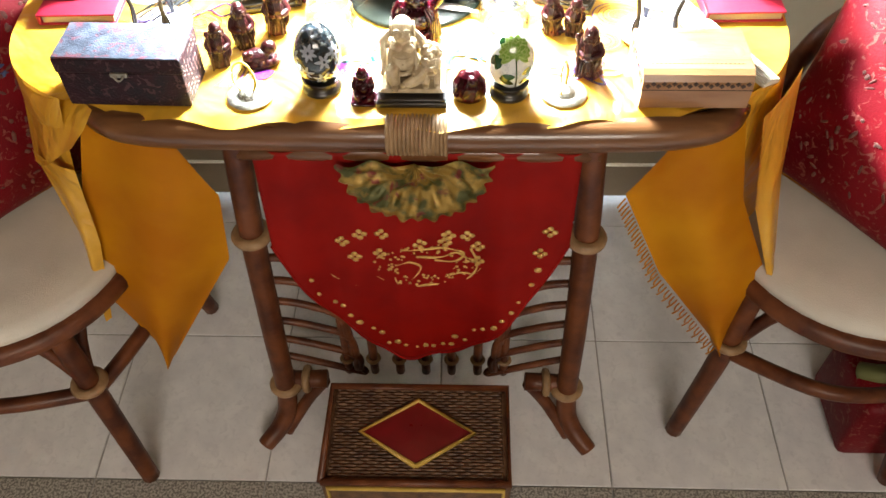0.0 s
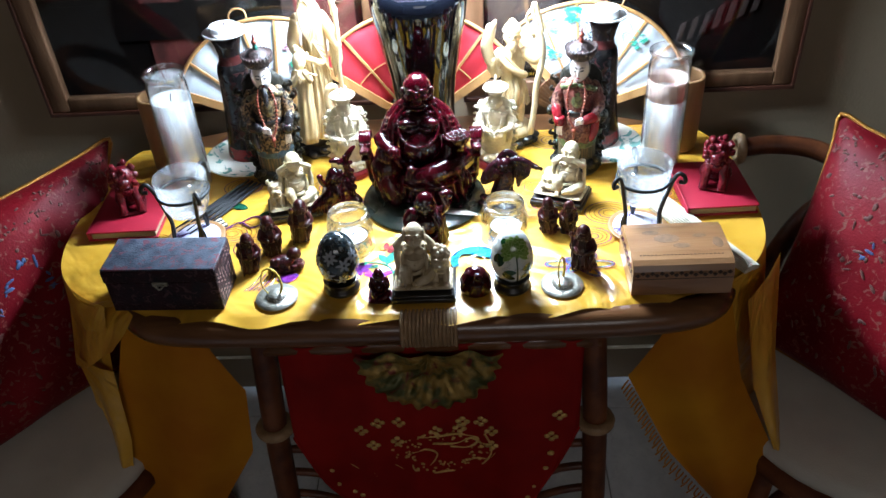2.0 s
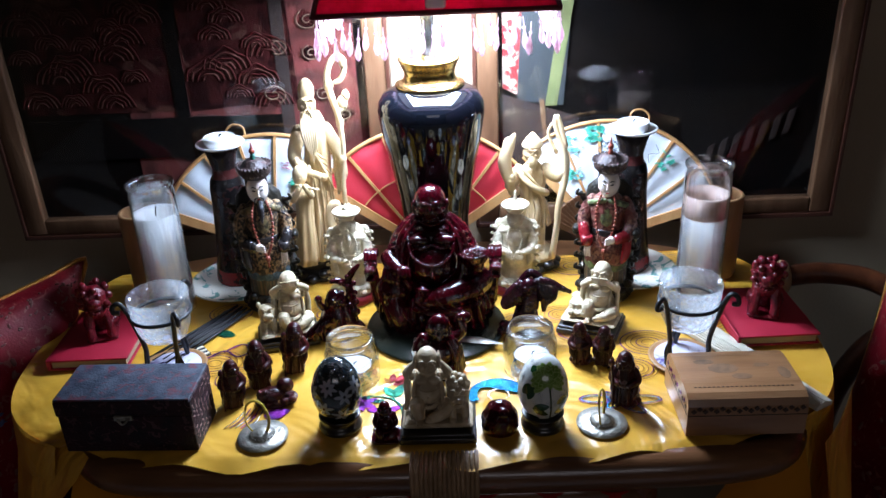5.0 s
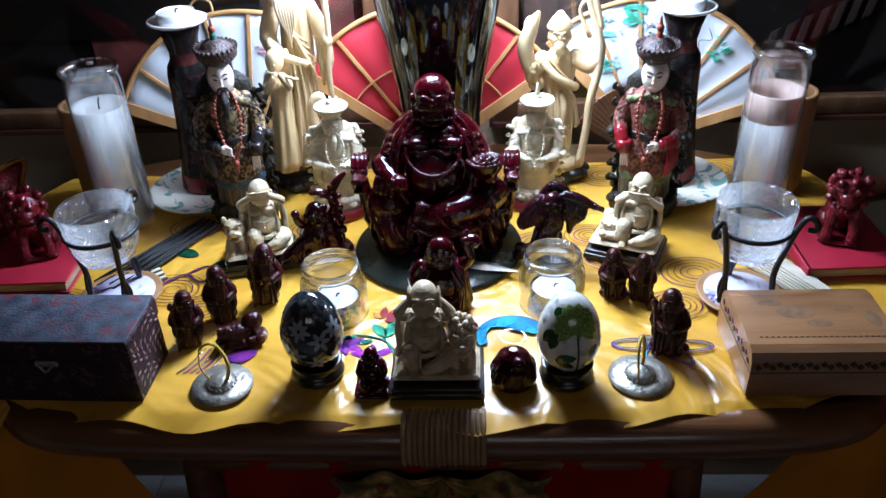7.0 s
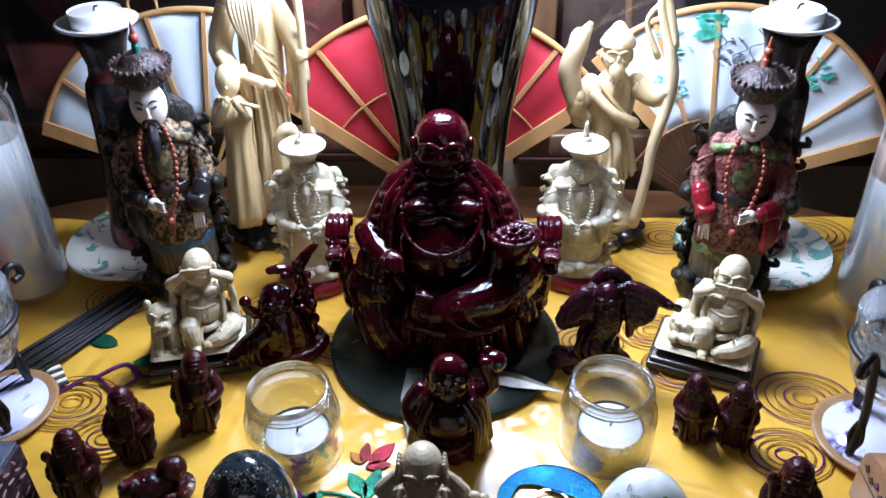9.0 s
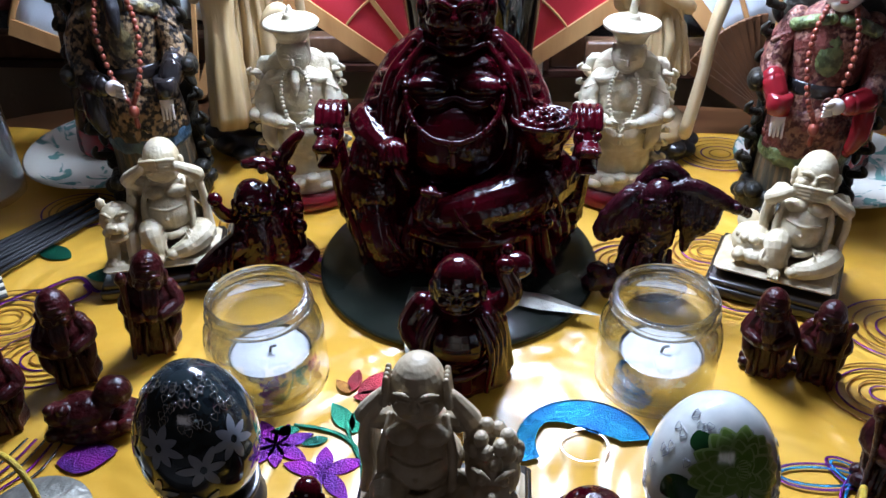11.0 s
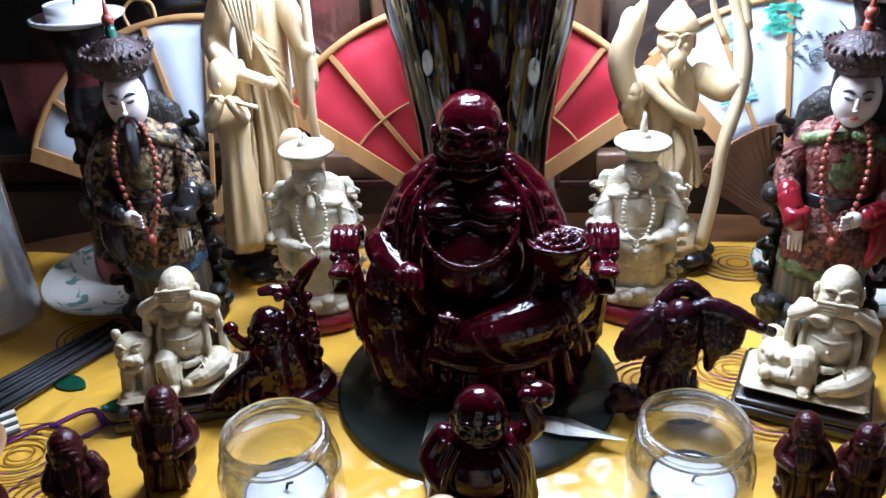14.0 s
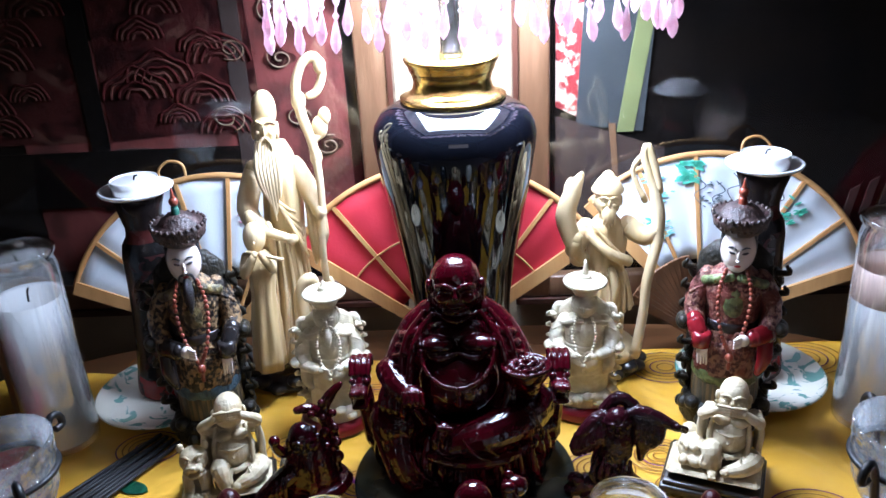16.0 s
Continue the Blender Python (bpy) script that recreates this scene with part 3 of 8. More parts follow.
slab("wall_north", -2.2, 2.2, WALL, WALL + 0.12, 0, 2.5, M_wall, "beige painted wall behind the altar table")
slab("wall_west", -2.2, -2.08, -2.2, WALL, 0, 2.5, M_wall, "beige painted side wall of the room")
slab("wall_east", 2.08, 2.2, -2.2, WALL, 0, 2.5, M_wall, "beige painted side wall of the room")
south = tagged(new("wall_south"), "beige painted wall with a window opening", "wall", kind="structure")
slab("wall_panel", -2.2, -0.5, -2.32, -2.2, 0, 2.5, M_wall, "", south)
slab("wall_panel", 1.2, 2.2, -2.32, -2.2, 0, 2.5, M_wall, "", south)
slab("wall_panel", -0.5, 1.2, -2.32, -2.2, 0, 1.7, M_wall, "", south)
slab("wall_panel", -0.5, 1.2, -2.32, -2.2, 2.36, 2.5, M_wall, "", south)
slab("ceiling", -2.2, 2.2, -2.32, WALL + 0.12, 2.5, 2.6, M_ceiling, "plain pale ceiling of the room")
floor = slab("floor", -2.2, 2.2, -2.32, WALL, -0.10, -0.004, M_grout, "pale grey tiled floor with thin joints")
slab("baseboard", -2.08, 2.08, WALL - 0.012, WALL - 0.001, 0, 0.09, M_wall, "low painted baseboard along the beige wall")

# ---- the altar table ----
table = thing("altar_table", pose(0, 0, 0), "dark rattan altar table with varnished rail and bound joints", "table")
CX, CY, AX, AY = -0.034, 1.045, 0.490, 0.262


def outline(a, grow=0.0, e=3.4):
    c, s = math.cos(a), math.sin(a)
    return (CX + (AX + grow) * math.copysign(abs(c) ** (2 / e), c), CY + (AY + grow) * math.copysign(abs(s) ** (2 / e), s))


def disc(grow, z0, z1, n=96, rings=1):
    v, f = [], []
    for z in (z0, z1):
        v += [(*outline(2 * math.pi * i / n, grow), z) for i in range(n)]
    f = [(i, (i + 1) % n, n + (i + 1) % n, n + i) for i in range(n)]
    f += [tuple(reversed(range(n))), tuple(range(n, 2 * n))]
    return v, f


link("tabletop", *disc(-0.004, TOP - 0.03, TOP - 0.004), M_rail, table)
link("front_rail", *tube([(-0.425, 0.875, 0.694), (-0.385, 0.812, 0.694), (-0.32, 0.790, 0.694), (-0.15, 0.784, 0.694), (0.0, 0.783, 0.694), (0.15, 0.784, 0.694), (0.30, 0.790, 0.694), (0.365, 0.812, 0.694), (0.40, 0.875, 0.694)], [0.012, 0.019, 0.022, 0.022, 0.022, 0.022, 0.022, 0.019, 0.012], 16, 8), M_rail, table, "thick varnished rattan rail")
for i in range(15):
    x = -0.034 + i * 0.0048
    link("binding_strand", *tube([(x, 0.783 + 0.0235 * math.cos(a), 0.694 + 0.0235 * math.sin(a)) for a in [k * math.pi / 6 for k in range(12)]], 0.0026 + 0.0003 * math.sin(i * 2.3), 6, 2, True), M_binding, table)
# Added board, hidden behind the rail, to stop lamp light leaking under the tabletop.
link("light_stop_board", *box(-0.34, 0.32, 0.803, 0.812, 0.662, 0.712, 0.002), M_rattan, table)
link("under_rail", *tube([(-0.225, 0.795, 0.655), (0.22, 0.795, 0.655)], 0.0125, 12, 4), M_rail, table)
for s, kx in ((-1, -0.236), (1, 0.222)):
    link("leg", *tube([(kx - s * 0.012, 0.80, 0.68), (kx, 0.795, 0.50), (kx + s * 0.008, 0.785, 0.28), (kx + s * 0.012, 0.770, 0.10), (kx + s * 0.024, 0.748, 0.045), (kx + s * 0.055, 0.715, 0.018)], [0.017, 0.0175, 0.0175, 0.017, 0.017, 0.015], 14, 8), M_rattan, table)
    link("leg", *tube([(kx + s * 0.06, 1.255, 0.70), (kx + s * 0.07, 1.26, 0.3), (kx + s * 0.08, 1.27, 0.015)], 0.017, 12, 6), M_rattan, table)
    link("joint_binding", *tube([(kx + 0.0205 * math.cos(a), 0.795 + 0.0205 * math.sin(a), 0.497) for a in [k * math.pi / 5 for k in range(10)]], 0.0085, 8, 3, True), M_binding, table)
    link("joint_binding", *tube([(kx + s * 0.01 + 0.020 * math.cos(a), 0.778 + 0.020 * math.sin(a), 0.125) for a in [k * math.pi / 5 for k in range(10)]], 0.009, 8, 3, True), M_binding, table)
    link("low_crossbar", *tube([(kx + s * 0.01, 0.785, 0.125), (kx - s * 0.06, 0.785, 0.13)], 0.016, 10, 3), M_rattan, table)
    link("crossbar_binding", *tube([(kx - s * 0.025, 0.785 + 0.018 * math.cos(a), 0.128 + 0.018 * math.sin(a)) for a in [k * math.pi / 5 for k in range(10)]], 0.007, 8, 3, True), M_binding, table)
    link("foot_brace", *tube([(kx - s * 0.055, 0.785, 0.125), (kx - s * 0.02, 0.775, 0.075), (kx + s * 0.02, 0.742, 0.02)], 0.011, 10, 6), M_rattan, table)
    for j in range(6):
        z = 0.44 - j * 0.052
        xi = kx - s * (0.055 + 0.012 * j)
        link("side_slat", *tube([(kx + s * 0.004, 0.80, z), (kx - s * 0.05, 0.80, z - 0.006 - 0.003 * j), (kx - s * (0.09 + 0.006 * j), 0.80, z - 0.05), (kx - s * 0.10 - s * 0.004 * j, 0.80, max(0.14, z - 0.16))], 0.0062, 8, 6), M_rattan, table)
for j in range(7):
    x = -0.139 + j * 0.044
    link("upright_slat", *tube([(x, 0.802, 0.13), (x, 0.802, 0.30), (x * 1.05, 0.802, 0.48)], 0.0075, 8, 5), M_rattan, table)
    link("slat_binding", *tube([(x + 0.009 * math.cos(a), 0.802 + 0.009 * math.sin(a), 0.17) for a in [k * math.pi / 3 for k in range(6)]], 0.004, 6, 3, True), M_binding, table)

# ---- the yellow cloth ----
cloth = thing("altar_cloth", pose(0, 0, 0), "shiny yellow satin cloth with foil flowers over the table", "cloth")


def cloth_back(x):
    """The rear hem of the cloth, short of the back of the table."""
    return 1.232 + 0.022 * x + 0.003 * math.sin(40 * x)


def top_fn(u, v):
    a = 2 * math.pi * u
    x, y = outline(a, 0.012)
    r = v ** 0.7
    px, py = CX + (x - CX) * r, CY + (y - CY) * r
    z = TOP + 0.0006 * math.sin(31 * px + 3 * math.sin(9 * py)) + 0.0005 * math.sin(47 * py + 11 * px)
    if v > 0.93 and y < 0.86:
        k = (v - 0.93) / 0.07
        py -= k * (0.004 * math.sin(52 * px) + 0.003 * math.sin(23 * px + 1))
        z -= k * (0.004 + 0.003 * math.sin(52 * px + 0.7))
    return px, min(py, cloth_back(px)), z - 0.0015


link("cloth_top", *sheet(top_fn, 220, 60), M_cloth, cloth)


def skirt(s):
    """The side of the cloth that hangs beside the table; s: -1 west, 1 east."""
    def fn(u, v):
        a = math.pi * (1.272 - 0.50 * u) if s < 0 else math.pi * (-0.272 + 0.50 * u)
        g = 0.012 + 0.012 * math.sqrt(v) + 0.014 * v * math.sin(u * 19 + 0.6) + 0.012 * v
        x, y = outline(a, g)
        drop = (0.34 + 0.06 * math.exp(-((u - 0.16) / 0.13) ** 2) - 0.10 * u) * min(1, 0.55 + u * 5.5)
        return x, min(y, cloth_back(x)), TOP - 0.0015 - 0.006 * min(1, v * 20) - drop * v
    return sheet(fn, 70, 40)


link("west_fall", *skirt(-1), M_cloth, cloth)
link("east_fall", *skirt(1), M_cloth, cloth)


def flap(left, right, wave):
    def along(pts, v):
        t = v * (len(pts) - 1)
        i = min(int(t), len(pts) - 2)
        p, q = Vector(pts[i]), Vector(pts[i + 1])
        w = t - i
        w = w * w * (3 - 2 * w) * 0.4 + w * 0.6
        return p.lerp(q, w)

    def fn(u, v):
        p = along(left, v).lerp(along(right, v), u)
        p.y += wave * math.sin(u * 6.5 + v * 2.0) * min(1, 3 * v) - 0.006 * math.sin(u * math.pi)
        return p
    return sheet(fn, 30, 40)


link("west_flap", *flap([(-0.405, 0.812, 0.706), (-0.450, 0.79, 0.56), (-0.485, 0.78, 0.36), (-0.432, 0.778, 0.195)],
                        [(-0.290, 0.775, 0.680), (-0.262, 0.78, 0.58), (-0.280, 0.785, 0.44), (-0.424, 0.778, 0.192)], 0.012), M_lining, cloth, "orange lining side turned out")
link("east_flap", *flap([(0.300, 0.775, 0.690), (0.262, 0.79, 0.58), (0.335, 0.785, 0.42), (0.452, 0.778, 0.255)],
                        [(0.385, 0.812, 0.706), (0.420, 0.80, 0.56), (0.505, 0.785, 0.38), (0.462, 0.778, 0.252)], 0.012), M_lining, cloth, "orange lining side with frayed edge")
for lf, rt in (([(-0.530, 0.96, 0.716), (-0.534, 0.91, 0.66), (-0.528, 0.85, 0.574)], [(-0.385, 0.800, 0.713), (-0.400, 0.784, 0.690), (-0.420, 0.776, 0.668)]),
               ([(-0.505, 0.83, 0.62), (-0.484, 0.80, 0.488), (-0.498, 0.79, 0.320)], [(-0.430, 0.782, 0.63), (-0.446, 0.777, 0.49), (-0.488, 0.774, 0.310)]),
               ([(0.402, 0.800, 0.708), (0.432, 0.786, 0.56), (0.500, 0.778, 0.385)], [(0.474, 0.90, 0.704), (0.486, 0.86, 0.55), (0.510, 0.795, 0.375)])):
    link("corner_fall", *flap(lf, rt, 0.006), M_cloth, cloth)
for k in range(46):
    t = k / 45
    p = Vector((0.262, 0.79, 0.58)).lerp(Vector((0.335, 0.785, 0.42)), t * 2) if t < 0.5 else Vector((0.335, 0.785, 0.42)).lerp(Vector((0.452, 0.778, 0.255)), t * 2 - 1)
    link("fringe_thread", *tube([p, p + Vector((-0.006, -0.004, -0.006)), p + Vector((-0.009 - 0.004 * math.sin(k * 3.1), -0.004, -0.014))], 0.0012, 4, 2), M_lining, cloth)


def petal(x, y, angle, length, width, mat, z=TOP - 0.0002, bend=0.0):
    pts = []
    for i in range(13):
        t = i / 12
        w = width * math.sin(math.pi * t) ** 0.8 * (1 - 0.3 * t)
        pts.append((length * t, w, bend * t * t))
    outl = [(a, b + c) for a, b, c in pts] + [(a, -b + c) for a, b, c in reversed(pts[1:-1])]
    m = pose(x, y, z, 0, 0, angle)
    v = [m @ Vector((a, b, 0.0)) for a, b in outl] + [m @ Vector((a, b, 0.0004)) for a, b in outl]
    n = len(outl)
    f = [tuple(range(n, 2 * n))] + [(i, (i + 1) % n, n + (i + 1) % n, n + i) for i in range(n)]
    return link("printed_petal", v, f, mat, cloth, smooth=False)


def stroke(points, r, mat, closed=False):
    v, f = tube([(x, y, 0) for x, y in points], r, 6, 8, closed)
    return link("printed_line", [(p[0], p[1], TOP + 0.0001 + p[2] * 0.15) for p in v], f, mat, cloth)


for cx, cy, n, mat, ln in ((-0.096, 0.874, 7, M_purple, 0.020), (-0.068, 0.858, 5, M_purple, 0.022), (-0.098, 1.035, 5, M_purple, 0.014), (0.285, 1.215, 6, M_purple, 0.02), (-0.44, 0.925, 5, M_purple, 0.02)):
    for i in range(n):
        petal(cx, cy, 360 * i / n + 25, ln * (1 - 0.25 * (i % 2)), ln * 0.24, mat)
for x, y, a, ln, mat in ((-0.058, 0.884, 75, 0.026, M_greenfoil), (-0.058, 0.886, 128, 0.024, M_greenfoil), (-0.086, 0.885, 190, 0.016, M_greenfoil), (-0.070, 0.880, 200, 0.014, M_greenfoil), (-0.060, 0.912, 50, 0.026, M_redfoil), (-0.064, 0.914, 85, 0.018, M_redfoil), (-0.062, 0.910, 10, 0.018, M_redfoil),
                         (-0.064, 0.913, 135, 0.014, M_goldfoil), (-0.26, 1.01, 10, 0.04, M_greenfoil), (-0.28, 1.03, 160, 0.034, M_greenfoil)):
    petal(x, y, a, ln, ln * 0.26, mat)
stroke([(-0.090, 0.888), (-0.074, 0.886), (-0.060, 0.880), (-0.050, 0.866), (-0.046, 0.84)], 0.0013, M_greenfoil)
stroke([(-0.064, 0.897), (-0.060, 0.884), (-0.052, 0.868)], 0.0011, M_greenfoil)
# the blue wave
for r0, r1, a0, a1, mat in ((0.010, 0.035, 10, 205, M_bluefoil), (0.0335, 0.0348, 0, 200, M_goldfoil), (0.011, 0.0125, -40, 300, M_silver)):
    def arc(u, v, r0=r0, r1=r1, a0=a0, a1=a1):
        a = radians(a0 + (a1 - a0) * u)
        w = math.sin(math.pi * min(1, u * 1.3 + 0.12)) * 0.6 + 0.4
        r = r0 + (r1 - r0) * (1 - w + w * v)
        return 0.062 + r * math.cos(a), 0.884 + 0.9 * r * math.sin(a), TOP + 0.0003
    link("printed_wave", *sheet(arc, 40, 3), mat, cloth)
# the purple endless knot
for dx, dy, a in ((0, 0, 45), (0.012, 0.008, 45), (0.0, 0.0, -45), (0.011, -0.010, -45), (-0.022, 0.003, 0), (0.028, 0.0, 0)):
    m = pose(0.196 + dx, 0.868 + dy, 0, 0, 0, a)
    for g, mat in ((0.0, M_purple), (0.0024, M_bluefoil)):
        stroke([tuple((m @ Vector(((0.021 - g) * math.cos(t), (0.008 - g) * math.sin(t), 0)))[:2]) for t in [k * math.pi / 6 for k in range(12)]], 0.0008, mat, True)
# gold circles and scrolls
for cx, cy, rr in ((0.10, 1.045, 0.03), (0.155, 1.06, 0.028), (-0.16, 1.08, 0.03), (0.255, 0.985, 0.035), (0.30, 0.90, 0.03), (-0.29, 0.965, 0.035), (0.19, 1.20, 0.035), (-0.10, 1.03, 0.025), (-0.25, 0.93, 0.03), (0.33, 1.21, 0.04), (0.055, 1.14, 0.03), (0.17, 1.015, 0.03), (-0.10, 1.16, 0.03), (-0.30, 1.09, 0.03), (-0.335, 1.24, 0.04), (0.345, 1.03, 0.03), (-0.40, 0.945, 0.03), (0.225, 0.93, 0.03), (0.07, 1.2, 0.03)):
    for k in range(5):
        r = rr * (1 - 0.19 * k)
        stroke([(cx + r * math.cos(t), cy + r * 0.8 * math.sin(t)) for t in [j * math.pi / 5 for j in range(10)]], 0.0007, M_goldfoil if (k + int(cx * 50)) % 3 else M_purple, True)
for cx, cy in ((-0.265, 0.985), (-0.245, 1.0)):
    stroke([(cx - 0.04, cy - 0.01), (cx - 0.02, cy + 0.008), (cx, cy - 0.006), (cx + 0.015, cy + 0.006), (cx + 0.008, cy + 0.016)], 0.0015, M_purple)
for k in range(5):
    stroke([(-0.245 + 0.006 * k, 0.835), (-0.235 + 0.006 * k, 0.85), (-0.228 + 0.005 * k, 0.87)], 0.0008, M_purple if k % 2 else M_silver)
petal(-0.205, 0.855, 20, 0.03, 0.012, M_purple)
petal(-0.27, 0.845, 100, 0.035, 0.011, M_bluefoil)

# ---- the red silk hanging under the rail ----
apron = thing("apron_cloth", pose(0, 0, 0), "red silk altar apron with gold embroidery under the rail", "cloth")


def apron_fn(u, v):
    x = -0.205 + 0.403 * u
    c = (x + 0.004) / 0.202
    low = 0.50 - 0.275 * (1 - min(1, abs(c)) ** 2.3)
    z = 0.662 + (low - 0.662) * v
    return x, 0.787 - 0.012 * v + 0.006 * math.sin(x * 42) * v + 0.003 * math.sin(x * 90 + 1), z


link("silk", *sheet(apron_fn, 60, 40, 0.0015), M_redsilk, apron)
v, f = tube([apron_fn(i / 24, 1.0) for i in range(25)], 0.0028, 6, 3)
link("hem_cord", v, f, M_redsilk, apron)


def med(u, v):
    a = math.pi * (1 + u)
    r = (0.094 + 0.004 * math.sin(u * 90)) * v
    return -0.005 + r * math.cos(a), 0.772 - 0.005 * math.sin(v * 9) + 0.002 * math.sin(u * 50 + v * 14), 0.655 + r * 1.05 * math.sin(a)


link("gold_medallion", *sheet(med, 90, 18), M_goldbrocade, apron, "padded gold brocade half-round")


def sequin(x, z, r):
    u = (x + 0.205) / 0.403
    c = (x + 0.004) / 0.202
    low = 0.50 - 0.275 * (1 - min(1, abs(c)) ** 2.3)
    y = apron_fn(u, (z - 0.662) / (low - 0.662))[1] - 0.002
    link("gold_stitch", *moved(lathe([(r * 0.5, -0.0012), (r, 0), (r * 0.5, 0.0012)], 7), pose(x, y, z, 90)), M_gold, apron)


for i in range(26):
    t = i / 25
    x = -0.165 + 0.33 * t
    c = (x + 0.004) / 0.202
    low = 0.50 - 0.275 * (1 - min(1, abs(c)) ** 2.3)
    sequin(x + random.uniform(-0.006, 0.006), low + 0.022 + random.uniform(0, 0.02), random.uniform(0.003, 0.0065))
for cx, cz in ((-0.11, 0.50), (-0.085, 0.515), (-0.055, 0.515), (-0.095, 0.470), (-0.06, 0.475), (0.035, 0.515), (0.06, 0.512), (0.075, 0.49), (0.03, 0.50), (-0.005, 0.495), (0.075, 0.46), (0.17, 0.525), (0.16, 0.48)):
    for k in range(4):
        sequin(cx + 0.006 * math.cos(k * 1.6), cz + 0.006 * math.sin(k * 1.6), 0.0048)


def stitch(points):
    link("gold_line", *tube([(x, apron_fn((x + 0.205) / 0.403, 0.45)[1] - 0.001, z) for x, z in points], 0.0021, 5, 6), M_gold, apron)


stitch([(-0.04, 0.455), (-0.02, 0.462), (-0.005, 0.445), (-0.018, 0.425), (-0.04, 0.43), (-0.03, 0.41), (0.02, 0.405), (0.06, 0.42), (0.075, 0.45), (0.065, 0.485)])
rnd = random.Random(17)
for k in range(90):
    a = rnd.uniform(0, 6.28)
    x, z = 0.005 + 0.075 * math.cos(a) * rnd.uniform(0.5, 1.0), 0.452 + 0.045 * math.sin(a) * rnd.uniform(0.5, 1.0)
    sequin(x, z, rnd.uniform(0.0012, 0.0030))
stitch([(-0.03, 0.490), (0.00, 0.482), (0.03, 0.488), (0.055, 0.478), (0.045, 0.462), (0.015, 0.458)])
stitch([(0.03, 0.425), (0.05, 0.435), (0.07, 0.430), (0.08, 0.445)])
stitch([(-0.01, 0.47), (0.02, 0.465), (0.045, 0.48), (0.06, 0.465)])
stitch([(-0.07, 0.425), (-0.05, 0.415), (-0.035, 0.425)])
stitch([(0.10, 0.39), (0.115, 0.40), (0.12, 0.385), (0.105, 0.37), (0.13, 0.38), (0.14, 0.41)])
stitch([(-0.14, 0.43), (-0.12, 0.41), (-0.10, 0.405), (-0.09, 0.385)])

# ---- pictures on the wall ----


def picture(x0, x1, z0, z1, label):
    p = thing("framed_picture", pose((x0 + x1) / 2, WALL, z0), label, "picture")
    w, h, t = (x1 - x0) / 2, z1 - z0, 0.033
    link("frame_side", *box(-w, -w + t, -0.024, -0.001, 0, h, 0.003), M_frame, p)
    link("frame_side", *box(w - t, w, -0.024, -0.001, 0, h, 0.003), M_frame, p)
    link("frame_bottom", *box(-w + t, w - t, -0.024, -0.001, 0, 0.026, 0.003), M_frame, p)
    link("frame_top", *box(-w + t, w - t, -0.024, -0.001, h - t, h, 0.003), M_frame, p)
    link("dark_edge", *merge(box(-w - 0.006, -w, -0.027, -0.001, -0.006, h, 0.001), box(w, w + 0.006, -0.027, -0.001, -0.006, h, 0.001), box(-w - 0.006, w + 0.006, -0.027, -0.001, -0.008, -0.0005, 0.001)), M_frame_dark, p, smooth=False)
    link("picture_ground", *box(-w + t, w - t, -0.008, -0.002, 0.026, h - t, 0), M_backcloth_dark, p, smooth=False)
    g = link("glass_pane", *box(-w + t, w - t, -0.0165, -0.0150, 0.026, h - t, 0), M_pane, p, smooth=False)
    g.visible_shadow = False
    return p, w


def patch(p, name, pts, mat, lift=0.0):
    n = len(pts)
    v = [(x, -0.0095 - lift, z) for x, z in pts] + [(x, -0.0084 - lift, z) for x, z in pts]
    f = [tuple(range(n)), tuple(reversed(range(n, 2 * n)))] + [(i, n + i, n + (i + 1) % n, (i + 1) % n) for i in range(n)]
    link(name, v, f, mat, p, smooth=False)


pl, w = picture(-0.700, -0.083, 0.738, 1.62, "embroidered silk robe panel in a wooden frame under glass")
patch(pl, "embroidered_panel", [(-0.10, 0.045), (0.262, 0.045), (0.262, 0.80), (0.19, 0.80), (0.13, 0.32), (-0.10, 0.30)], M_embroid2)
patch(pl, "embroidered_panel", [(-0.262, 0.20), (-0.02, 0.20), (-0.02, 0.78), (-0.20, 0.78)], M_embroid, 0.0012)
patch(pl, "embroidered_panel", [(0.0, 0.20), (0.17, 0.21), (0.15, 0.78), (0.0, 0.78)], M_embroid, 0.0012)
patch(pl, "silk_strip", [(0.140, 0.10), (0.160, 0.11), (0.158, 0.55), (0.140, 0.52)], M_brownsilk, 0.0022)
patch(pl, "silk_strip", [(-0.025, 0.12), (-0.004, 0.12), (-0.002, 0.78), (-0.022, 0.78)], M_backcloth_dark, 0.0028)
patch(pl, "silk_cloud", [(0.02 + 0.07 * math.cos(t), 0.17 + 0.022 * math.sin(t)) for t in [k * math.pi / 9 for k in range(18)]], M_brownsilk, 0.003)
patch(pl, "silk_border", [(-0.26, 0.125), (0.14, 0.125), (0.14, 0.19), (-0.26, 0.19)], M_backcloth_dark, 0.0035)
for row in range(6):
    for k in range(7):
        cx, cz = -0.235 + 0.062 * k + 0.031 * (row % 2) + 0.010 * math.sin(5.1 * k + 2.3 * row), 0.212 + 0.030 * row + 0.010 * math.sin(3 * k + row)
        big = 1 + 0.28 * math.sin(4.7 * k + 1.9 * row)
        if cx > 0.14 or -0.05 < cx < 0.03:
            continue
        for q in range(4):
            r = (0.030 - 0.0068 * q) * big
            link("stitched_wave", *tube([(cx + r * math.cos(t), -0.0115, cz + (0.85 + 0.12 * math.sin(6 * t + k + q)) * r * math.sin(t)) for t in [j * math.pi / 6 for j in range(7)]], 0.0019, 4, 2), M_wavethread if q % 2 else M_wavered, pl)
M_cloudthread = material("cream_cloud_thread", (0.22, 0.15, 0.095), 0.8, second=(0.13, 0.08, 0.05), scale=90, spec=0.1)
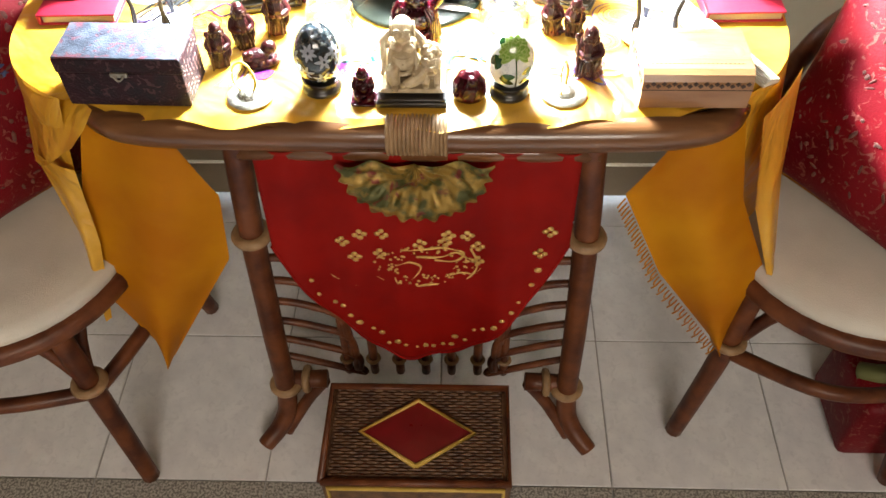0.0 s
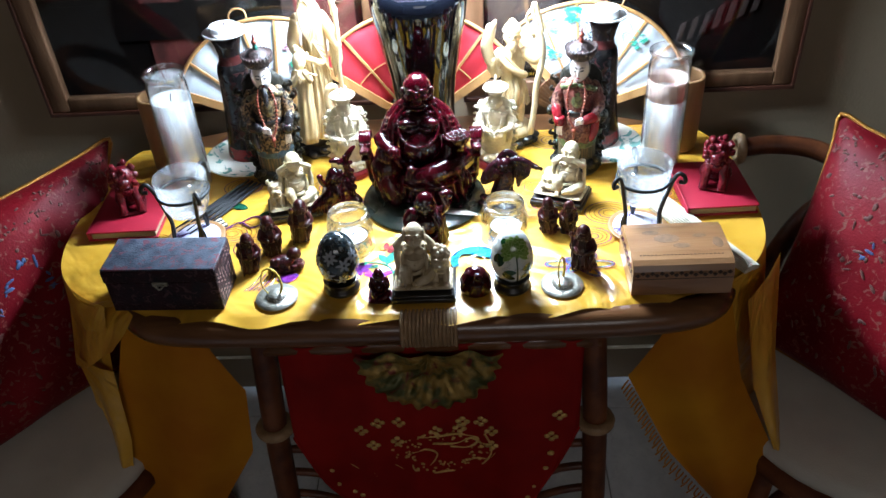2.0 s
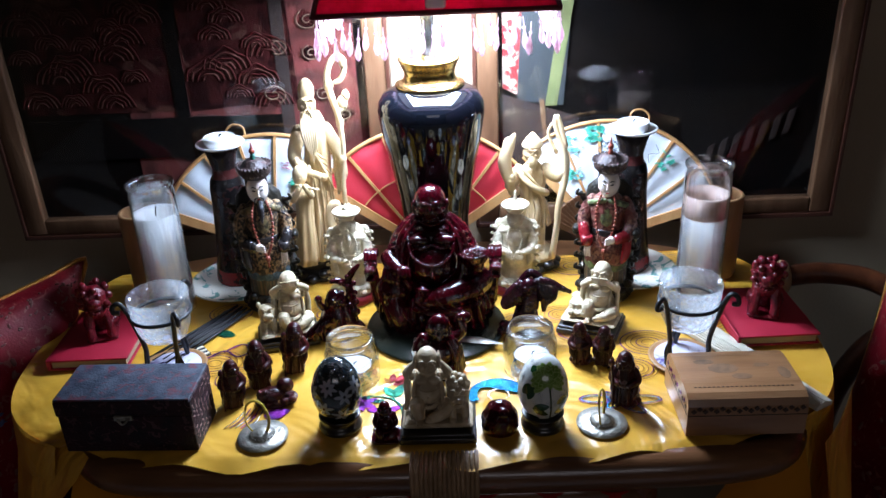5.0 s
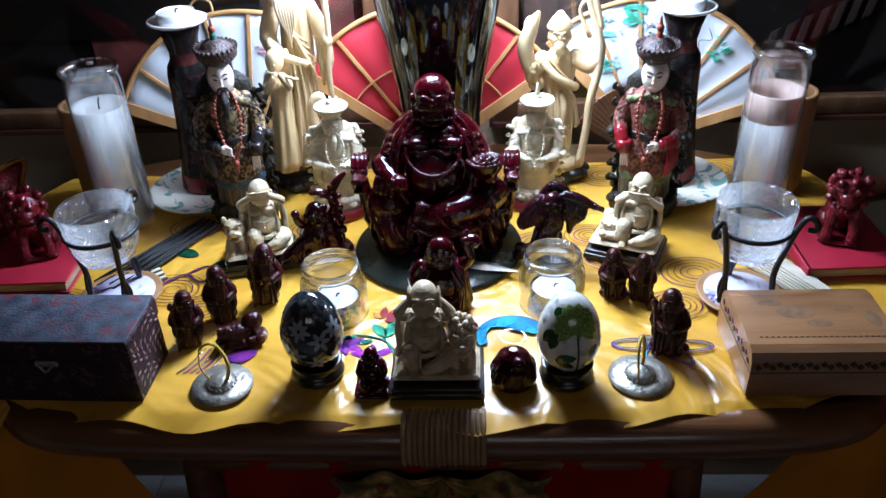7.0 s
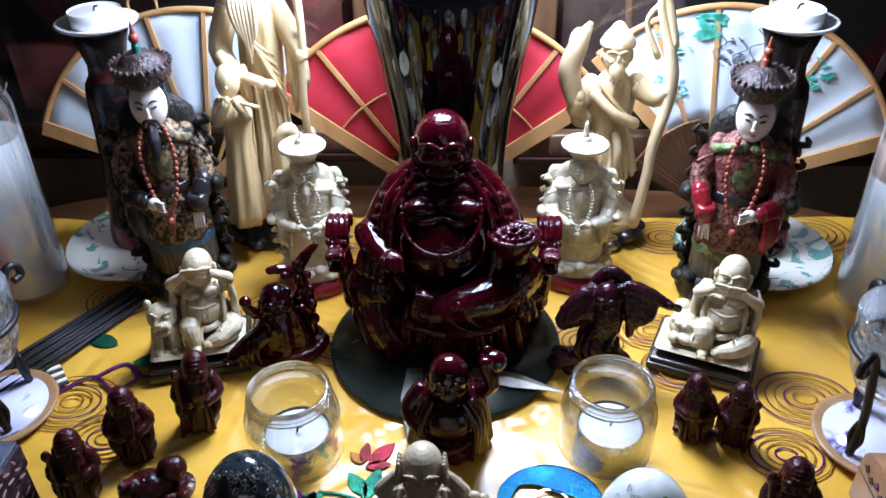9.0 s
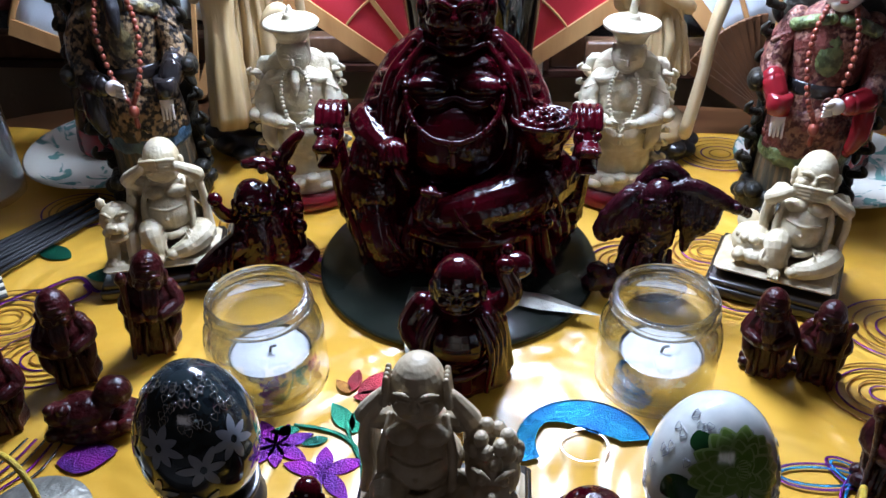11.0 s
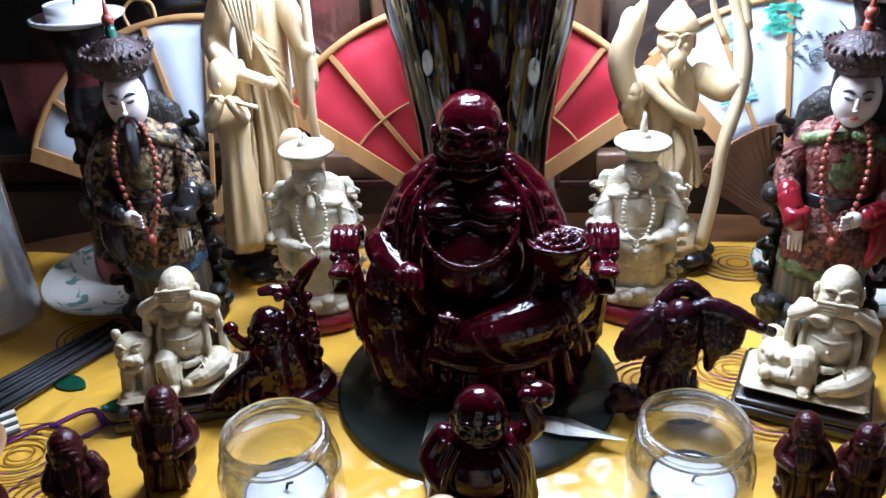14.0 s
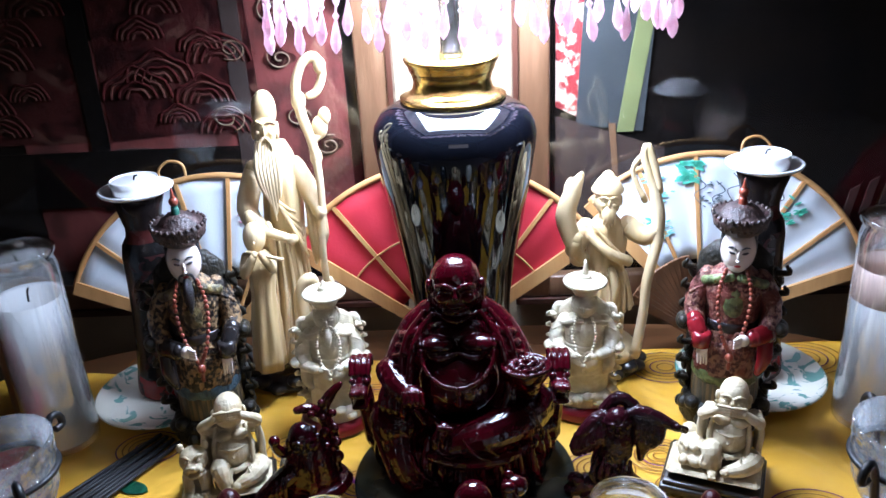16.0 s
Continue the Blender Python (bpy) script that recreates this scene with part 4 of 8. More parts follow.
M_cloudgreen = material("green_cloud_thread", (0.045, 0.085, 0.040), 0.8, second=(0.06, 0.05, 0.03), scale=60, spec=0.1)
rnd = random.Random(8)
for k in range(34):
    cx, cz, r = rnd.uniform(0.10, 0.255), rnd.uniform(0.06, 0.78), rnd.uniform(0.010, 0.020)
    if cx < 0.16 and cz > 0.30:
        continue
    turn = rnd.uniform(0, 6.28)
    patch(pl, "silk_cloud", [(min(0.262, cx + r * (1 + 0.25 * math.sin(3 * a + turn)) * math.cos(a)), cz + 0.8 * r * (1 + 0.25 * math.sin(3 * a + turn)) * math.sin(a)) for a in [j * math.pi / 9 for j in range(18)]], rnd.choice((M_cloudgreen, M_wavered, M_embroid)), 0.0008 + 0.00004 * k)
    link("stitched_scroll", *tube([(min(0.262, cx + r * (1.15 - 0.075 * j) * math.cos(turn + 0.75 * j)), -0.0122, cz + 0.8 * r * (1.15 - 0.075 * j) * math.sin(turn + 0.75 * j)) for j in range(14)], 0.0011, 4, 2), M_cloudthread, pl)
pr, w = picture(0.054, 0.622, 0.735, 1.62, "dark framed silk picture with brocade strips under glass")
patch(pr, "brocade_strip", [(-0.244, 0.22), (-0.205, 0.20), (-0.195, 0.80), (-0.244, 0.80)], M_redscroll)
patch(pr, "silk_strip", [(-0.222, 0.20), (-0.150, 0.19), (-0.110, 0.80), (-0.19, 0.80)], M_greysilk, 0.0012)
patch(pr, "silk_strip", [(-0.178, 0.19), (-0.160, 0.19), (-0.122, 0.46), (-0.112, 0.80), (-0.130, 0.80), (-0.140, 0.46)], M_olivesilk, 0.002)
patch(pr, "silk_strip", [(-0.244, 0.045), (-0.12, 0.045), (-0.125, 0.17), (-0.244, 0.21)], M_brownsilk, 0.0015)
patch(pr, "silk_strip", [(-0.17, 0.045), (-0.165, 0.045), (-0.18, 0.20), (-0.187, 0.20)], M_frame, 0.0025)
for k in range(7):
    patch(pr, "woven_bar", [(0.075 + 0.020 * k, 0.075 + 0.009 * k), (0.085 + 0.020 * k, 0.080 + 0.009 * k), (0.092 + 0.020 * k, 0.118 + 0.009 * k), (0.082 + 0.020 * k, 0.113 + 0.009 * k)], M_brownsilk, 0.0012)

# ---- the lamp ----
tl = thing("table_lamp", pose(LX, LY, TOP), "black glazed vase lamp with red beaded fabric shade", "lamp")
link("vase", *lathe([(0.056, 0), (0.058, 0.006), (0.050, 0.022), (0.046, 0.05), (0.047, 0.09), (0.0525, 0.13), (0.0615, 0.175), (0.0695, 0.220), (0.0730, 0.243), (0.0735, 0.252), (0.0715, 0.263), (0.065, 0.273), (0.050, 0.2815), (0.040, 0.284), (0.036, 0.284)], 56), M_vase, tl)
link("brass_neck", *lathe([(0.047, 0.2825), (0.047, 0.287), (0.040, 0.289), (0.036, 0.293), (0.034, 0.300), (0.036, 0.308), (0.038, 0.310), (0.038, 0.313), (0.041, 0.317), (0.042, 0.3200), (0.039, 0.3210), (0.012, 0.3210)], 48), M_brass, tl, "polished brass collar")
link("stem", *lathe([(0.011, 0.3205), (0.009, 0.326), (0.009, 0.390), (0.014, 0.394), (0.016, 0.397), (0.016, 0.420), (0.012, 0.424)], 20), M_silver, tl)
link("bulb", *lathe([(0.012, 0.424), (0.016, 0.432), (0.026, 0.446), (0.029, 0.460), (0.026, 0.472), (0.016, 0.482), (0.004, 0.485)], 24), M_bulb, tl).visible_shadow = False
HB, ZB, HT, ZT, SX = 0.141, 0.402, 0.070, 0.640, 0.016
shade_v, shade_f = [], []
for h, z in ((HB, ZB), (0.5 * HB + 0.5 * HT - 0.004, (ZB + ZT) / 2), (HT, ZT), (HT - 0.0015, ZT), (0.5 * HB + 0.5 * HT - 0.0055, (ZB + ZT) / 2), (HB - 0.0015, ZB)):
    for k in range(32):
        a = k / 32 * 4
        q, t = int(a), a - int(a)
        c = [(-1, -1), (1, -1), (1, 1), (-1, 1), (-1, -1)]
        shade_v.append((h * (c[q][0] * (1 - t) + c[q + 1][0] * t), h * (c[q][1] * (1 - t) + c[q + 1][1] * t), z))
for j in range(6):
    for k in range(32):
        shade_f.append((j * 32 + k, j * 32 + (k + 1) % 32, ((j + 1) % 6) * 32 + (k + 1) % 32, ((j + 1) % 6) * 32 + k))
shade = link("shade", shade_v, shade_f, M_shade, tl, "square tapered red fabric shade", smooth=False, m=pose(SX, 0, 0))
link("lining", [(x * 0.985, y * 0.985, z) for x, y, z in shade_v[:96]], [f for f in shade_f if max(f) < 96], M_shadelining, shade, "white inner lining", smooth=False)
for c, s in ((-1, -1), (1, -1), (1, 1), (-1, 1)):
    link("trim", *tube([(c * HB, s * HB, ZB), (c * HT, s * HT, ZT)], 0.003, 6, 4), M_shadetrim, shade)
link("trim", *tube([(-HB, -HB, ZB), (HB, -HB, ZB), (HB, HB, ZB), (-HB, HB, ZB), (-HB, -HB, ZB)], 0.0035, 6, 1), M_shadetrim, shade)
link("bead_swag", *merge(*[moved(lathe([(0.0008, -0.0024), (0.0024, 0), (0.0008, 0.0024)], 6), pose(-0.115 + 0.23 * i / 36, -HB + 0.0015 + 0.30 * (0.040 + 0.020 * abs(i / 18 - 1) - 0.010 * math.sin(math.pi * abs(i / 18 - 1))) - 0.004, ZB + 0.040 + 0.028 * abs(i / 18 - 1) - 0.012 * math.sin(math.pi * abs(i / 18 - 1)))) for i in range(37)]), M_shadetrim, shade)
link("pendant", *merge(box(-0.012, 0.012, -HB - 0.003, -HB + 0.006, ZB + 0.004, ZB + 0.030, 0.004), box(-0.006, 0.006, -HB - 0.003, -HB + 0.004, ZB + 0.028, ZB + 0.045, 0.003)), M_porcelain, shade, "pale star-shaped pendant")
drop = lathe([(0.0006, 0.0), (0.0008, -0.010), (0.0026, -0.0125), (0.0010, -0.015), (0.0030, -0.024), (0.0042, -0.030), (0.0028, -0.035), (0.0004, -0.038)], 7)
first = None
for side in range(4):
    count = 30 if side == 0 else 18
    for i in range(count):
        t = -1 + 2 * (i + 0.5) / count
        x, y = [(t * HB, -HB), (HB, t * HB), (-t * HB, HB), (-HB, -t * HB)][side]
        m = pose(x, y, ZB - 0.002 - 0.006 * ((i * 7) % 3), random.uniform(-6, 6), random.uniform(-6, 6), 17 * i)
        if first is None:
            first = link("crystal_drop", *drop, M_crystal, shade, "", smooth=False, m=m)
        else:
            o = new("crystal_drop", first.data)
            o.parent, o.matrix_basis = shade, m

# ---- fans ----


def fan(name, x, y, z, radius, inner, a0, a1, paper, label, lean=7.0, ribs=7, spin=0.0):
    fa = thing(name, pose(x, y, z, -lean, 0, spin), label, "fan", group="folding fans behind the statues")

    def at(r, a, d=0.0):
        return (r * math.cos(radians(a)), d, r * math.sin(radians(a)))
    link("paper", *sheet(lambda u, v: at(inner + (radius - inner) * v, a0 + (a1 - a0) * u, 0.0012 * math.sin(u * math.pi * 2 * (ribs - 1))), 96, 6, 0.0006), paper, fa)
    for k in range(ribs):
        a = a0 + (a1 - a0) * k / (ribs - 1)
        edge = k in (0, ribs - 1)
        d = Vector(at(1, a))
        s = Vector((-d.z, 0, d.x))
        wd, th = (0.0075, 0.003) if edge else (0.0022, 0.0015)
        vv = []
        for r, q in ((0.0, 0.8), (radius, 1.0)):
            for sx, sy in ((-1, -1), (1, -1), (1, 1), (-1, 1)):
                vv.append(d * r + s * wd * q * sx + Vector((0, -0.002 + th * sy, 0)))
        link("guard" if edge else "rib", vv, [(0, 1, 2, 3), (7, 6, 5, 4), (0, 4, 5, 1), (1, 5, 6, 2), (2, 6, 7, 3), (3, 7, 4, 0)], M_fanwood, fa, smooth=False)
    link("rim", *tube([at(radius, a0 + (a1 - a0) * i / 24, -0.001) for i in range(25)], 0.0035, 7, 3), M_fanwood, fa)
    link("cross_rib", *tube([at(inner + (radius - inner) * 0.45, a0 + (a1 - a0) * i / 24, -0.003) for i in range(25)], 0.0012, 5, 2), M_fanwood, fa) if paper == M_fanred else None
    top = (a0 + a1) / 2
    link("hanging_loop", *tube([at(radius, top + 4), at(radius + 0.016, top + 4), at(radius + 0.023, top), at(radius + 0.016, top - 4), at(radius, top - 4)], 0.0016, 6, 5), M_fanwood, fa)
    link("rivet", *moved(lathe([(0.004, -0.003), (0.004, 0.003)], 10), pose(0, -0.004, 0, 90)), M_brass, fa)
    return fa, at


def daub(fa, at, r, a, size, mat, count, spread):
    for i in range(count):
        rr, aa = r + random.uniform(-1, 1) * spread, a + random.uniform(-1, 1) * spread * 320
        p = at(rr, aa, -0.0032)
        s = size * random.uniform(0.35, 0.95)
        t = random.gauss(0, 22)
        link("brush_mark", *moved(lathe([(1.0, -0.02), (0.9, 0.02)], 7), Matrix.Translation(p) @ pose(0, 0, 0, 90, t) @ Matrix.Diagonal((s, s * 0.30, 0.02, 1))), mat, fa, smooth=False)


random.seed(5)
fan("red_fan", -0.030, 1.262, 0.728, 0.190, 0.060, 34, 146, M_fanred, "open red paper fan with bamboo ribs", lean=8)
fr, at = fan("white_fan", 0.250, 1.290, 0.724, 0.184, 0.070, 17, 132, M_fanwhite, "open white silk fan with painted green landscape", lean=10)
daub(fr, at, 0.166, 96, 0.009, M_paintgreen, 34, 0.011)
daub(fr, at, 0.158, 108, 0.006, M_paintteal, 18, 0.016)
daub(fr, at, 0.118, 118, 0.006, M_paintgreen, 20, 0.012)
daub(fr, at, 0.110, 112, 0.005, M_paintteal, 12, 0.012)
daub(fr, at, 0.150, 52, 0.006, M_paintgreen, 22, 0.012)
daub(fr, at, 0.140, 88, 0.0035, M_paintgrey, 26, 0.014)
daub(fr, at, 0.128, 70, 0.0035, M_paintgrey, 14, 0.012)
for a, r in ((84, 0.125), (78, 0.135), (92, 0.130), (60, 0.135)):
    link("ink_line", *tube([at(r, a, -0.0032), at(r + 0.012, a + 3, -0.0032), at(r + 0.020, a - 2, -0.0032), at(r + 0.030, a + 2, -0.0032)], 0.0006, 4, 4), M_paintgrey, fr)
fl, at = fan("white_fan", -0.276, 1.290, 0.724, 0.182, 0.070, 48, 160, M_fanwhite, "open white silk fan painted with pink flowers", lean=10)
daub(fl, at, 0.115, 70, 0.008, M_paintgreen, 10, 0.010)
daub(fl, at, 0.135, 78, 0.006, M_paintpink, 10, 0.010)
daub(fl, at, 0.105, 138, 0.006, M_paintgreen, 5, 0.006)
hf = thing("folded_fan", pose(0.228, 1.262, 0.723, 0, 0, 0), "half-open dark wooden fan behind the robed statue", "fan")
for k in range(12):
    link("rib", *moved(box(0, 0.080, -0.0012, 0.0012, -0.0045, 0.0045, 0.0008), pose(0.0, -0.002 * k, 0.012, 0, -(96 + 4.6 * k), 0)), M_fandark, hf, smooth=False)


# ---- chairs with brocade cushions ----


def chair(x, y, turn, label, legs):
    c = thing("rattan_chair", pose(x, y, 0, 0, 0, turn), label, "chair", group="chairs beside the altar table")
    ring = [(0.205 * math.cos(t), 0.20 * math.sin(t), 0.395) for t in [k * math.pi / 8 for k in range(16)]]
    link("seat_frame", *tube(ring, 0.018, 10, 4, True), M_rattan, c)
    link("seat", *lathe([(0.02, 0.40), (0.19, 0.40), (0.203, 0.412), (0.203, 0.425), (0.19, 0.438), (0.15, 0.445), (0.01, 0.449)], 48), M_seat, c, "cream upholstered seat pad")
    for k in range(4):
        dx, dy = 0.198 * math.cos(radians(legs + 90 * k)), 0.198 * math.sin(radians(legs + 90 * k))
        link("leg", *tube([(dx, dy, 0.40), (dx * 1.08, dy * 1.08, 0.22), (dx * 1.28, dy * 1.28, 0.012)], [0.017, 0.017, 0.015], 10, 6), M_rattan, c)
        link("leg_binding", *tube([(dx * 1.06 + 0.021 * math.cos(a), dy * 1.06 + 0.021 * math.sin(a), 0.27) for a in [j * math.pi / 4 for j in range(8)]], 0.008, 6, 3, True), M_binding, c)
        ex, ey = (-dy, dx)
        link("hoop", *tube([(dx, dy, 0.25), (dx * 0.8 + ex * 0.2, dy * 0.8 + ey * 0.2, 0.36), (dx * 0.62 + ex * 0.62, dy * 0.62 + ey * 0.62, 0.385), (ex * 0.8 + dx * 0.2, ey * 0.8 + dy * 0.2, 0.36), (ex, ey, 0.25)], 0.0105, 8, 6), M_rattan, c)
        link("stretcher", *tube([(dx * 1.05, dy * 1.05, 0.24), ((dx + ex) * 0.72, (dy + ey) * 0.72, 0.265), (ex * 1.05, ey * 1.05, 0.24)], 0.0125, 8, 6), M_rattan, c)
    link("back_frame", *tube([(0.20, -0.02, 0.40), (0.225, 0.06, 0.54), (0.205, 0.16, 0.62), (0.11, 0.235, 0.655), (0, 0.25, 0.66), (-0.11, 0.235, 0.655), (-0.205, 0.16, 0.62), (-0.225, 0.06, 0.54), (-0.20, -0.02, 0.40)], 0.017, 10, 8), M_rattan, c)
    for i in range(5):
        dx = -0.12 + 0.06 * i
        link("back_slat", *tube([(dx, 0.18, 0.40), (dx * 1.05, 0.225, 0.52), (dx, 0.24, 0.645)], 0.009, 8, 4), M_rattan, c)
    return c


chair(-0.645, 0.850, 53, "dark rattan chair with cream seat beside the yellow cloth", -103)
east_chair = chair(0.650, 0.890, -53, "dark rattan chair with cream seat and curved arm", -96)

inv = east_chair.matrix_basis.inverted()
link("armrest", *tube([inv @ Vector(p) for p in ((0.505, 1.20, 0.690), (0.56, 1.20, 0.695), (0.63, 1.18, 0.690), (0.675, 1.14, 0.66), (0.69, 1.10, 0.58), (0.70, 1.06, 0.42))], 0.016, 10, 6), M_rattan, east_chair)
link("armrest_binding", *tube([inv @ Vector((0.503, 1.20 + 0.019 * math.cos(a), 0.690 + 0.019 * math.sin(a))) for a in [k * math.pi / 4 for k in range(8)]], 0.008, 7, 3, True), M_binding, east_chair)


def cushion(p0, d, lean, width, height, label):
    """p0: its lower inner corner; d: the way of its lower edge; lean: the way its top leans."""
    d, up = Vector(d).normalized(), Vector(lean).normalized()
    nrm = d.cross(up).normalized()
    cu = thing("brocade_cushion", pose(0, 0, 0), label, "cushion", group="cushions on the chairs")

    def side(s):
        def fn(u, v):
            a, b = 2 * u - 1, 2 * v - 1
            pinch = 1 - 0.06 * (1 - abs(a) ** 2) * abs(b) ** 6
            pinch2 = 1 - 0.06 * (1 - abs(b) ** 2) * abs(a) ** 6
            k = max(0.0, (1 - abs(a) ** 2.6) * (1 - abs(b) ** 2.6)) ** 0.5
            crease = 0.005 * math.sin(9 * a + 4 * b) * k
            return Vector(p0) + d * width * (0.5 + 0.5 * a * pinch2) + up * height * (0.5 + 0.5 * b * pinch) + nrm * s * (0.062 * k + crease * 0.6)
        return fn
    link("cover", *merge(sheet(side(1), 40, 40), sheet(side(-1), 40, 40)), M_brocade, cu, "red brocade with woven garden pattern")
    edge = [side(1)(u, v) for u, v in [(i / 10, 0) for i in range(10)] + [(1, i / 10) for i in range(10)] + [(1 - i / 10, 1) for i in range(10)] + [(0, 1 - i / 10) for i in range(10)]]
    link("piping", *tube(edge, 0.0035, 6, 3, True), M_goldfoil, cu, "thin gold piping")
    fn = side(1) if nrm.y < 0 else side(-1)
    sg = 1 if nrm.y < 0 else -1
    rnd = random.Random(11)
    for i in range(110):
        u, v = rnd.uniform(0.03, 0.97), rnd.choice((0.955, 0.935, 0.89, 0.87)) + rnd.uniform(-0.008, 0.008)
        p = fn(u, v) + nrm * sg * 0.0006
        link("woven_border_mark", *moved(lathe([(1, -0.1), (0.8, 0.1)], 6), Matrix.Translation(p) @ (nrm * sg).to_track_quat("Z", "Y").to_matrix().to_4x4() @ pose(0, 0, 0, 0, 0, rnd.uniform(0, 180)) @ Matrix.Diagonal((rnd.uniform(0.002, 0.005), 0.0018, 0.003, 1))), M_woven, cu)
    for i in range(130):
        u, v = rnd.uniform(0.05, 0.95), rnd.uniform(0.12, 0.86)
        p = fn(u, v) + nrm * sg * 0.001
        mt = M_wovenblue if i < 16 else M_woven
        if i < 16:
            u, v = 0.42 + 0.10 * math.sin(i * 2.3), 0.66 + 0.08 * math.cos(i * 1.7)
            p = fn(u, v) + nrm * sg * 0.001
        link("woven_mark", *moved(lathe([(1, -0.1), (0.8, 0.1)], 6), Matrix.Translation(p) @ (nrm * sg).to_track_quat("Z", "Y").to_matrix().to_4x4() @ pose(0, 0, 0, 0, 0, rnd.uniform(0, 180)) @ Matrix.Diagonal((rnd.uniform(0.003, 0.009), rnd.uniform(0.0015, 0.0035), 0.003, 1))), mt, cu)
    return cu


cushion((-0.535, 0.975, 0.452), (-0.60, -0.80, 0), (0.015, 0.18, 0.33), 0.43, 0.375, "red brocade cushion with gold edge on the rattan chair")
cushion((0.508, 1.008, 0.452), (0.56, -0.83, 0), (0.095, 0.09, 0.34), 0.43, 0.375, "red brocade cushion with blue and cream woven figures")
rb = thing("red_bag", pose(0.80, 0.80, 0.0), "shiny red brocade bag standing on the floor", "bag")
link("bag_body", *merge(box(-0.09, 0.12, -0.08, 0.08, 0.0, 0.16, 0.015)), M_brocade, rb)
link("bag_top", *tube([(-0.08, 0, 0.155), (-0.04, -0.02, 0.18), (0.03, 0.01, 0.175), (0.10, 0, 0.155)], 0.016, 8, 5), M_olivesilk, rb)

# ---- the wicker stool ----
st = thing("wicker_stool", pose(-0.010, 0.615, 0), "brown wicker footstool with red diamond and yellow edging", "stool")
link("body", *box(-0.137, 0.137, -0.066, 0.086, 0.012, 0.244, 0.006), M_wicker, st)
for k in range(30):
    y = -0.060 + k * 0.0049
    link("weave_strand", *tube([(-0.125 + 0.25 * i / 24, y, 0.2455 + 0.0016 * (1 if (i + k) % 2 else -1)) for i in range(25)], 0.0026, 5, 2), M_wicker, st)
link("edge_cane", *tube([(-0.134, -0.067, 0.248), (0.134, -0.067, 0.248), (0.134, 0.087, 0.248), (-0.134, 0.087, 0.248), (-0.134, -0.067, 0.248)], 0.006, 8, 1), M_rattan, st)
dm = [(0, -0.052), (0.082, 0), (0, 0.052), (-0.082, 0)]
link("diamond_panel", [(x, y + 0.010, z) for z in (0.246, 0.2505) for x, y in dm], [(4, 5, 6, 7), (0, 1, 5, 4), (1, 2, 6, 5), (2, 3, 7, 6), (3, 0, 4, 7)], M_redpanel, st, "red lacquered diamond", smooth=False)
link("diamond_edging", *tube([(x * 1.02, y * 1.02 + 0.010, 0.2505) for x, y in dm + dm[:1]], 0.0038, 6, 1), M_yellowtrim, st)
link("yellow_border", *tube([(-0.126, -0.069, 0.06), (-0.126, -0.069, 0.232), (0.126, -0.069, 0.232), (0.126, -0.069, 0.06)], 0.004, 6, 1), M_yellowtrim, st)
for sx in (-1, 1):
    for sy in (-1, 1):
        link("foot", *tube([(sx * 0.118, sy * 0.055 + 0.01, 0.03), (sx * 0.12, sy * 0.056 + 0.01, 0.003)], 0.012, 8, 2), M_rattan, st)

# ---- small things on the table ----


def candle(x, y, wax, label, level):
    c = thing("glass_candle", pose(x, y, TOP), label, "candle", group="tall glass candles")
    g = link("glass", *lathe([(0.026, 0.0), (0.0295, 0.003), (0.030, 0.01), (0.030, 0.176), (0.0285, 0.182), (0.0285, 0.186), (0.031, 0.189), (0.031, 0.1925), (0.0295, 0.1935), (0.0268, 0.188), (0.0262, 0.18), (0.0296, 0.17), (0.0296, 0.010), (0.026, 0.005)], 48), M_glass_jar, c, "clear tall glass")
    g.visible_shadow = False
    link("wax", *lathe([(0.0255, 0.006), (0.0293, 0.010), (0.0293, level), (0.026, level - 0.002), (0.004, level - 0.005)], 40), wax, c)
    link("wick", *tube([(0, 0, level - 0.006), (0.001, 0, level + 0.004), (0.003, 0, level + 0.008)], 0.0009, 6, 3), M_wick, c)
    return c


candle(-0.383, 1.105, M_wax, "tall white candle in a clear glass, part burnt", 0.150)
c2 = candle(0.347, 1.105, M_wax, "tall pinkish-white candle in a clear glass", 0.130)
link("wax_ring", *lathe([(0.0288, 0.120), (0.0295, 0.121), (0.0295, 0.150), (0.0280, 0.151), (0.0275, 0.122)], 40, True), M_waxpink, c2, "melted pink wax on the glass")


def bamboo_cup(x, y, h):
    b = thing("bamboo_cup", pose(x, y, TOP), "cut bamboo cup with burnt markings behind the candle", "cup", group="bamboo cups")
    link("cup", *lathe([(0.030, 0), (0.032, 0.004), (0.0318, h - 0.002), (0.031, h), (0.0275, h), (0.027, h - 0.002), (0.027, 0.012), (0.003, 0.010)], 36), M_bamboo, b)


bamboo_cup(-0.428, 1.165, 0.128)
bamboo_cup(0.388, 1.172, 0.122)


def book(x, y, turn, label):
    b = thing("red_book", pose(x, y, TOP, 0, 0, turn), label, "book", group="books under the lions")
    link("page_block", *box(-0.046, 0.047, -0.058, 0.058, 0.0022, 0.0125, 0.0006), M_pages, b)
    link("cover_back", *box(-0.050, 0.050, -0.061, 0.061, 0.0003, 0.0024, 0.0006), M_bookred, b)
    link("cover_front", *box(-0.050, 0.050, -0.061, 0.061, 0.0123, 0.0150, 0.0007), M_bookred, b)
    link("spine", *box(-0.0515, -0.047, -0.061, 0.061, 0.0003, 0.0150, 0.0007), M_bookred, b)


book(-0.450, 1.020, 2, "red cloth-bound book lying under a lion figure")
book(0.410, 1.030, 2, "red cloth-bound book lying under a lion figure")


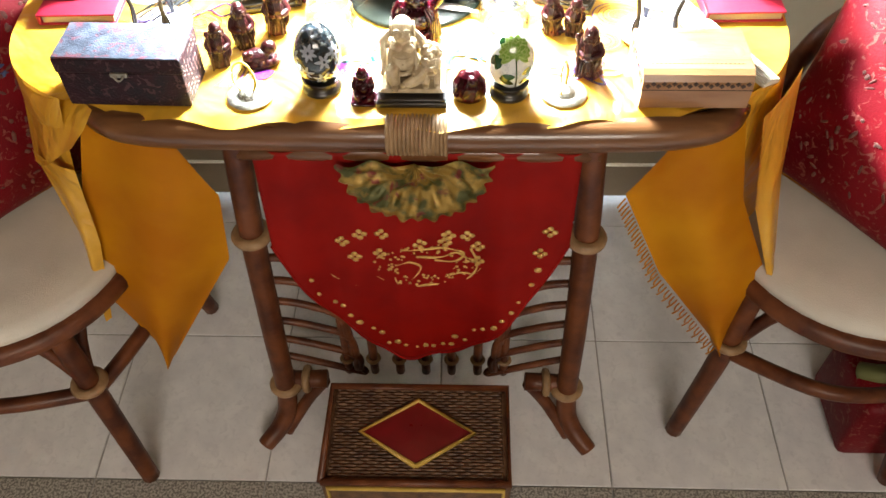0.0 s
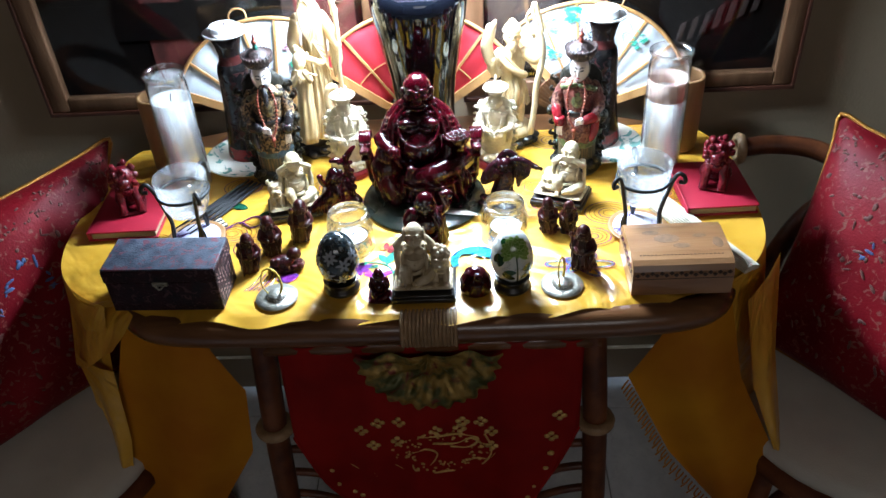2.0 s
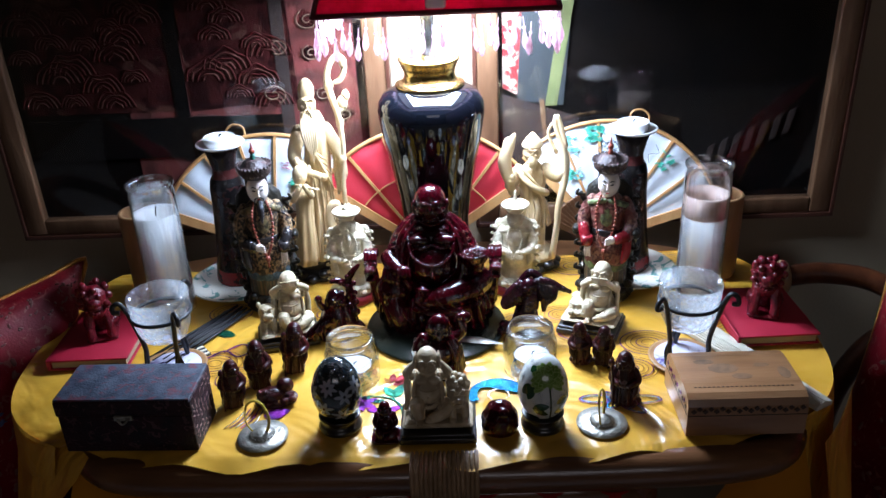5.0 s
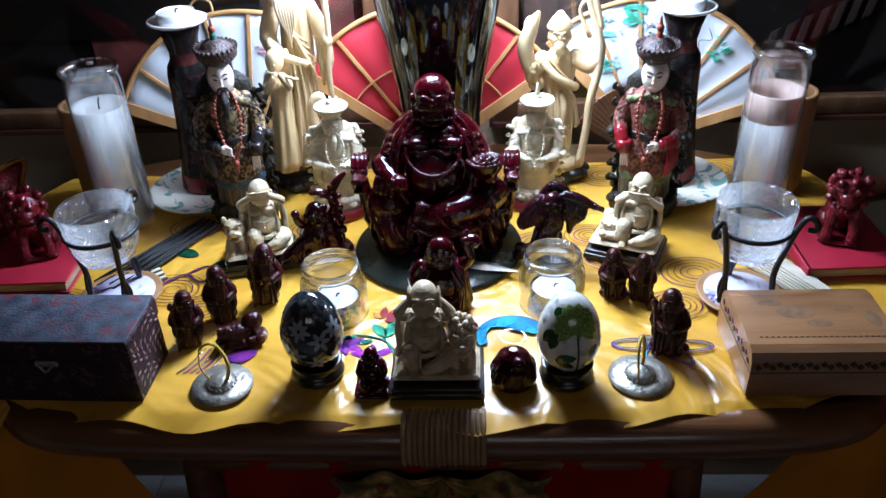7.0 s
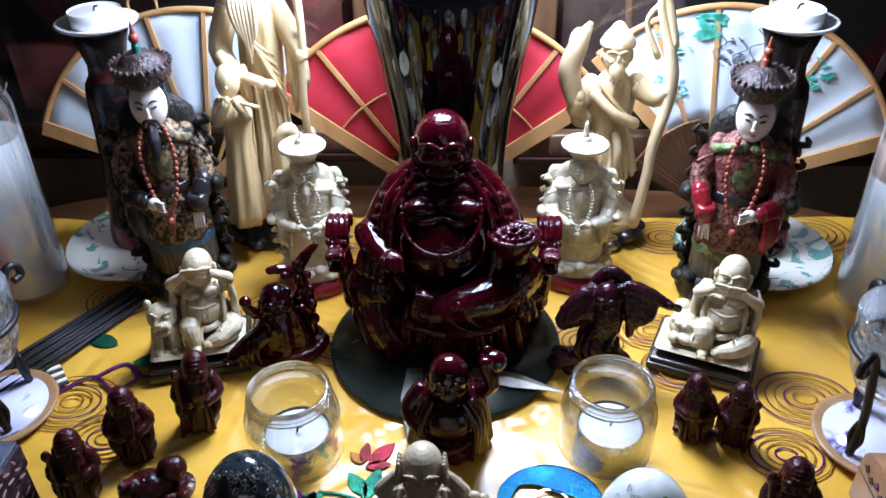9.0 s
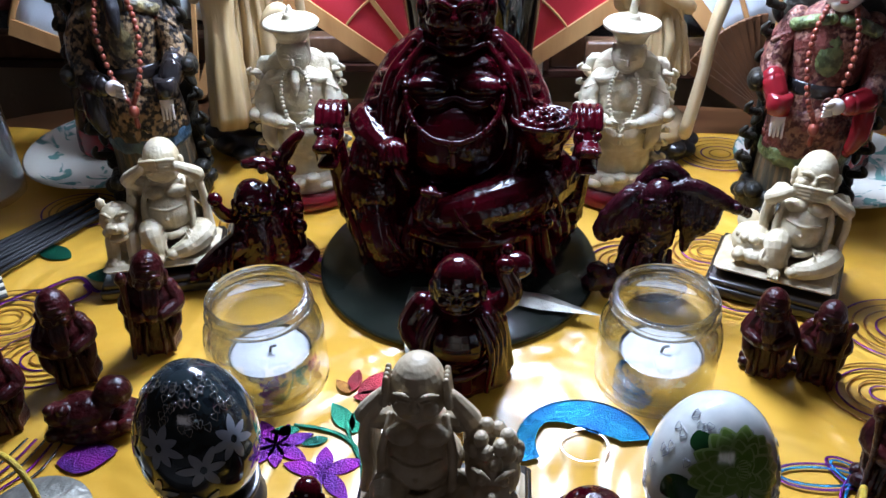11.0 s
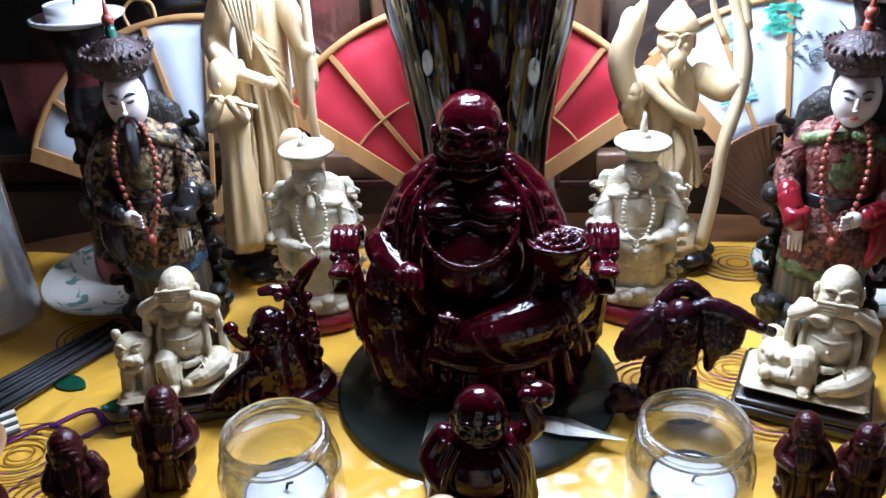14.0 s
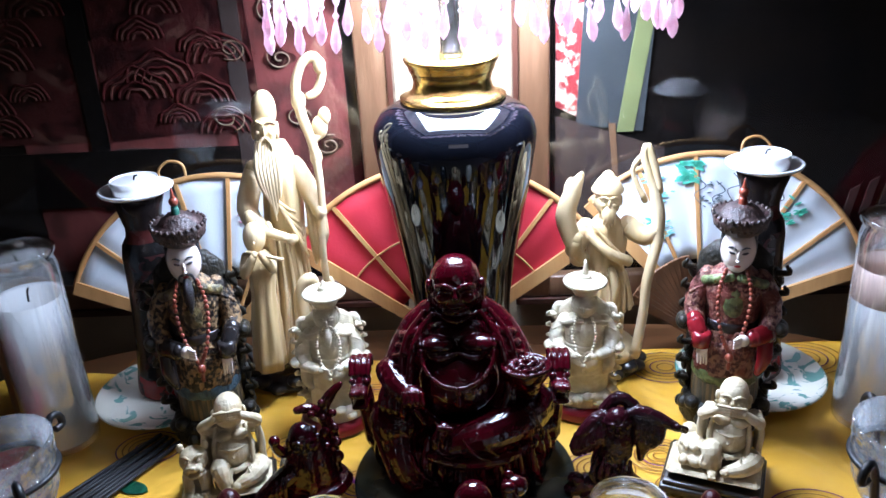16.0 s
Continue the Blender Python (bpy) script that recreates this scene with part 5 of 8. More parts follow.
def tealight(parent, x, y, z, r=0.019, h=0.014, cup=None):
    t = link("tealight_cup", *moved(lathe([(r * 0.95, 0), (r, 0.001), (r, h), (r * 0.97, h), (r * 0.96, h - 0.002), (r * 0.1, h - 0.002)], 28), pose(x, y, z)), cup or M_silver, parent)
    link("wax", *moved(lathe([(r * 0.95, h - 0.0018), (r * 0.9, h - 0.0012), (0.002, h - 0.0015)], 24), pose(x, y, z)), M_wax, t)
    link("wick", *tube([(x, y, z + h - 0.002), (x + 0.001, y, z + h + 0.002), (x + 0.004, y, z + h + 0.003)], 0.0008, 6, 3), M_wick, t)


def jar(x, y):
    j = thing("glass_jar", pose(x, y, TOP), "clear glass jar holding a white tealight on the cloth", "jar", group="tealight jars")
    g = link("glass", *lathe([(0.026, 0.0), (0.0305, 0.002), (0.0322, 0.007), (0.0322, 0.036), (0.0312, 0.0415), (0.0275, 0.0450), (0.0262, 0.0465), (0.0265, 0.0590), (0.0245, 0.0588), (0.0243, 0.047), (0.0285, 0.0405), (0.0300, 0.035), (0.0300, 0.009), (0.026, 0.005)], 48), M_glass_jar, j)
    for z, r, t in ((0.0590, 0.0258, 0.0017), (0.0525, 0.0272, 0.0016), (0.0025, 0.0296, 0.0022)):
        ring = [(r * math.cos(a), r * math.sin(a), z) for a in [q * math.pi / 12 for q in range(24)]]
        link("glass_bead", *tube(ring, t, 8, 2, True), M_glassrim, j).visible_shadow = False
    g.visible_shadow = False
    tealight(j, 0.002, -0.002, 0.0055, 0.0225, 0.018)


jar(-0.110, 0.922)
jar(0.102, 0.934)


def egg(x, y, body, label, kind):
    e = thing("enamel_egg", pose(x, y, TOP), label, "egg", group="enamel eggs on stands")
    link("stand", *lathe([(0.023, 0), (0.024, 0.003), (0.021, 0.006), (0.018, 0.009), (0.020, 0.013), (0.023, 0.016), (0.0225, 0.018), (0.018, 0.015)], 32), M_blackwood, e)
    zc, a, b = 0.0500, 0.0270, 0.0385

    def shell(th, ph, g=0.0):
        z = math.sin(ph)
        r = a * math.cos(ph) * (1 - 0.10 * z)
        return ((r + g) * math.cos(th), (r + g) * math.sin(th), zc + (b + g) * z)
    link("shell", *sheet(lambda u, v: shell(2 * math.pi * u, -math.pi / 2 + math.pi * v), 48, 30), body, e)

    def leaf(th, ph, ang, ln, wd, mat, name="enamel_petal", g=0.0005):
        def fn(u, v):
            t = u
            w = wd * (math.sin(math.pi * min(1, t * 0.96 + 0.02)) ** 0.7) * (v - 0.5) * 2
            dx, dy = ln * t * math.cos(ang) - w * math.sin(ang), ln * t * math.sin(ang) + w * math.cos(ang)
            c = Vector((math.cos(th) * math.cos(ph), math.sin(th) * math.cos(ph), math.sin(ph)))
            east = Vector((-math.sin(th), math.cos(th), 0))
            d = (c + east * (dx / a) + c.cross(east) * (dy / b)).normalized()
            k = 1 - 0.10 * d.z
            return ((a + g) * k * d.x, (a + g) * k * d.y, zc + (b + g) * d.z)
        link(name, *sheet(fn, 8, 4), mat, e)
    f = -math.pi / 2
    rnd = random.Random(2 if kind == "dark" else 9)
    if kind == "dark":
        for th, ph, n in ((f - 0.22, 0.42, 8), (f + 0.45, 0.12, 6), (f - 0.42, -0.25, 6), (f + 1.05, 0.3, 7), (f - 1.05, 0.15, 7), (f + 0.30, -0.50, 6)):
            for k in range(n):
                leaf(th, ph, 2 * math.pi * k / n + th, 0.0118 - 0.002 * (k % 2), 0.0021, M_petalgrey)
            leaf(th - 0.05, ph, 0.0, 0.0030, 0.0020, M_eggdark, g=0.0009)
    else:
        for ln, count, wd, a0, a1 in ((0.0250, 12, 0.0054, -0.9, 4.0), (0.0205, 11, 0.0048, -0.8, 3.9), (0.0155, 9, 0.0042, -0.9, 4.0), (0.0120, 8, 0.0036, 0.0, 6.0), (0.0070, 6, 0.0026, 0.3, 6.3)):
            for k in range(count):
                an = a0 + (a1 - a0) * (k + 0.5) / count + rnd.uniform(-0.08, 0.08)
                g = 0.0004 + 0.0013 * (0.026 - ln) / 0.02 + 0.00008 * (k % 3)
                leaf(f + 0.16, 0.62, an, ln, wd, M_leafpale, g=g)
                leaf(f + 0.16, 0.62, an, ln * 0.93, wd * 0.72, M_leafgreen, g=g + 0.00012)
        for k in range(5):
            leaf(f + 0.06, 0.60 + 0.03 * k, 0.2 * (k - 2), 0.0060, 0.0026, M_leafpale if k % 2 else M_leafgreen, g=0.0022)
        for th, ph, an, ln in ((f - 0.70, -0.05, 1.3, 0.020), (f - 1.00, 0.05, 1.0, 0.018), (f + 0.10, -0.55, 2.7, 0.020), (f + 0.40, -0.55, 0.5, 0.018), (f + 0.15, -0.20, 3.3, 0.018), (f + 0.45, -0.15, 0.2, 0.016), (f - 0.30, -0.75, 3.5, 0.014), (f - 0.5, 0.75, 2.2, 0.012)):
            leaf(th, ph, an, ln, 0.0052, M_leafdark)
        link("stem", *tube([shell(f + 0.16 + 0.02 * j, 0.55 - 0.32 * j, 0.0006) for j in range(5)], 0.0010, 5, 3), M_leafdark, e)
    for k in range(64):
        t, h = f + rnd.uniform(-1.5, 1.5), rnd.uniform(0.55, 1.25) if kind == "dark" else rnd.uniform(-0.3, 1.1)
        c = 1 / max(0.4, math.cos(h))
        link("wire_cloud", *tube([shell(t + (0.055 + 0.018 * math.sin(3 * q)) * c * math.cos(q), h + (0.050 + 0.016 * math.sin(3 * q)) * math.sin(q), 0.0003) for q in [j * math.pi / 4 for j in range(8)]], 0.00016, 4, 2, True), M_silver if kind == "dark" else M_petalgrey, e)


egg(-0.115, 0.836, M_eggdark, "black enamel egg with grey flowers on black stand", "dark")
egg(0.107, 0.830, M_eggwhite, "white enamel egg with green chrysanthemum on black stand", "light")


def incense_dish(x, y, turn):
    d = thing("incense_dish", pose(x, y, TOP, 0, 0, turn), "round pewter incense dish with a yellow cord loop", "dish", group="incense dishes")
    link("dish", *lathe([(0.025, 0), (0.0275, 0.0015), (0.0275, 0.0025), (0.018, 0.0035), (0.013, 0.004), (0.012, 0.007), (0.008, 0.009), (0.003, 0.011), (0.001, 0.011)], 40), M_pewter, d)
    for k in range(20):
        a = k * math.pi / 10
        link("rim_bead", *moved(lathe([(0.0004, -0.0012), (0.0013, 0), (0.0004, 0.0012)], 6), pose(0.0125 * math.cos(a), 0.0125 * math.sin(a), 0.0055)), M_pewter, d)
    link("cord_loop", *tube([(0.006, 0, 0.009), (0.010, 0, 0.025), (0.004, 0.002, 0.042), (-0.006, 0.003, 0.046), (-0.015, 0.002, 0.038), (-0.017, 0, 0.02), (-0.010, 0, 0.006)], [0.0018, 0.0017, 0.0016, 0.0015, 0.0011, 0.0009, 0.0009], 7, 6), M_yellowcord, d)


incense_dish(-0.198, 0.818, -8)
incense_dish(0.171, 0.826, 70)


def glass_holder(x, y, turn):
    h = thing("glass_votive_holder", pose(x, y, TOP, 0, 0, turn), "clear glass bowl in black iron tripod on lilac saucer", "candle holder", group="iron votive holders")
    link("saucer", *lathe([(0.030, 0.001), (0.040, 0.003), (0.042, 0.006), (0.039, 0.0065), (0.030, 0.004), (0.002, 0.0035)], 44), M_bamboo, h, "brown-rimmed saucer")
    link("saucer_picture", *lathe([(0.0345, 0.0049), (0.0345, 0.0062), (0.002, 0.0056)], 40), M_lilac, h)
    g = link("bowl", *lathe([(0.016, 0.050), (0.026, 0.053), (0.0315, 0.066), (0.0345, 0.085), (0.0362, 0.108), (0.0355, 0.110), (0.0335, 0.108), (0.0318, 0.087), (0.029, 0.070), (0.024, 0.058), (0.004, 0.056)], 44), M_glass_tex, h, "dimpled clear glass bowl")
    g.visible_shadow = False
    wtr = link("water", *lathe([(0.0235, 0.0585), (0.0285, 0.070), (0.0302, 0.080), (0.002, 0.080)], 36), M_water, h)
    wtr.visible_shadow = False
    link("ring", *tube([(0.0345 * math.cos(t), 0.0345 * math.sin(t), 0.084) for t in [k * math.pi / 6 for k in range(12)]], 0.0024, 7, 3, True), M_iron, h)
    for k in range(3):
        a = radians(-90 + 120 * k + 40)
        c, s = math.cos(a), math.sin(a)
        link("leg", *tube([(0.030 * c, 0.030 * s, 0.007), (0.027 * c, 0.027 * s, 0.035), (0.034 * c, 0.034 * s, 0.070), (0.040 * c, 0.040 * s, 0.092), (0.046 * c, 0.046 * s, 0.101), (0.053 * c, 0.053 * s, 0.098), (0.054 * c, 0.054 * s, 0.090), (0.047 * c, 0.047 * s, 0.089)], 0.0030, 7, 6), M_iron, h)
        link("leg_twist", *merge(*[tube([(0.030 * c + dx * s, 0.030 * s - dx * c, 0.012), (0.029 * c + 2.6 * dx * s, 0.029 * s - 2.6 * dx * c, 0.022), (0.028 * c + dx * s, 0.028 * s - dx * c, 0.034)], 0.0016, 6, 4) for dx in (-0.0016, 0.0016)]), M_iron, h)


glass_holder(-0.338, 0.952, 0)
glass_holder(0.288, 0.943, 25)

# brocade box and wooden box
bx = thing("brocade_box", pose(-0.334, 0.833, TOP, 0, 0, -1.5), "blue-grey brocade covered box with closed lid and clasp", "box")
# Body and lid edges take the shade-darkened brocade, the lid top the lighter one.
link("body", *box(-0.072, 0.072, -0.033, 0.033, 0.0, 0.046, 0.0015), M_boxshaded, bx, "dark floral brocade sides")
link("lid", *box(-0.0735, 0.0735, -0.0345, 0.0345, 0.0465, 0.066, 0.0025), M_boxshaded, bx)
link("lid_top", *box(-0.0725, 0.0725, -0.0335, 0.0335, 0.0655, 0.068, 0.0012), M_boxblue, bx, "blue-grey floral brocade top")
link("clasp", *merge(box(-0.010, 0.010, -0.0370, -0.0335, 0.043, 0.049, 0.001), tube([(-0.006, -0.038, 0.046), (0, -0.040, 0.041), (0.006, -0.038, 0.046)], 0.0012, 6, 4)), M_pewter, bx)
for k in range(46):
    y, z = -0.030 + 0.0137 * (k * 1.7 % 4.4), 0.004 + (k * 0.0173) % 0.058
    link("woven_flower", *moved(lathe([(1, -0.2), (0.7, 0.2)], 6), pose(0.0722 if z < 0.046 else 0.0737, y, z, 0, 90, 0) @ pose(0, 0, 0, 0, 0, 57 * k) @ Matrix.Diagonal((0.0034, 0.0012, 0.0008, 1))), M_pinkthread, bx, smooth=False)
wb = thing("wooden_box", pose(0.317, 0.850, TOP, 0, 0, 0), "pale wooden box with rounded lid and burnt picture", "box")
prof = [(-0.048, 0.0), (-0.048, 0.026), (-0.047, 0.036), (-0.043, 0.043), (-0.036, 0.0465), (-0.02, 0.048), (0.03, 0.048), (0.042, 0.045), (0.047, 0.038), (0.048, 0.026), (0.048, 0.0)]
n = len(prof)
link("box_body", [(x, y, z) for x in (-0.062, 0.062) for y, z in prof], [tuple(reversed(range(n))), tuple(range(n, 2 * n))] + [(i, (i + 1) % n, n + (i + 1) % n, n + i) for i in range(n)], M_boxwood, wb, smooth=False)
link("lid_joint", *box(-0.0624, 0.0624, -0.0484, 0.0484, 0.0250, 0.0258, 0), M_inlay, wb, smooth=False)
for k in range(20):
    x = -0.056 + k * 0.0059
    link("inlay_chip", *moved(box(-0.0022, 0.0022, -0.0005, 0.0005, -0.0022, 0.0022, 0), pose(x, -0.0482, 0.031 + 0.003 * (k % 2), 0, 45)), M_inlay, wb, smooth=False)
for k in range(12):
    y = -0.038 + k * 0.007
    link("inlay_chip", *moved(box(-0.0005, 0.0005, -0.0022, 0.0022, -0.0022, 0.0022, 0), pose(-0.0622, y, 0.031 + 0.003 * (k % 2), 45)), M_purple if k % 2 else M_inlay, wb, smooth=False)
for k in range(22):
    link("dash", *box(-0.052 + k * 0.0048, -0.0495 + k * 0.0048, -0.0285, -0.0275, 0.0474, 0.0478, 0), M_inlay, wb, smooth=False)
for cx, cy, a, b in ((-0.012, 0.005, 0.018, 0.010), (0.004, -0.010, 0.012, 0.006), (-0.03, 0.018, 0.012, 0.005), (0.03, 0.01, 0.01, 0.004), (0.05, -0.005, 0.007, 0.012)):
    link("burnt_drawing", *moved(lathe([(1, 0), (0.9, 0.5)], 9), pose(cx, cy, 0.0478, 0, 0, 20 * cx) @ Matrix.Diagonal((a, b, 0.0006, 1))), M_inlay2, wb, smooth=False)

# sticks and closed fan
inc = thing("incense_sticks", pose(-0.322, 1.035, TOP, 0, 0, 60), "bundle of black incense sticks lying on the cloth", "incense")
for k in range(8):
    link("stick", *tube([(-0.075 - 0.004 * (k % 3), (k - 4) * 0.0048 + 0.001 * (k % 2), 0.0022 + 0.003 * (k % 2)), (0.07 + 0.006 * (k % 2), (k - 4) * 0.0042, 0.0022 + 0.003 * ((k + 1) % 2))], 0.0018, 6, 2), M_incense, inc)
cf = thing("closed_fan", pose(0.368, 0.930, TOP, 0, 0, 119), "folded pale fan with thin ribs lying on cloth", "fan")
for k in range(11):
    link("rib", *moved(box(-0.10, 0.10, -0.0011, 0.0011, 0.0005, 0.010 - 0.0008 * abs(k - 5), 0.0004), pose(0, (k - 5) * 0.0030, 0, 0, 0, (k - 5) * 0.45)), M_palestick, cf, smooth=False)
il = thing("incense_bundle", pose(-0.36, 0.955, TOP, 0, 0, 38), "thin striped incense sticks lying beside saucer", "incense")
for k in range(6):
    link("stick", *tube([(-0.06, (k - 3) * 0.005, 0.002), (0.065, (k - 3) * 0.0045, 0.002)], 0.0016, 6, 2), M_palestick if k % 2 else M_incense, il)

# dark plate under the large figure
mi = thing("round_plate", pose(-0.013, 1.040, TOP), "round dark stone-glass plate with pointed leaf tips", "plate")
link("plate_disc", *lathe([(0.090, 0.0), (0.092, 0.001), (0.092, 0.003), (0.090, 0.0045), (0.002, 0.0045)], 64), M_darkplate, mi)
for a, r in ((-38, 0.088), (-112, 0.080)):
    m = pose(r * math.cos(radians(a)) * 0.72, r * math.sin(radians(a)) * 0.9, 0.0055, 0, 0, a + 22)
    link("pointed_leaf", [m @ Vector(p) for p in ((-0.03, -0.006, 0), (0.005, -0.008, 0.002), (0.042, 0, 0.001), (0.005, 0.008, 0.002), (-0.03, 0.006, 0), (0, 0, 0.004), (0, 0, -0.0008))], [(0, 1, 5), (1, 2, 5), (2, 3, 5), (3, 4, 5), (4, 0, 5), (1, 0, 6), (2, 1, 6), (3, 2, 6), (4, 3, 6), (0, 4, 6)], M_pewter, mi, smooth=False)


def candlestick(x, y, turn):
    c = thing("candlestick", pose(x, y, TOP, 0, 0, turn), "black porcelain candlestick with red foot and tealight saucer", "candlestick", group="black candlesticks")
    link("plate", *moved(lathe([(0.040, 0.0), (0.058, 0.004), (0.070, 0.011), (0.068, 0.0125), (0.057, 0.006), (0.002, 0.004)], 48), pose(0, -0.020, 0)), M_plate, c, "flowered porcelain plate")
    link("column", *moved(lathe([(0.034, 0), (0.036, 0.003), (0.0355, 0.012), (0.0335, 0.024), (0.0300, 0.050), (0.0270, 0.085), (0.0250, 0.120), (0.0245, 0.145), (0.0225, 0.157), (0.0175, 0.165), (0.0165, 0.174), (0.0200, 0.190), (0.0240, 0.203), (0.0180, 0.2085)], 40), pose(0, 0, 0.0045)), M_stick, c)
    link("saucer", *lathe([(0.012, 0.2085), (0.026, 0.2095), (0.033, 0.213), (0.034, 0.2155), (0.032, 0.216), (0.024, 0.2115), (0.002, 0.211)], 44), M_porcelain, c, "white porcelain drip saucer")
    tealight(c, 0, 0, 0.2113, 0.0215, 0.013, M_porcelain)


candlestick(-0.308, 1.192, 0)
candlestick(0.264, 1.192, 0)

# ---- statues: one plain mesh each ----
random.seed(21)


def features(s, x, y, z, r, smile=True, ears=True):
    """Brows, eyes, cheeks, nose, mouth and long ears on a head of radius r that faces -y."""
    s.ball(x, y - 0.98 * r, z - 0.08 * r, 0.16 * r, 0.20 * r, 0.18 * r, n=10)
    s.limb([(x, y - 0.92 * r, z + 0.22 * r), (x, y - 1.02 * r, z - 0.04 * r)], [0.07 * r, 0.11 * r], 7)
    for q in (-1, 1):
        s.limb([(x + q * 0.14 * r, y - 0.93 * r, z + 0.26 * r), (x + q * 0.42 * r, y - 0.90 * r, z + 0.40 * r), (x + q * 0.76 * r, y - 0.64 * r, z + 0.24 * r)], [0.07 * r, 0.11 * r, 0.05 * r], 7)
        s.limb([(x + q * 0.20 * r, y - 0.92 * r, z + 0.09 * r), (x + q * 0.42 * r, y - 0.88 * r, z + 0.14 * r), (x + q * 0.64 * r, y - 0.72 * r, z + 0.07 * r)], [0.03 * r, 0.06 * r, 0.03 * r], 6)
        s.ball(x + q * 0.48 * r, y - 0.76 * r, z - 0.20 * r, 0.30 * r, 0.24 * r, 0.24 * r, n=12)
        if ears:
            s.ball(x + q * 1.02 * r, y - 0.02 * r, z - 0.05 * r, 0.16 * r, 0.26 * r, 0.36 * r, n=10)
            s.ball(x + q * 0.99 * r, y - 0.08 * r, z - 0.46 * r, 0.14 * r, 0.18 * r, 0.24 * r, n=10)
    if smile:
        s.limb([(x - 0.42 * r, y - 0.80 * r, z - 0.40 * r), (x - 0.16 * r, y - 0.93 * r, z - 0.50 * r), (x + 0.16 * r, y - 0.93 * r, z - 0.50 * r), (x + 0.42 * r, y - 0.80 * r, z - 0.40 * r)], [0.04 * r, 0.06 * r, 0.06 * r, 0.04 * r], 7)
        s.limb([(x - 0.30 * r, y - 0.80 * r, z - 0.60 * r), (x, y - 0.88 * r, z - 0.70 * r), (x + 0.30 * r, y - 0.80 * r, z - 0.60 * r)], [0.04 * r, 0.08 * r, 0.04 * r], 7)


def seated_large():
    s = Sculpt()
    # carved rocky base, wider at the knees
    s.turned([(0.070, 0), (0.074, 0.005), (0.070, 0.018), (0.066, 0.030), (0.050, 0.040)], sx=1.02, sy=0.74)
    for k in range(30):
        a = math.pi * 2 * k / 30
        s.ball(0.073 * math.cos(a), 0.053 * math.sin(a), 0.006 + 0.012 * (k % 3), 0.0085, 0.008, 0.0075, n=10)
    for k in range(13):
        a = radians(196 + 12.3 * k)
        x, y = 0.072 * math.cos(a), 0.054 * math.sin(a) - 0.004
        s.limb([(x * 0.86, y * 0.92, 0.046), (x * 0.97, y * 1.04, 0.030), (x * 1.02, y * 1.08, 0.014 + 0.006 * (k % 2)), (x * 0.98, y * 1.02, 0.004)], [0.0030, 0.0050, 0.0046, 0.0030], 9)
    # narrow trunk behind, shoulders of the robe
    s.turned([(0.058, 0.03), (0.050, 0.06), (0.041, 0.09), (0.035, 0.112), (0.030, 0.128), (0.020, 0.140), (0.008, 0.146)], y=0.018, sx=1.0, sy=0.46)
    s.ball(0, -0.020, 0.084, 0.0325, 0.0310, 0.0280, n=30).ball(0, -0.008, 0.116, 0.031, 0.020, 0.018, n=24)
    for q in (-1, 1):
        s.ball(q * 0.0158, -0.0245, 0.1185, 0.0158, 0.0105, 0.0072, n=20)
        s.limb([(q * 0.001, -0.0320, 0.1135), (q * 0.015, -0.0345, 0.1105), (q * 0.029, -0.0240, 0.1165)], [0.0022, 0.0036, 0.0022], 9)
    s.ball(0, -0.0515, 0.080, 0.0016)
    s.limb([(-0.026, -0.036, 0.062), (-0.010, -0.050, 0.0580), (0.010, -0.050, 0.0580), (0.026, -0.036, 0.062)], [0.0040, 0.0046, 0.0046, 0.0040], 10)
    for q in (-1, 1):
        # robe over the shoulder in layered folds down to the elbow
        s.limb([(q * 0.021, 0.004, 0.136), (q * 0.035, 0.000, 0.123), (q * 0.045, -0.006, 0.105), (q * 0.052, -0.018, 0.090)], [0.0085, 0.0105, 0.0115, 0.0105], 16)
        for j in range(5):
            z = 0.126 - 0.0082 * j
            s.limb([(q * (0.024 + 0.0044 * j), -0.016 - 0.0034 * j, z + 0.006 - 0.003 * (j % 2)), (q * (0.035 + 0.0040 * j), -0.018 - 0.0030 * j, z - 0.001), (q * (0.043 + 0.0036 * j), -0.012 - 0.0020 * j, z - 0.006), (q * (0.047 + 0.0030 * j), 0.002, z - 0.007)],
                   [0.0014, 0.0042 - 0.0012 * (j % 2), 0.0040, 0.0014], 9)
        for j in range(4):
            s.limb([(q * (0.054 + 0.001 * j), -0.012 + 0.006 * j, 0.094), (q * (0.059 + 0.001 * j), -0.012 + 0.006 * j, 0.074), (q * (0.060 + 0.001 * j), -0.014 + 0.006 * j, 0.050)], [0.0030, 0.0050, 0.0036], 9)
        # robe edge from neck round the belly to the lap
        s.limb([(q * 0.019, -0.014, 0.140), (q * 0.033, -0.026, 0.122), (q * 0.0385, -0.036, 0.098), (q * 0.037, -0.044, 0.078), (q * 0.028, -0.050, 0.062)], [0.0024, 0.0032, 0.0034, 0.0034, 0.0024], 9)
        s.limb([(q * 0.026, -0.010, 0.140), (q * 0.040, -0.020, 0.122), (q * 0.0450, -0.030, 0.098), (q * 0.042, -0.042, 0.076)], [0.0020, 0.0030, 0.0030, 0.0022], 8)
        # dragon-head armrest: jaws, brow, mane
        s.ball(q * 0.081, -0.014, 0.080, 0.0085, 0.012, 0.0095)
        s.block(q * 0.081 - 0.0075, q * 0.081 + 0.0075, -0.038, -0.016, 0.0765, 0.0835, bevel=0.002)
        s.block(q * 0.081 - 0.0065, q * 0.081 + 0.0065, -0.035, -0.016, 0.0640, 0.0690, bevel=0.002)
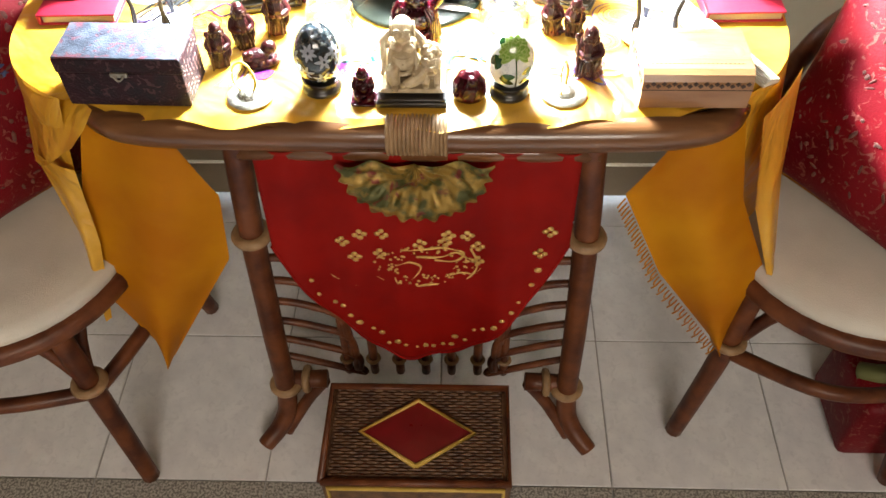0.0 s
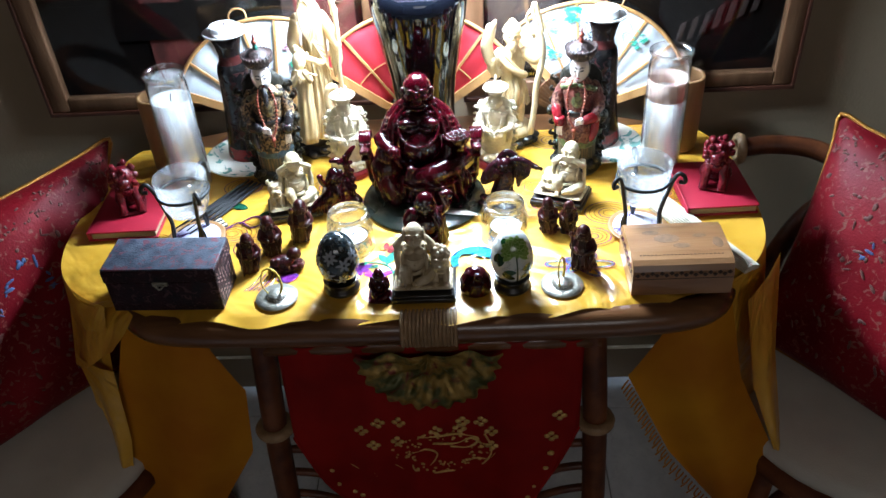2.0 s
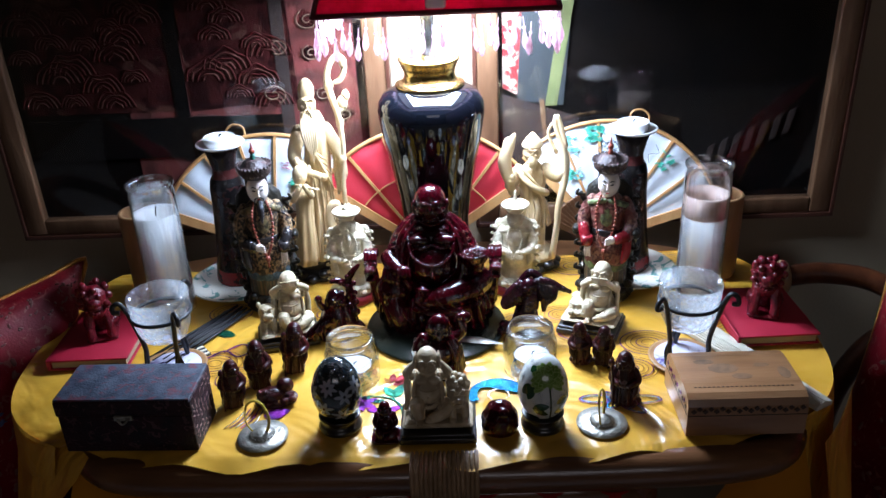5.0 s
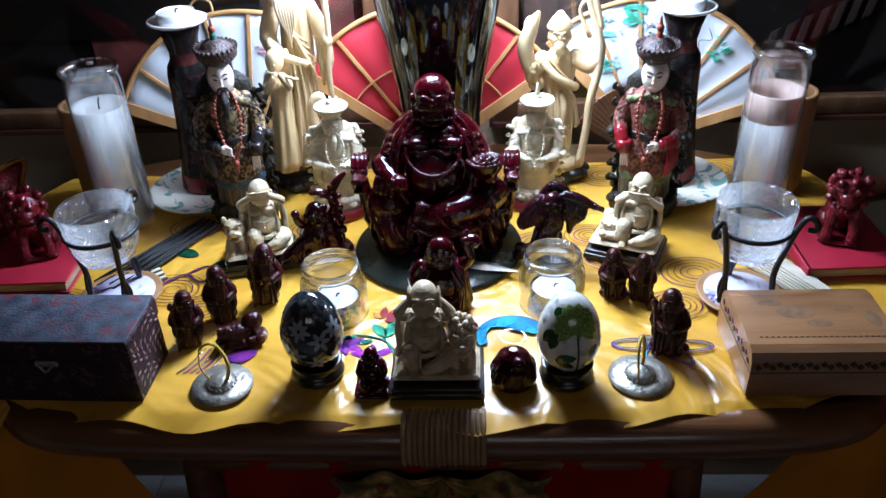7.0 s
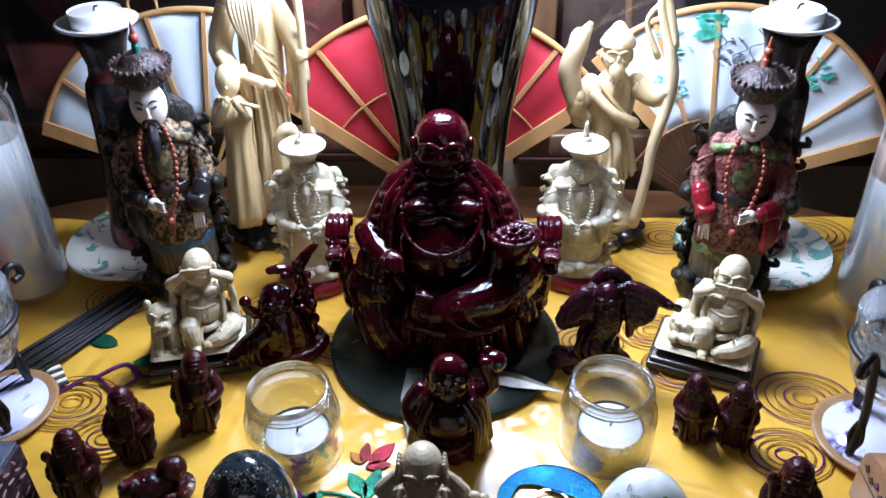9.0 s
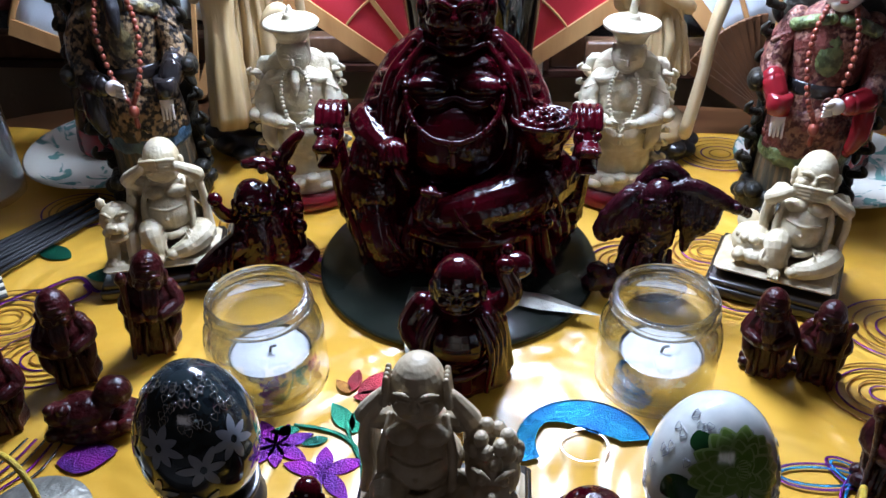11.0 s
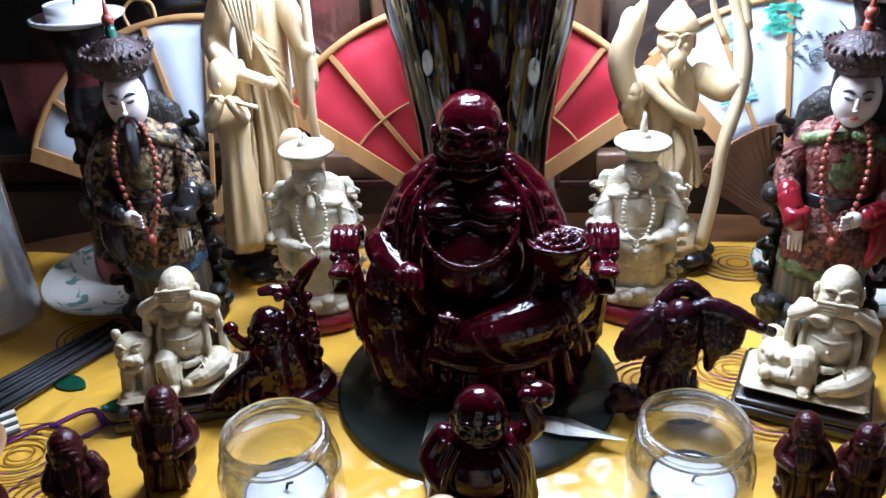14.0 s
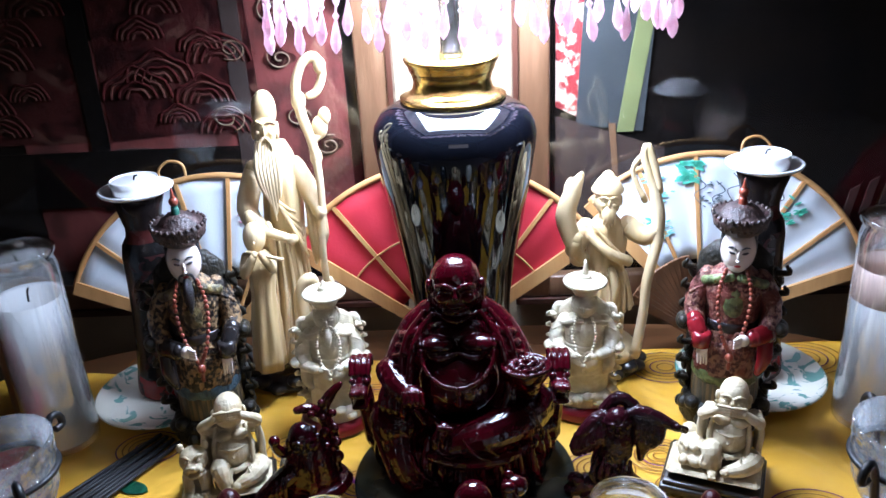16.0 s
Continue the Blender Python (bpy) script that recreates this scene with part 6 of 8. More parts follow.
        for d in (-1, 1):
            s.ball(q * 0.081 + d * 0.0060, -0.0240, 0.0860, 0.0028, n=8).ball(q * 0.081 + d * 0.0045, -0.0375, 0.0820, 0.0022, n=8)
            s.limb([(q * 0.081 + d * 0.0055, -0.034, 0.0770), (q * 0.081 + d * 0.0055, -0.0345, 0.0705)], [0.0012, 0.0006], 5)
        s.ball(q * 0.081, -0.008, 0.088, 0.0090, 0.0125, 0.0085, n=16)
        for j in range(4):
            d = (j - 1.5) * 0.0046
            s.limb([(q * 0.081 + d, -0.019, 0.0890), (q * 0.081 + d, -0.010, 0.0960), (q * 0.081 + d, 0.002, 0.0935), (q * 0.081 + d, 0.006, 0.0840)], [0.0022, 0.0026, 0.0026, 0.0018], 7)
        s.limb([(q * 0.081, -0.010, 0.070), (q * 0.078, -0.008, 0.045), (q * 0.074, -0.006, 0.02)], [0.0075, 0.0075, 0.010])
    # one knee raised, the other leg folded across with its foot up
    s.ball(-0.050, -0.030, 0.052, 0.0245, 0.0245, 0.0235, n=26)
    s.limb([(-0.050, -0.040, 0.046), (-0.046, -0.052, 0.026), (-0.040, -0.056, 0.010)], [0.016, 0.013, 0.011], 14)
    for j in range(5):
        s.limb([(-0.070 + 0.007 * j, -0.044 - 0.003 * j, 0.052 - 0.003 * j), (-0.062 + 0.007 * j, -0.056 - 0.002 * j, 0.034 - 0.002 * j), (-0.056 + 0.008 * j, -0.060, 0.012)], [0.0012, 0.0024, 0.0014], 8)
    s.limb([(0.060, -0.016, 0.054), (0.044, -0.044, 0.0565), (0.014, -0.060, 0.0545), (-0.010, -0.062, 0.050)], [0.0185, 0.0175, 0.0140, 0.0085], 18)
    s.limb([(-0.008, -0.064, 0.047), (-0.017, -0.066, 0.054), (-0.012, -0.066, 0.068)], [0.0070, 0.0066, 0.0052], 12)
    for j in range(5):
        s.ball(-0.0165 + 0.0026 * j, -0.0695, 0.0715 - 0.0006 * j, 0.0017, 0.0026, 0.0022, n=8)
    for j in range(6):
        s.limb([(0.002 + 0.011 * j, -0.0740 + 0.0046 * j, 0.063 + 0.0015 * j), (0.010 + 0.011 * j, -0.0760 + 0.0052 * j, 0.050), (0.024 + 0.008 * j, -0.070 + 0.0052 * j, 0.038)], [0.0008, 0.0017, 0.0008], 7)
    s.limb([(-0.024, -0.058, 0.036), (0.004, -0.068, 0.036), (0.034, -0.062, 0.036), (0.058, -0.042, 0.034)], [0.0045, 0.0060, 0.0060, 0.0045], 10)
    for j in range(10):
        c = (j - 4.5) ** 2
        s.limb([(-0.034 + 0.010 * j, -0.066 + 0.0006 * c, 0.036), (-0.036 + 0.0105 * j, -0.064 + 0.0005 * c, 0.018), (-0.040 + 0.0115 * j, -0.061 + 0.0005 * c, 0.003)], [0.0022, 0.0034, 0.0022], 8)
    # a hand closed round beads and a cloth; the other lifts a bowl of ingots
    s.limb([(-0.056, -0.018, 0.091), (-0.048, -0.034, 0.086), (-0.040, -0.043, 0.084)], [0.0120, 0.0110, 0.0085], 14)
    s.ball(-0.036, -0.046, 0.085, 0.0100, 0.0085, 0.0085)
    for j in range(4):
        s.limb([(-0.043 + 0.0046 * j, -0.0520, 0.091), (-0.042 + 0.0046 * j, -0.0560, 0.084), (-0.041 + 0.0042 * j, -0.0520, 0.077)], [0.0020, 0.0022, 0.0018], 7)
    for j in range(4):
        s.limb([(-0.060 + 0.006 * j, -0.034 - 0.004 * j, 0.084), (-0.062 + 0.006 * j, -0.040 - 0.004 * j, 0.074), (-0.058 + 0.005 * j, -0.040 - 0.003 * j, 0.066)], [0.0030, 0.0036, 0.0018], 8)
    s.limb([(0.056, -0.018, 0.091), (0.055, -0.030, 0.082), (0.053, -0.036, 0.086)], [0.0120, 0.0110, 0.0090], 14)
    s.turned([(0.006, 0.083), (0.012, 0.086), (0.0170, 0.094), (0.0205, 0.1030), (0.0198, 0.1050), (0.0165, 0.1030), (0.004, 0.100)], x=0.053, y=-0.036, sy=0.86)
    for j in range(11):
        a = j * 0.571
        s.ball(0.053 + 0.0115 * math.cos(a), -0.036 + 0.0100 * math.sin(a), 0.1035, 0.0034, 0.0034, 0.0028, n=8)
    for j in range(5):
        s.ball(0.053 + 0.005 * math.cos(j * 1.26), -0.036 + 0.0045 * math.sin(j * 1.26), 0.1050, 0.0032, 0.0032, 0.0028, n=8)
    # head with double chin
    s.ball(0, 0.000, 0.1480, 0.0215, 0.0190, 0.0110, n=24).ball(0, -0.001, 0.1630, 0.0200, 0.0205, 0.0210, n=28).ball(0, -0.004, 0.1540, 0.0205, 0.0185, 0.0130, n=24)
    s.ball(0, -0.0150, 0.1425, 0.0115, 0.0070, 0.0046)
    features(s, 0, -0.0035, 0.1595, 0.0205)
    s.limb([(-0.016, -0.014, 0.1400), (0, -0.0235, 0.1375), (0.016, -0.014, 0.1400)], [0.0020, 0.0030, 0.0020], 9)
    s.beads([(-0.0255, -0.008, 0.138), (-0.0290, -0.0280, 0.124), (-0.0265, -0.0400, 0.108), (-0.0150, -0.0510, 0.0985), (0, -0.0545, 0.0955), (0.0150, -0.0510, 0.0985), (0.0265, -0.0400, 0.108), (0.0290, -0.0280, 0.124), (0.0255, -0.008, 0.138)], 0.0021, 46)
    s.ball(0, -0.0545, 0.0915, 0.0028).limb([(0, -0.0545, 0.090), (0, -0.0550, 0.081)], [0.0014, 0.0028], 8)
    return s.done("seated_statue", M_lacquer, pose(-0.014, 1.072, TOP + 0.005), "large glossy dark red seated statue with round belly", "statue", 0.00095, 1, carve=("CLOUDS", 0.006, 0.0009))


seated_large()


def small_seated(h, mat, m, label, arms="down", plinth=True, beast=None):
    """A stout seated figure of that height; arms: how they are held; beast: lion, tiger or tortoise beside it."""
    k = h / 0.075
    s = Sculpt()

    def P(x, y, z):
        return (0.86 * x * k, y * k, z * k)

    def B(x, y, z, rx, ry=None, rz=None, n=14):
        s.ball(0.86 * x * k, y * k, z * k, 0.90 * rx * k, (ry or rx) * k, (rz or rx) * k, n=n)

    def L(points, radii, n=8):
        s.limb([P(*p) for p in points], [r * k for r in radii], n)
    B(0, 0.006, 0.018, 0.020, 0.015, 0.016, 20)
    B(0, -0.003, 0.0270, 0.0165, 0.0155, 0.0145, 24)
    B(0, 0.004, 0.0400, 0.0165, 0.0110, 0.0095, 20)
    for q in (-1, 1):
        B(q * 0.0072, -0.0068, 0.0405, 0.0078, 0.0058, 0.0042)
    B(0, -0.0188, 0.0265, 0.0011)
    L([(-0.012, -0.0135, 0.0335), (0, -0.0180, 0.0325), (0.012, -0.0135, 0.0335)], [0.0006, 0.0008, 0.0006], 6)
    # head
    B(0, 0.001, 0.0605, 0.0125, 0.0125, 0.0135, 22)
    B(0, -0.002, 0.0545, 0.0122, 0.0110, 0.0085, 18)
    features(s, 0, -0.001 * k, 0.0590 * k, 0.0118 * k)
    # girdle and the edges of the open robe
    L([(-0.018, -0.008, 0.0180), (0, -0.0185, 0.0150), (0.018, -0.008, 0.0180)], [0.0020, 0.0026, 0.0020])
    L([(-0.004, -0.019, 0.0155), (-0.006, -0.022, 0.011), (-0.003, -0.024, 0.006)], [0.0018, 0.0024, 0.0010])
    for q in (-1, 1):
        L([(q * 0.013, -0.002, 0.046), (q * 0.0170, -0.010, 0.033), (q * 0.0165, -0.014, 0.019)], [0.0016, 0.0020, 0.0020])
    # one foot planted, the other leg folded
    L([(-0.010, -0.004, 0.0140), (-0.0135, -0.0180, 0.0195), (-0.0120, -0.0225, 0.0120), (-0.0105, -0.0235, 0.0045)], [0.0085, 0.0078, 0.0060, 0.0046], 12)
    B(-0.0100, -0.0275, 0.0040, 0.0044, 0.0066, 0.0030)
    L([(0.010, -0.004, 0.0125), (0.0225, -0.0130, 0.0130), (0.0130, -0.0220, 0.0090), (0.0030, -0.0240, 0.0065)], [0.0085, 0.0082, 0.0066, 0.0044], 12)
    B(0.0005, -0.0260, 0.0060, 0.0046, 0.0042, 0.0034)
    for j in range(4):
        B(-0.0130 + 0.0020 * j, -0.0335, 0.0032, 0.0011, 0.0016, 0.0013, 7)
        L([(0.011 + 0.003 * j, -0.0215 + 0.0022 * j, 0.0195 - 0.0004 * j), (0.015 + 0.003 * j, -0.0255 + 0.0030 * j, 0.0120), (0.020 + 0.002 * j, -0.0230 + 0.0036 * j, 0.0050)], [0.0005, 0.0010, 0.0006], 6)
        L([(-0.019 + 0.003 * j, -0.0215 - 0.0006 * j, 0.0215), (-0.020 + 0.003 * j, -0.0255 - 0.0006 * j, 0.0130), (-0.019 + 0.003 * j, -0.0255, 0.0065)], [0.0005, 0.0009, 0.0005], 6)
    for q in (-1, 1):
        B(q * 0.0185, 0.003, 0.0425, 0.0062, 0.0070, 0.0066)
        if arms == "ears":
            L([(q * 0.0180, 0.002, 0.0435), (q * 0.0245, -0.004, 0.0475), (q * 0.0160, -0.004, 0.058)], [0.0056, 0.0050, 0.0032], 10)
            for j in range(4):
                L([(q * 0.0150, -0.0075 + 0.0028 * j, 0.0560), (q * 0.0138, -0.0070 + 0.0028 * j, 0.0680)], [0.0017, 0.0013], 7)
        elif arms in ("eyes", "mouth"):
            hz = 0.0610 if arms == "eyes" else 0.0525
            L([(q * 0.0180, 0.002, 0.0435), (q * 0.0245, -0.007, hz - 0.010), (q * 0.0120, -0.0135, hz - 0.001)], [0.0054, 0.0046, 0.0032], 10)
            for j in range(4):
                L([(q * 0.0115, -0.0140, hz + 0.0032 - 0.0022 * j), (q * 0.0010, -0.0162, hz + 0.0040 - 0.0022 * j)], [0.0014, 0.0011], 7)
        else:
            L([(q * 0.018, 0.002, 0.042), (q * 0.0235, -0.004, 0.030), (q * 0.016, -0.015, 0.024)], [0.0056, 0.0052, 0.0040], 10)
        if arms != "down":
            # sleeves that hang from the raised elbows
            for j in range(5):
                y0 = -0.006 + 0.0030 * j
                L([(q * (0.0245 - 0.0006 * j), y0, 0.0455), (q * (0.0265 - 0.0008 * j), y0 + 0.001, 0.0320), (q * (0.0255 - 0.0004 * j), y0 + 0.002, 0.0180), (q * (0.0280 - 0.0006 * j), y0 + 0.002, 0.0070)], [0.0024, 0.0026, 0.0028, 0.0020], 8)
    if beast in ("lion", "tiger"):
        q = 1 if beast == "lion" else -1
        x = q * 0.036
        B(x, 0.002, 0.012, 0.0120, 0.016, 0.0125, 16)
        B(x, -0.012, 0.0280, 0.0125, 0.0115, 0.0110, 18)
        B(x, -0.0215, 0.0265, 0.0080, 0.0065, 0.0042)
        B(x, -0.0205, 0.0185, 0.0068, 0.0055, 0.0026)
        B(x, -0.0275, 0.0285, 0.0026, 0.0018, 0.0016, 8)
        for d in (-1, 1):
            B(x + d * 0.0110, -0.008, 0.0370, 0.0036, 0.0026, 0.0042, 10)
            B(x + d * 0.0052, -0.0220, 0.0320, 0.0024, 0.0020, 0.0020, 8)
            L([(x + d * 0.0016, -0.0235, 0.0335), (x + d * 0.0055, -0.0225, 0.0360), (x + d * 0.0095, -0.0185, 0.0345)], [0.0008, 0.0015, 0.0008], 6)
            B(x + d * 0.0062, -0.0240, 0.0245, 0.0030, 0.0028, 0.0030, 8)
            L([(x + d * 0.0050, -0.0245, 0.0238), (x + d * 0.0050, -0.0248, 0.0205)], [0.0009, 0.0004], 5)
            L([(x + d * 0.0070, -0.014, 0.0150), (x + d * 0.0075, -0.019, 0.0030)], [0.0048, 0.0040], 9)
            B(x + d * 0.0078, -0.0225, 0.0026, 0.0042, 0.0052, 0.0026, 9)
        if beast == "lion":
            for j in range(15):
                a = j * 2.4
                B(x + 0.0105 * math.cos(a) * (1 - 0.03 * j), -0.010 + 0.0080 * math.sin(a) * (1 - 0.03 * j), 0.0350 + 0.0008 * j, 0.0036, n=9)
    if beast == "tortoise":
        for x, y, z, a, b, c in ((-0.030, -0.006, 0.012, 0.014, 0.016, 0.011), (-0.026, -0.018, 0.008, 0.010, 0.009, 0.006), (-0.036, 0.004, 0.020, 0.008, 0.008, 0.007), (-0.016, -0.020, 0.009, 0.008, 0.008, 0.006)):
            B(x, y, z, a, b, c)
        for j in range(9):
            a = j * 0.7
            B(-0.030 + 0.009 * math.cos(a), -0.009 + 0.010 * math.sin(a), 0.018, 0.0040, 0.0040, 0.0030, 8)
        B(-0.036, -0.022, 0.008, 0.0050, 0.0060, 0.0042)
    west = 0.044 if beast in ("tiger", "tortoise") else 0.027
    east = 0.045 if beast == "lion" else 0.027
    s.block(-west * k, east * k, -0.030 * k, 0.019 * k, -0.003 * k, 0.002 * k)
    if not plinth:
        return s.painted("seated_statuette", [mat], m, label, "statuette")
    st = s.done("seated_statuette", mat, m @ pose(0, 0, 0.0145, -7), label, "statuette", 0.00062, 0)
    x0, x1 = -(west + 0.003) * k, (east + 0.003) * k
    pl = link("statuette_plinth", *merge(box(x0, x1, -0.036 * k, 0.025 * k, 0, 0.007, 0.0015), box(x0 + 0.002, x1 - 0.002, -0.034 * k, 0.023 * k, 0.0065, 0.011, 0.0015)), M_blackwood)
    pl.matrix_basis = m
    tagged(pl, "stepped black plinth under a cream statuette", "plinth", group="black plinths")
    return st


small_seated(0.079, M_stone, pose(-0.016, 0.836, TOP, 0, 0, 0), "cream stone seated statuette with beast, covering its ears", "ears", beast="lion")
small_seated(0.076, M_cream, pose(-0.200, 1.030, TOP, 0, 0, 14), "cream seated statuette beside a tiger, covering its eyes", "eyes", beast="tiger")
small_seated(0.076, M_cream, pose(0.200, 1.030, TOP, 0, 0, -22), "cream seated statuette on tortoise, covering its mouth", "mouth", beast="tortoise")
small_seated(0.042, M_lacquer, pose(-0.063, 0.818, TOP + 0.001), "small glossy red seated figure on lotus base", plinth=False)


def mound(x, y):
    s = Sculpt()
    s.turned([(0.019, 0), (0.0205, 0.006), (0.019, 0.02), (0.013, 0.032), (0.004, 0.037)], sx=1.0, sy=0.85)
    for k in range(9):
        a = k * 0.7
        s.limb([(0.0195 * math.cos(a), 0.0165 * math.sin(a), 0.004), (0.0180 * math.cos(a + 0.3), 0.0153 * math.sin(a + 0.3), 0.020), (0.0090 * math.cos(a + 0.5), 0.0076 * math.sin(a + 0.5), 0.034)], [0.0014, 0.0020, 0.0010], 7)
    s.ball(0.004, -0.012, 0.03, 0.006)
    s.done("rounded_figurine", M_lacquer, pose(x, y, TOP), "small rounded glossy red carved figurine", "figurine", 0.0009, 1)


mound(0.060, 0.822)

# standing laughing figure with a sack over its shoulder
s = Sculpt()
s.draped([(0.027, 0), (0.029, 0.005), (0.027, 0.020), (0.025, 0.038), (0.020, 0.050), (0.010, 0.057)], 8, 0.07, 24, sy=0.80)
s.ball(0, -0.011, 0.034, 0.0185, 0.0150, 0.0170, n=22).ball(0, -0.004, 0.066, 0.0135, 0.0135, 0.0155, n=22).ball(0, -0.006, 0.059, 0.0132, 0.0120, 0.0090, n=18)
features(s, 0, -0.005, 0.064, 0.0132)
s.limb([(0.020, 0, 0.048), (0.028, -0.004, 0.060), (0.024, -0.005, 0.074)], [0.0065, 0.0058, 0.0045]).ball(0.024, -0.006, 0.079, 0.0050, 0.0042, 0.0040).ball(0.029, 0.004, 0.072, 0.0095, 0.0080, 0.0075).ball(0.025, 0.001, 0.084, 0.0032)
s.limb([(-0.020, 0, 0.048), (-0.027, -0.006, 0.036), (-0.017, -0.020, 0.027)], [0.0065, 0.0062, 0.0045])
for q in (-1, 1):
    for j in range(4):
        s.limb([(q * (0.010 + 0.003 * j), -0.016 + 0.003 * j, 0.052 - 0.001 * j), (q * (0.018 + 0.002 * j), -0.021 + 0.005 * j, 0.034), (q * (0.016 + 0.003 * j), -0.022 + 0.005 * j, 0.006)], [0.0012, 0.0022, 0.0016], 7)
s.limb([(-0.018, -0.018, 0.022), (0, -0.0265, 0.0185), (0.018, -0.018, 0.022)], [0.0018, 0.0026, 0.0018], 8)
s.done("laughing_figurine", M_lacquer, pose(-0.005, 0.935, TOP), "glossy dark red standing figurine with raised arm", "figurine", 0.0008, 1)

# leaning figure under a fruit branch, and the cloaked figure
s = Sculpt()
s.turned([(0.028, 0), (0.030, 0.004), (0.027, 0.009), (0.016, 0.012)], sx=1.1, sy=0.85)
s.draped([(0.023, 0.006), (0.024, 0.016), (0.021, 0.032), (0.016, 0.044), (0.009, 0.051)], 7, 0.08, 40, sy=0.86)
s.ball(-0.003, -0.008, 0.056, 0.0110, 0.0115, 0.0130, n=20)
features(s, -0.003, -0.009, 0.0550, 0.0112)
s.limb([(-0.014, -0.008, 0.026), (-0.028, -0.013, 0.020), (-0.040, -0.014, 0.012)], [0.0095, 0.0080, 0.0060], 12)
for j in range(4):
    s.ball(-0.0455, -0.019 + 0.0036 * j, 0.010 + 0.0012 * (j % 2), 0.0030, 0.0022, 0.0026, n=8)
    s.limb([(-0.018 - 0.004 * j, -0.020 + 0.001 * j, 0.034 - 0.003 * j), (-0.022 - 0.004 * j, -0.023 + 0.001 * j, 0.020 - 0.002 * j), (-0.020 - 0.005 * j, -0.021, 0.008)], [0.0010, 0.0018, 0.0012], 7)
s.limb([(-0.013, -0.002, 0.042), (-0.020, -0.010, 0.048), (-0.024, -0.014, 0.058)], [0.0050, 0.0045, 0.0035]).ball(-0.024, -0.015, 0.063, 0.0045)
s.limb([(0.016, 0.008, 0.006), (0.021, 0.007, 0.040), (0.016, 0.004, 0.066), (0.022, 0.002, 0.082), (0.031, 0.0, 0.092)], [0.0065, 0.0058, 0.0052, 0.0045, 0.0022], 10)
s.limb([(0.018, 0.004, 0.062), (0.006, 0.002, 0.074), (-0.004, 0.000, 0.076)], [0.0045, 0.0045, 0.0030], 9)
for j in range(13):
    s.ball(0.014 + 0.0095 * math.sin(j * 2.1), -0.004 - 0.003 * (j % 3), 0.026 + 0.0046 * j, 0.0052 - 0.00018 * j, n=10)
s.done("leaning_figurine", M_lacquer, pose(-0.140, 1.030, TOP, 0, 0, 18) @ Matrix.Diagonal((1.05, 1.05, 1.02, 1)), "glossy dark red leaning figurine with fruit branch", "figurine", 0.0008, 1, carve=("CLOUDS", 0.004, 0.0008))
s = Sculpt()
s.turned([(0.020, 0), (0.022, 0.004), (0.018, 0.010), (0.010, 0.014)], x=0.002, sx=1.1, sy=0.8)
s.limb([(0.002, 0.002, 0.010), (-0.006, 0.000, 0.026), (0.000, -0.002, 0.042), (0.002, -0.002, 0.058)], [0.0150, 0.0140, 0.0130, 0.0120], 16)
s.ball(0.000, -0.006, 0.071, 0.0095, 0.0098, 0.0112, n=20)
features(s, 0.000, -0.007, 0.070, 0.0096)
# cloak thrown over both outstretched arms, with hanging folds
s.limb([(0.004, 0.002, 0.064), (-0.012, 0.000, 0.068), (-0.024, -0.004, 0.058), (-0.033, -0.006, 0.044)], [0.0070, 0.0072, 0.0060, 0.0036], 12)
s.limb([(0.000, 0.004, 0.068), (0.016, 0.000, 0.076), (0.032, -0.003, 0.073), (0.045, -0.005, 0.068)], [0.0070, 0.0062, 0.0052, 0.0036], 12)
s.limb([(-0.010, 0.006, 0.072), (0.000, 0.006, 0.084), (0.012, 0.004, 0.080)], [0.0050, 0.0055, 0.0045], 10)
for k in range(6):
    s.limb([(-0.008 - 0.0044 * k, -0.006, 0.066 - 0.0022 * k), (-0.011 - 0.0042 * k, -0.009, 0.058 - 0.003 * k), (-0.010 - 0.0036 * k, -0.007, 0.048 - 0.002 * k)], [0.0032, 0.0036, 0.0024], 8)
    s.limb([(0.014 + 0.0040 * k, -0.004, 0.072), (0.018 + 0.0026 * k, -0.006, 0.054 + 0.002 * (k % 2)), (0.019 + 0.0008 * k, -0.003, 0.036 + 0.003 * k)], [0.0034, 0.0042, 0.0030], 9)
    s.limb([(-0.014 + 0.005 * k, -0.012, 0.040 - 0.002 * (k % 2)), (-0.018 + 0.006 * k, -0.016, 0.026), (-0.012 + 0.006 * k, -0.014, 0.012)], [0.0016, 0.0028, 0.0016], 7)
for k in range(4):
    s.ball(0.045 + 0.002 * k, -0.008 + 0.002 * k, 0.070 - 0.002 * k, 0.0028, 0.0024, 0.0034, n=8)
s.limb([(-0.008, -0.006, 0.010), (-0.022, -0.010, 0.012), (-0.034, -0.014, 0.008)], [0.0085, 0.0090, 0.0060], 12)
s.ball(-0.030, -0.012, 0.017, 0.0070, 0.0060, 0.0060).ball(-0.020, -0.016, 0.006, 0.0080, 0.0060, 0.0060)
s.done("cloaked_figurine", M_resin_dark, pose(0.108, 1.018, TOP, 0, 0, -10), "near-black carved figurine with cloak over outstretched arms", "figurine", 0.0008, 1, carve=("CLOUDS", 0.004, 0.0012))


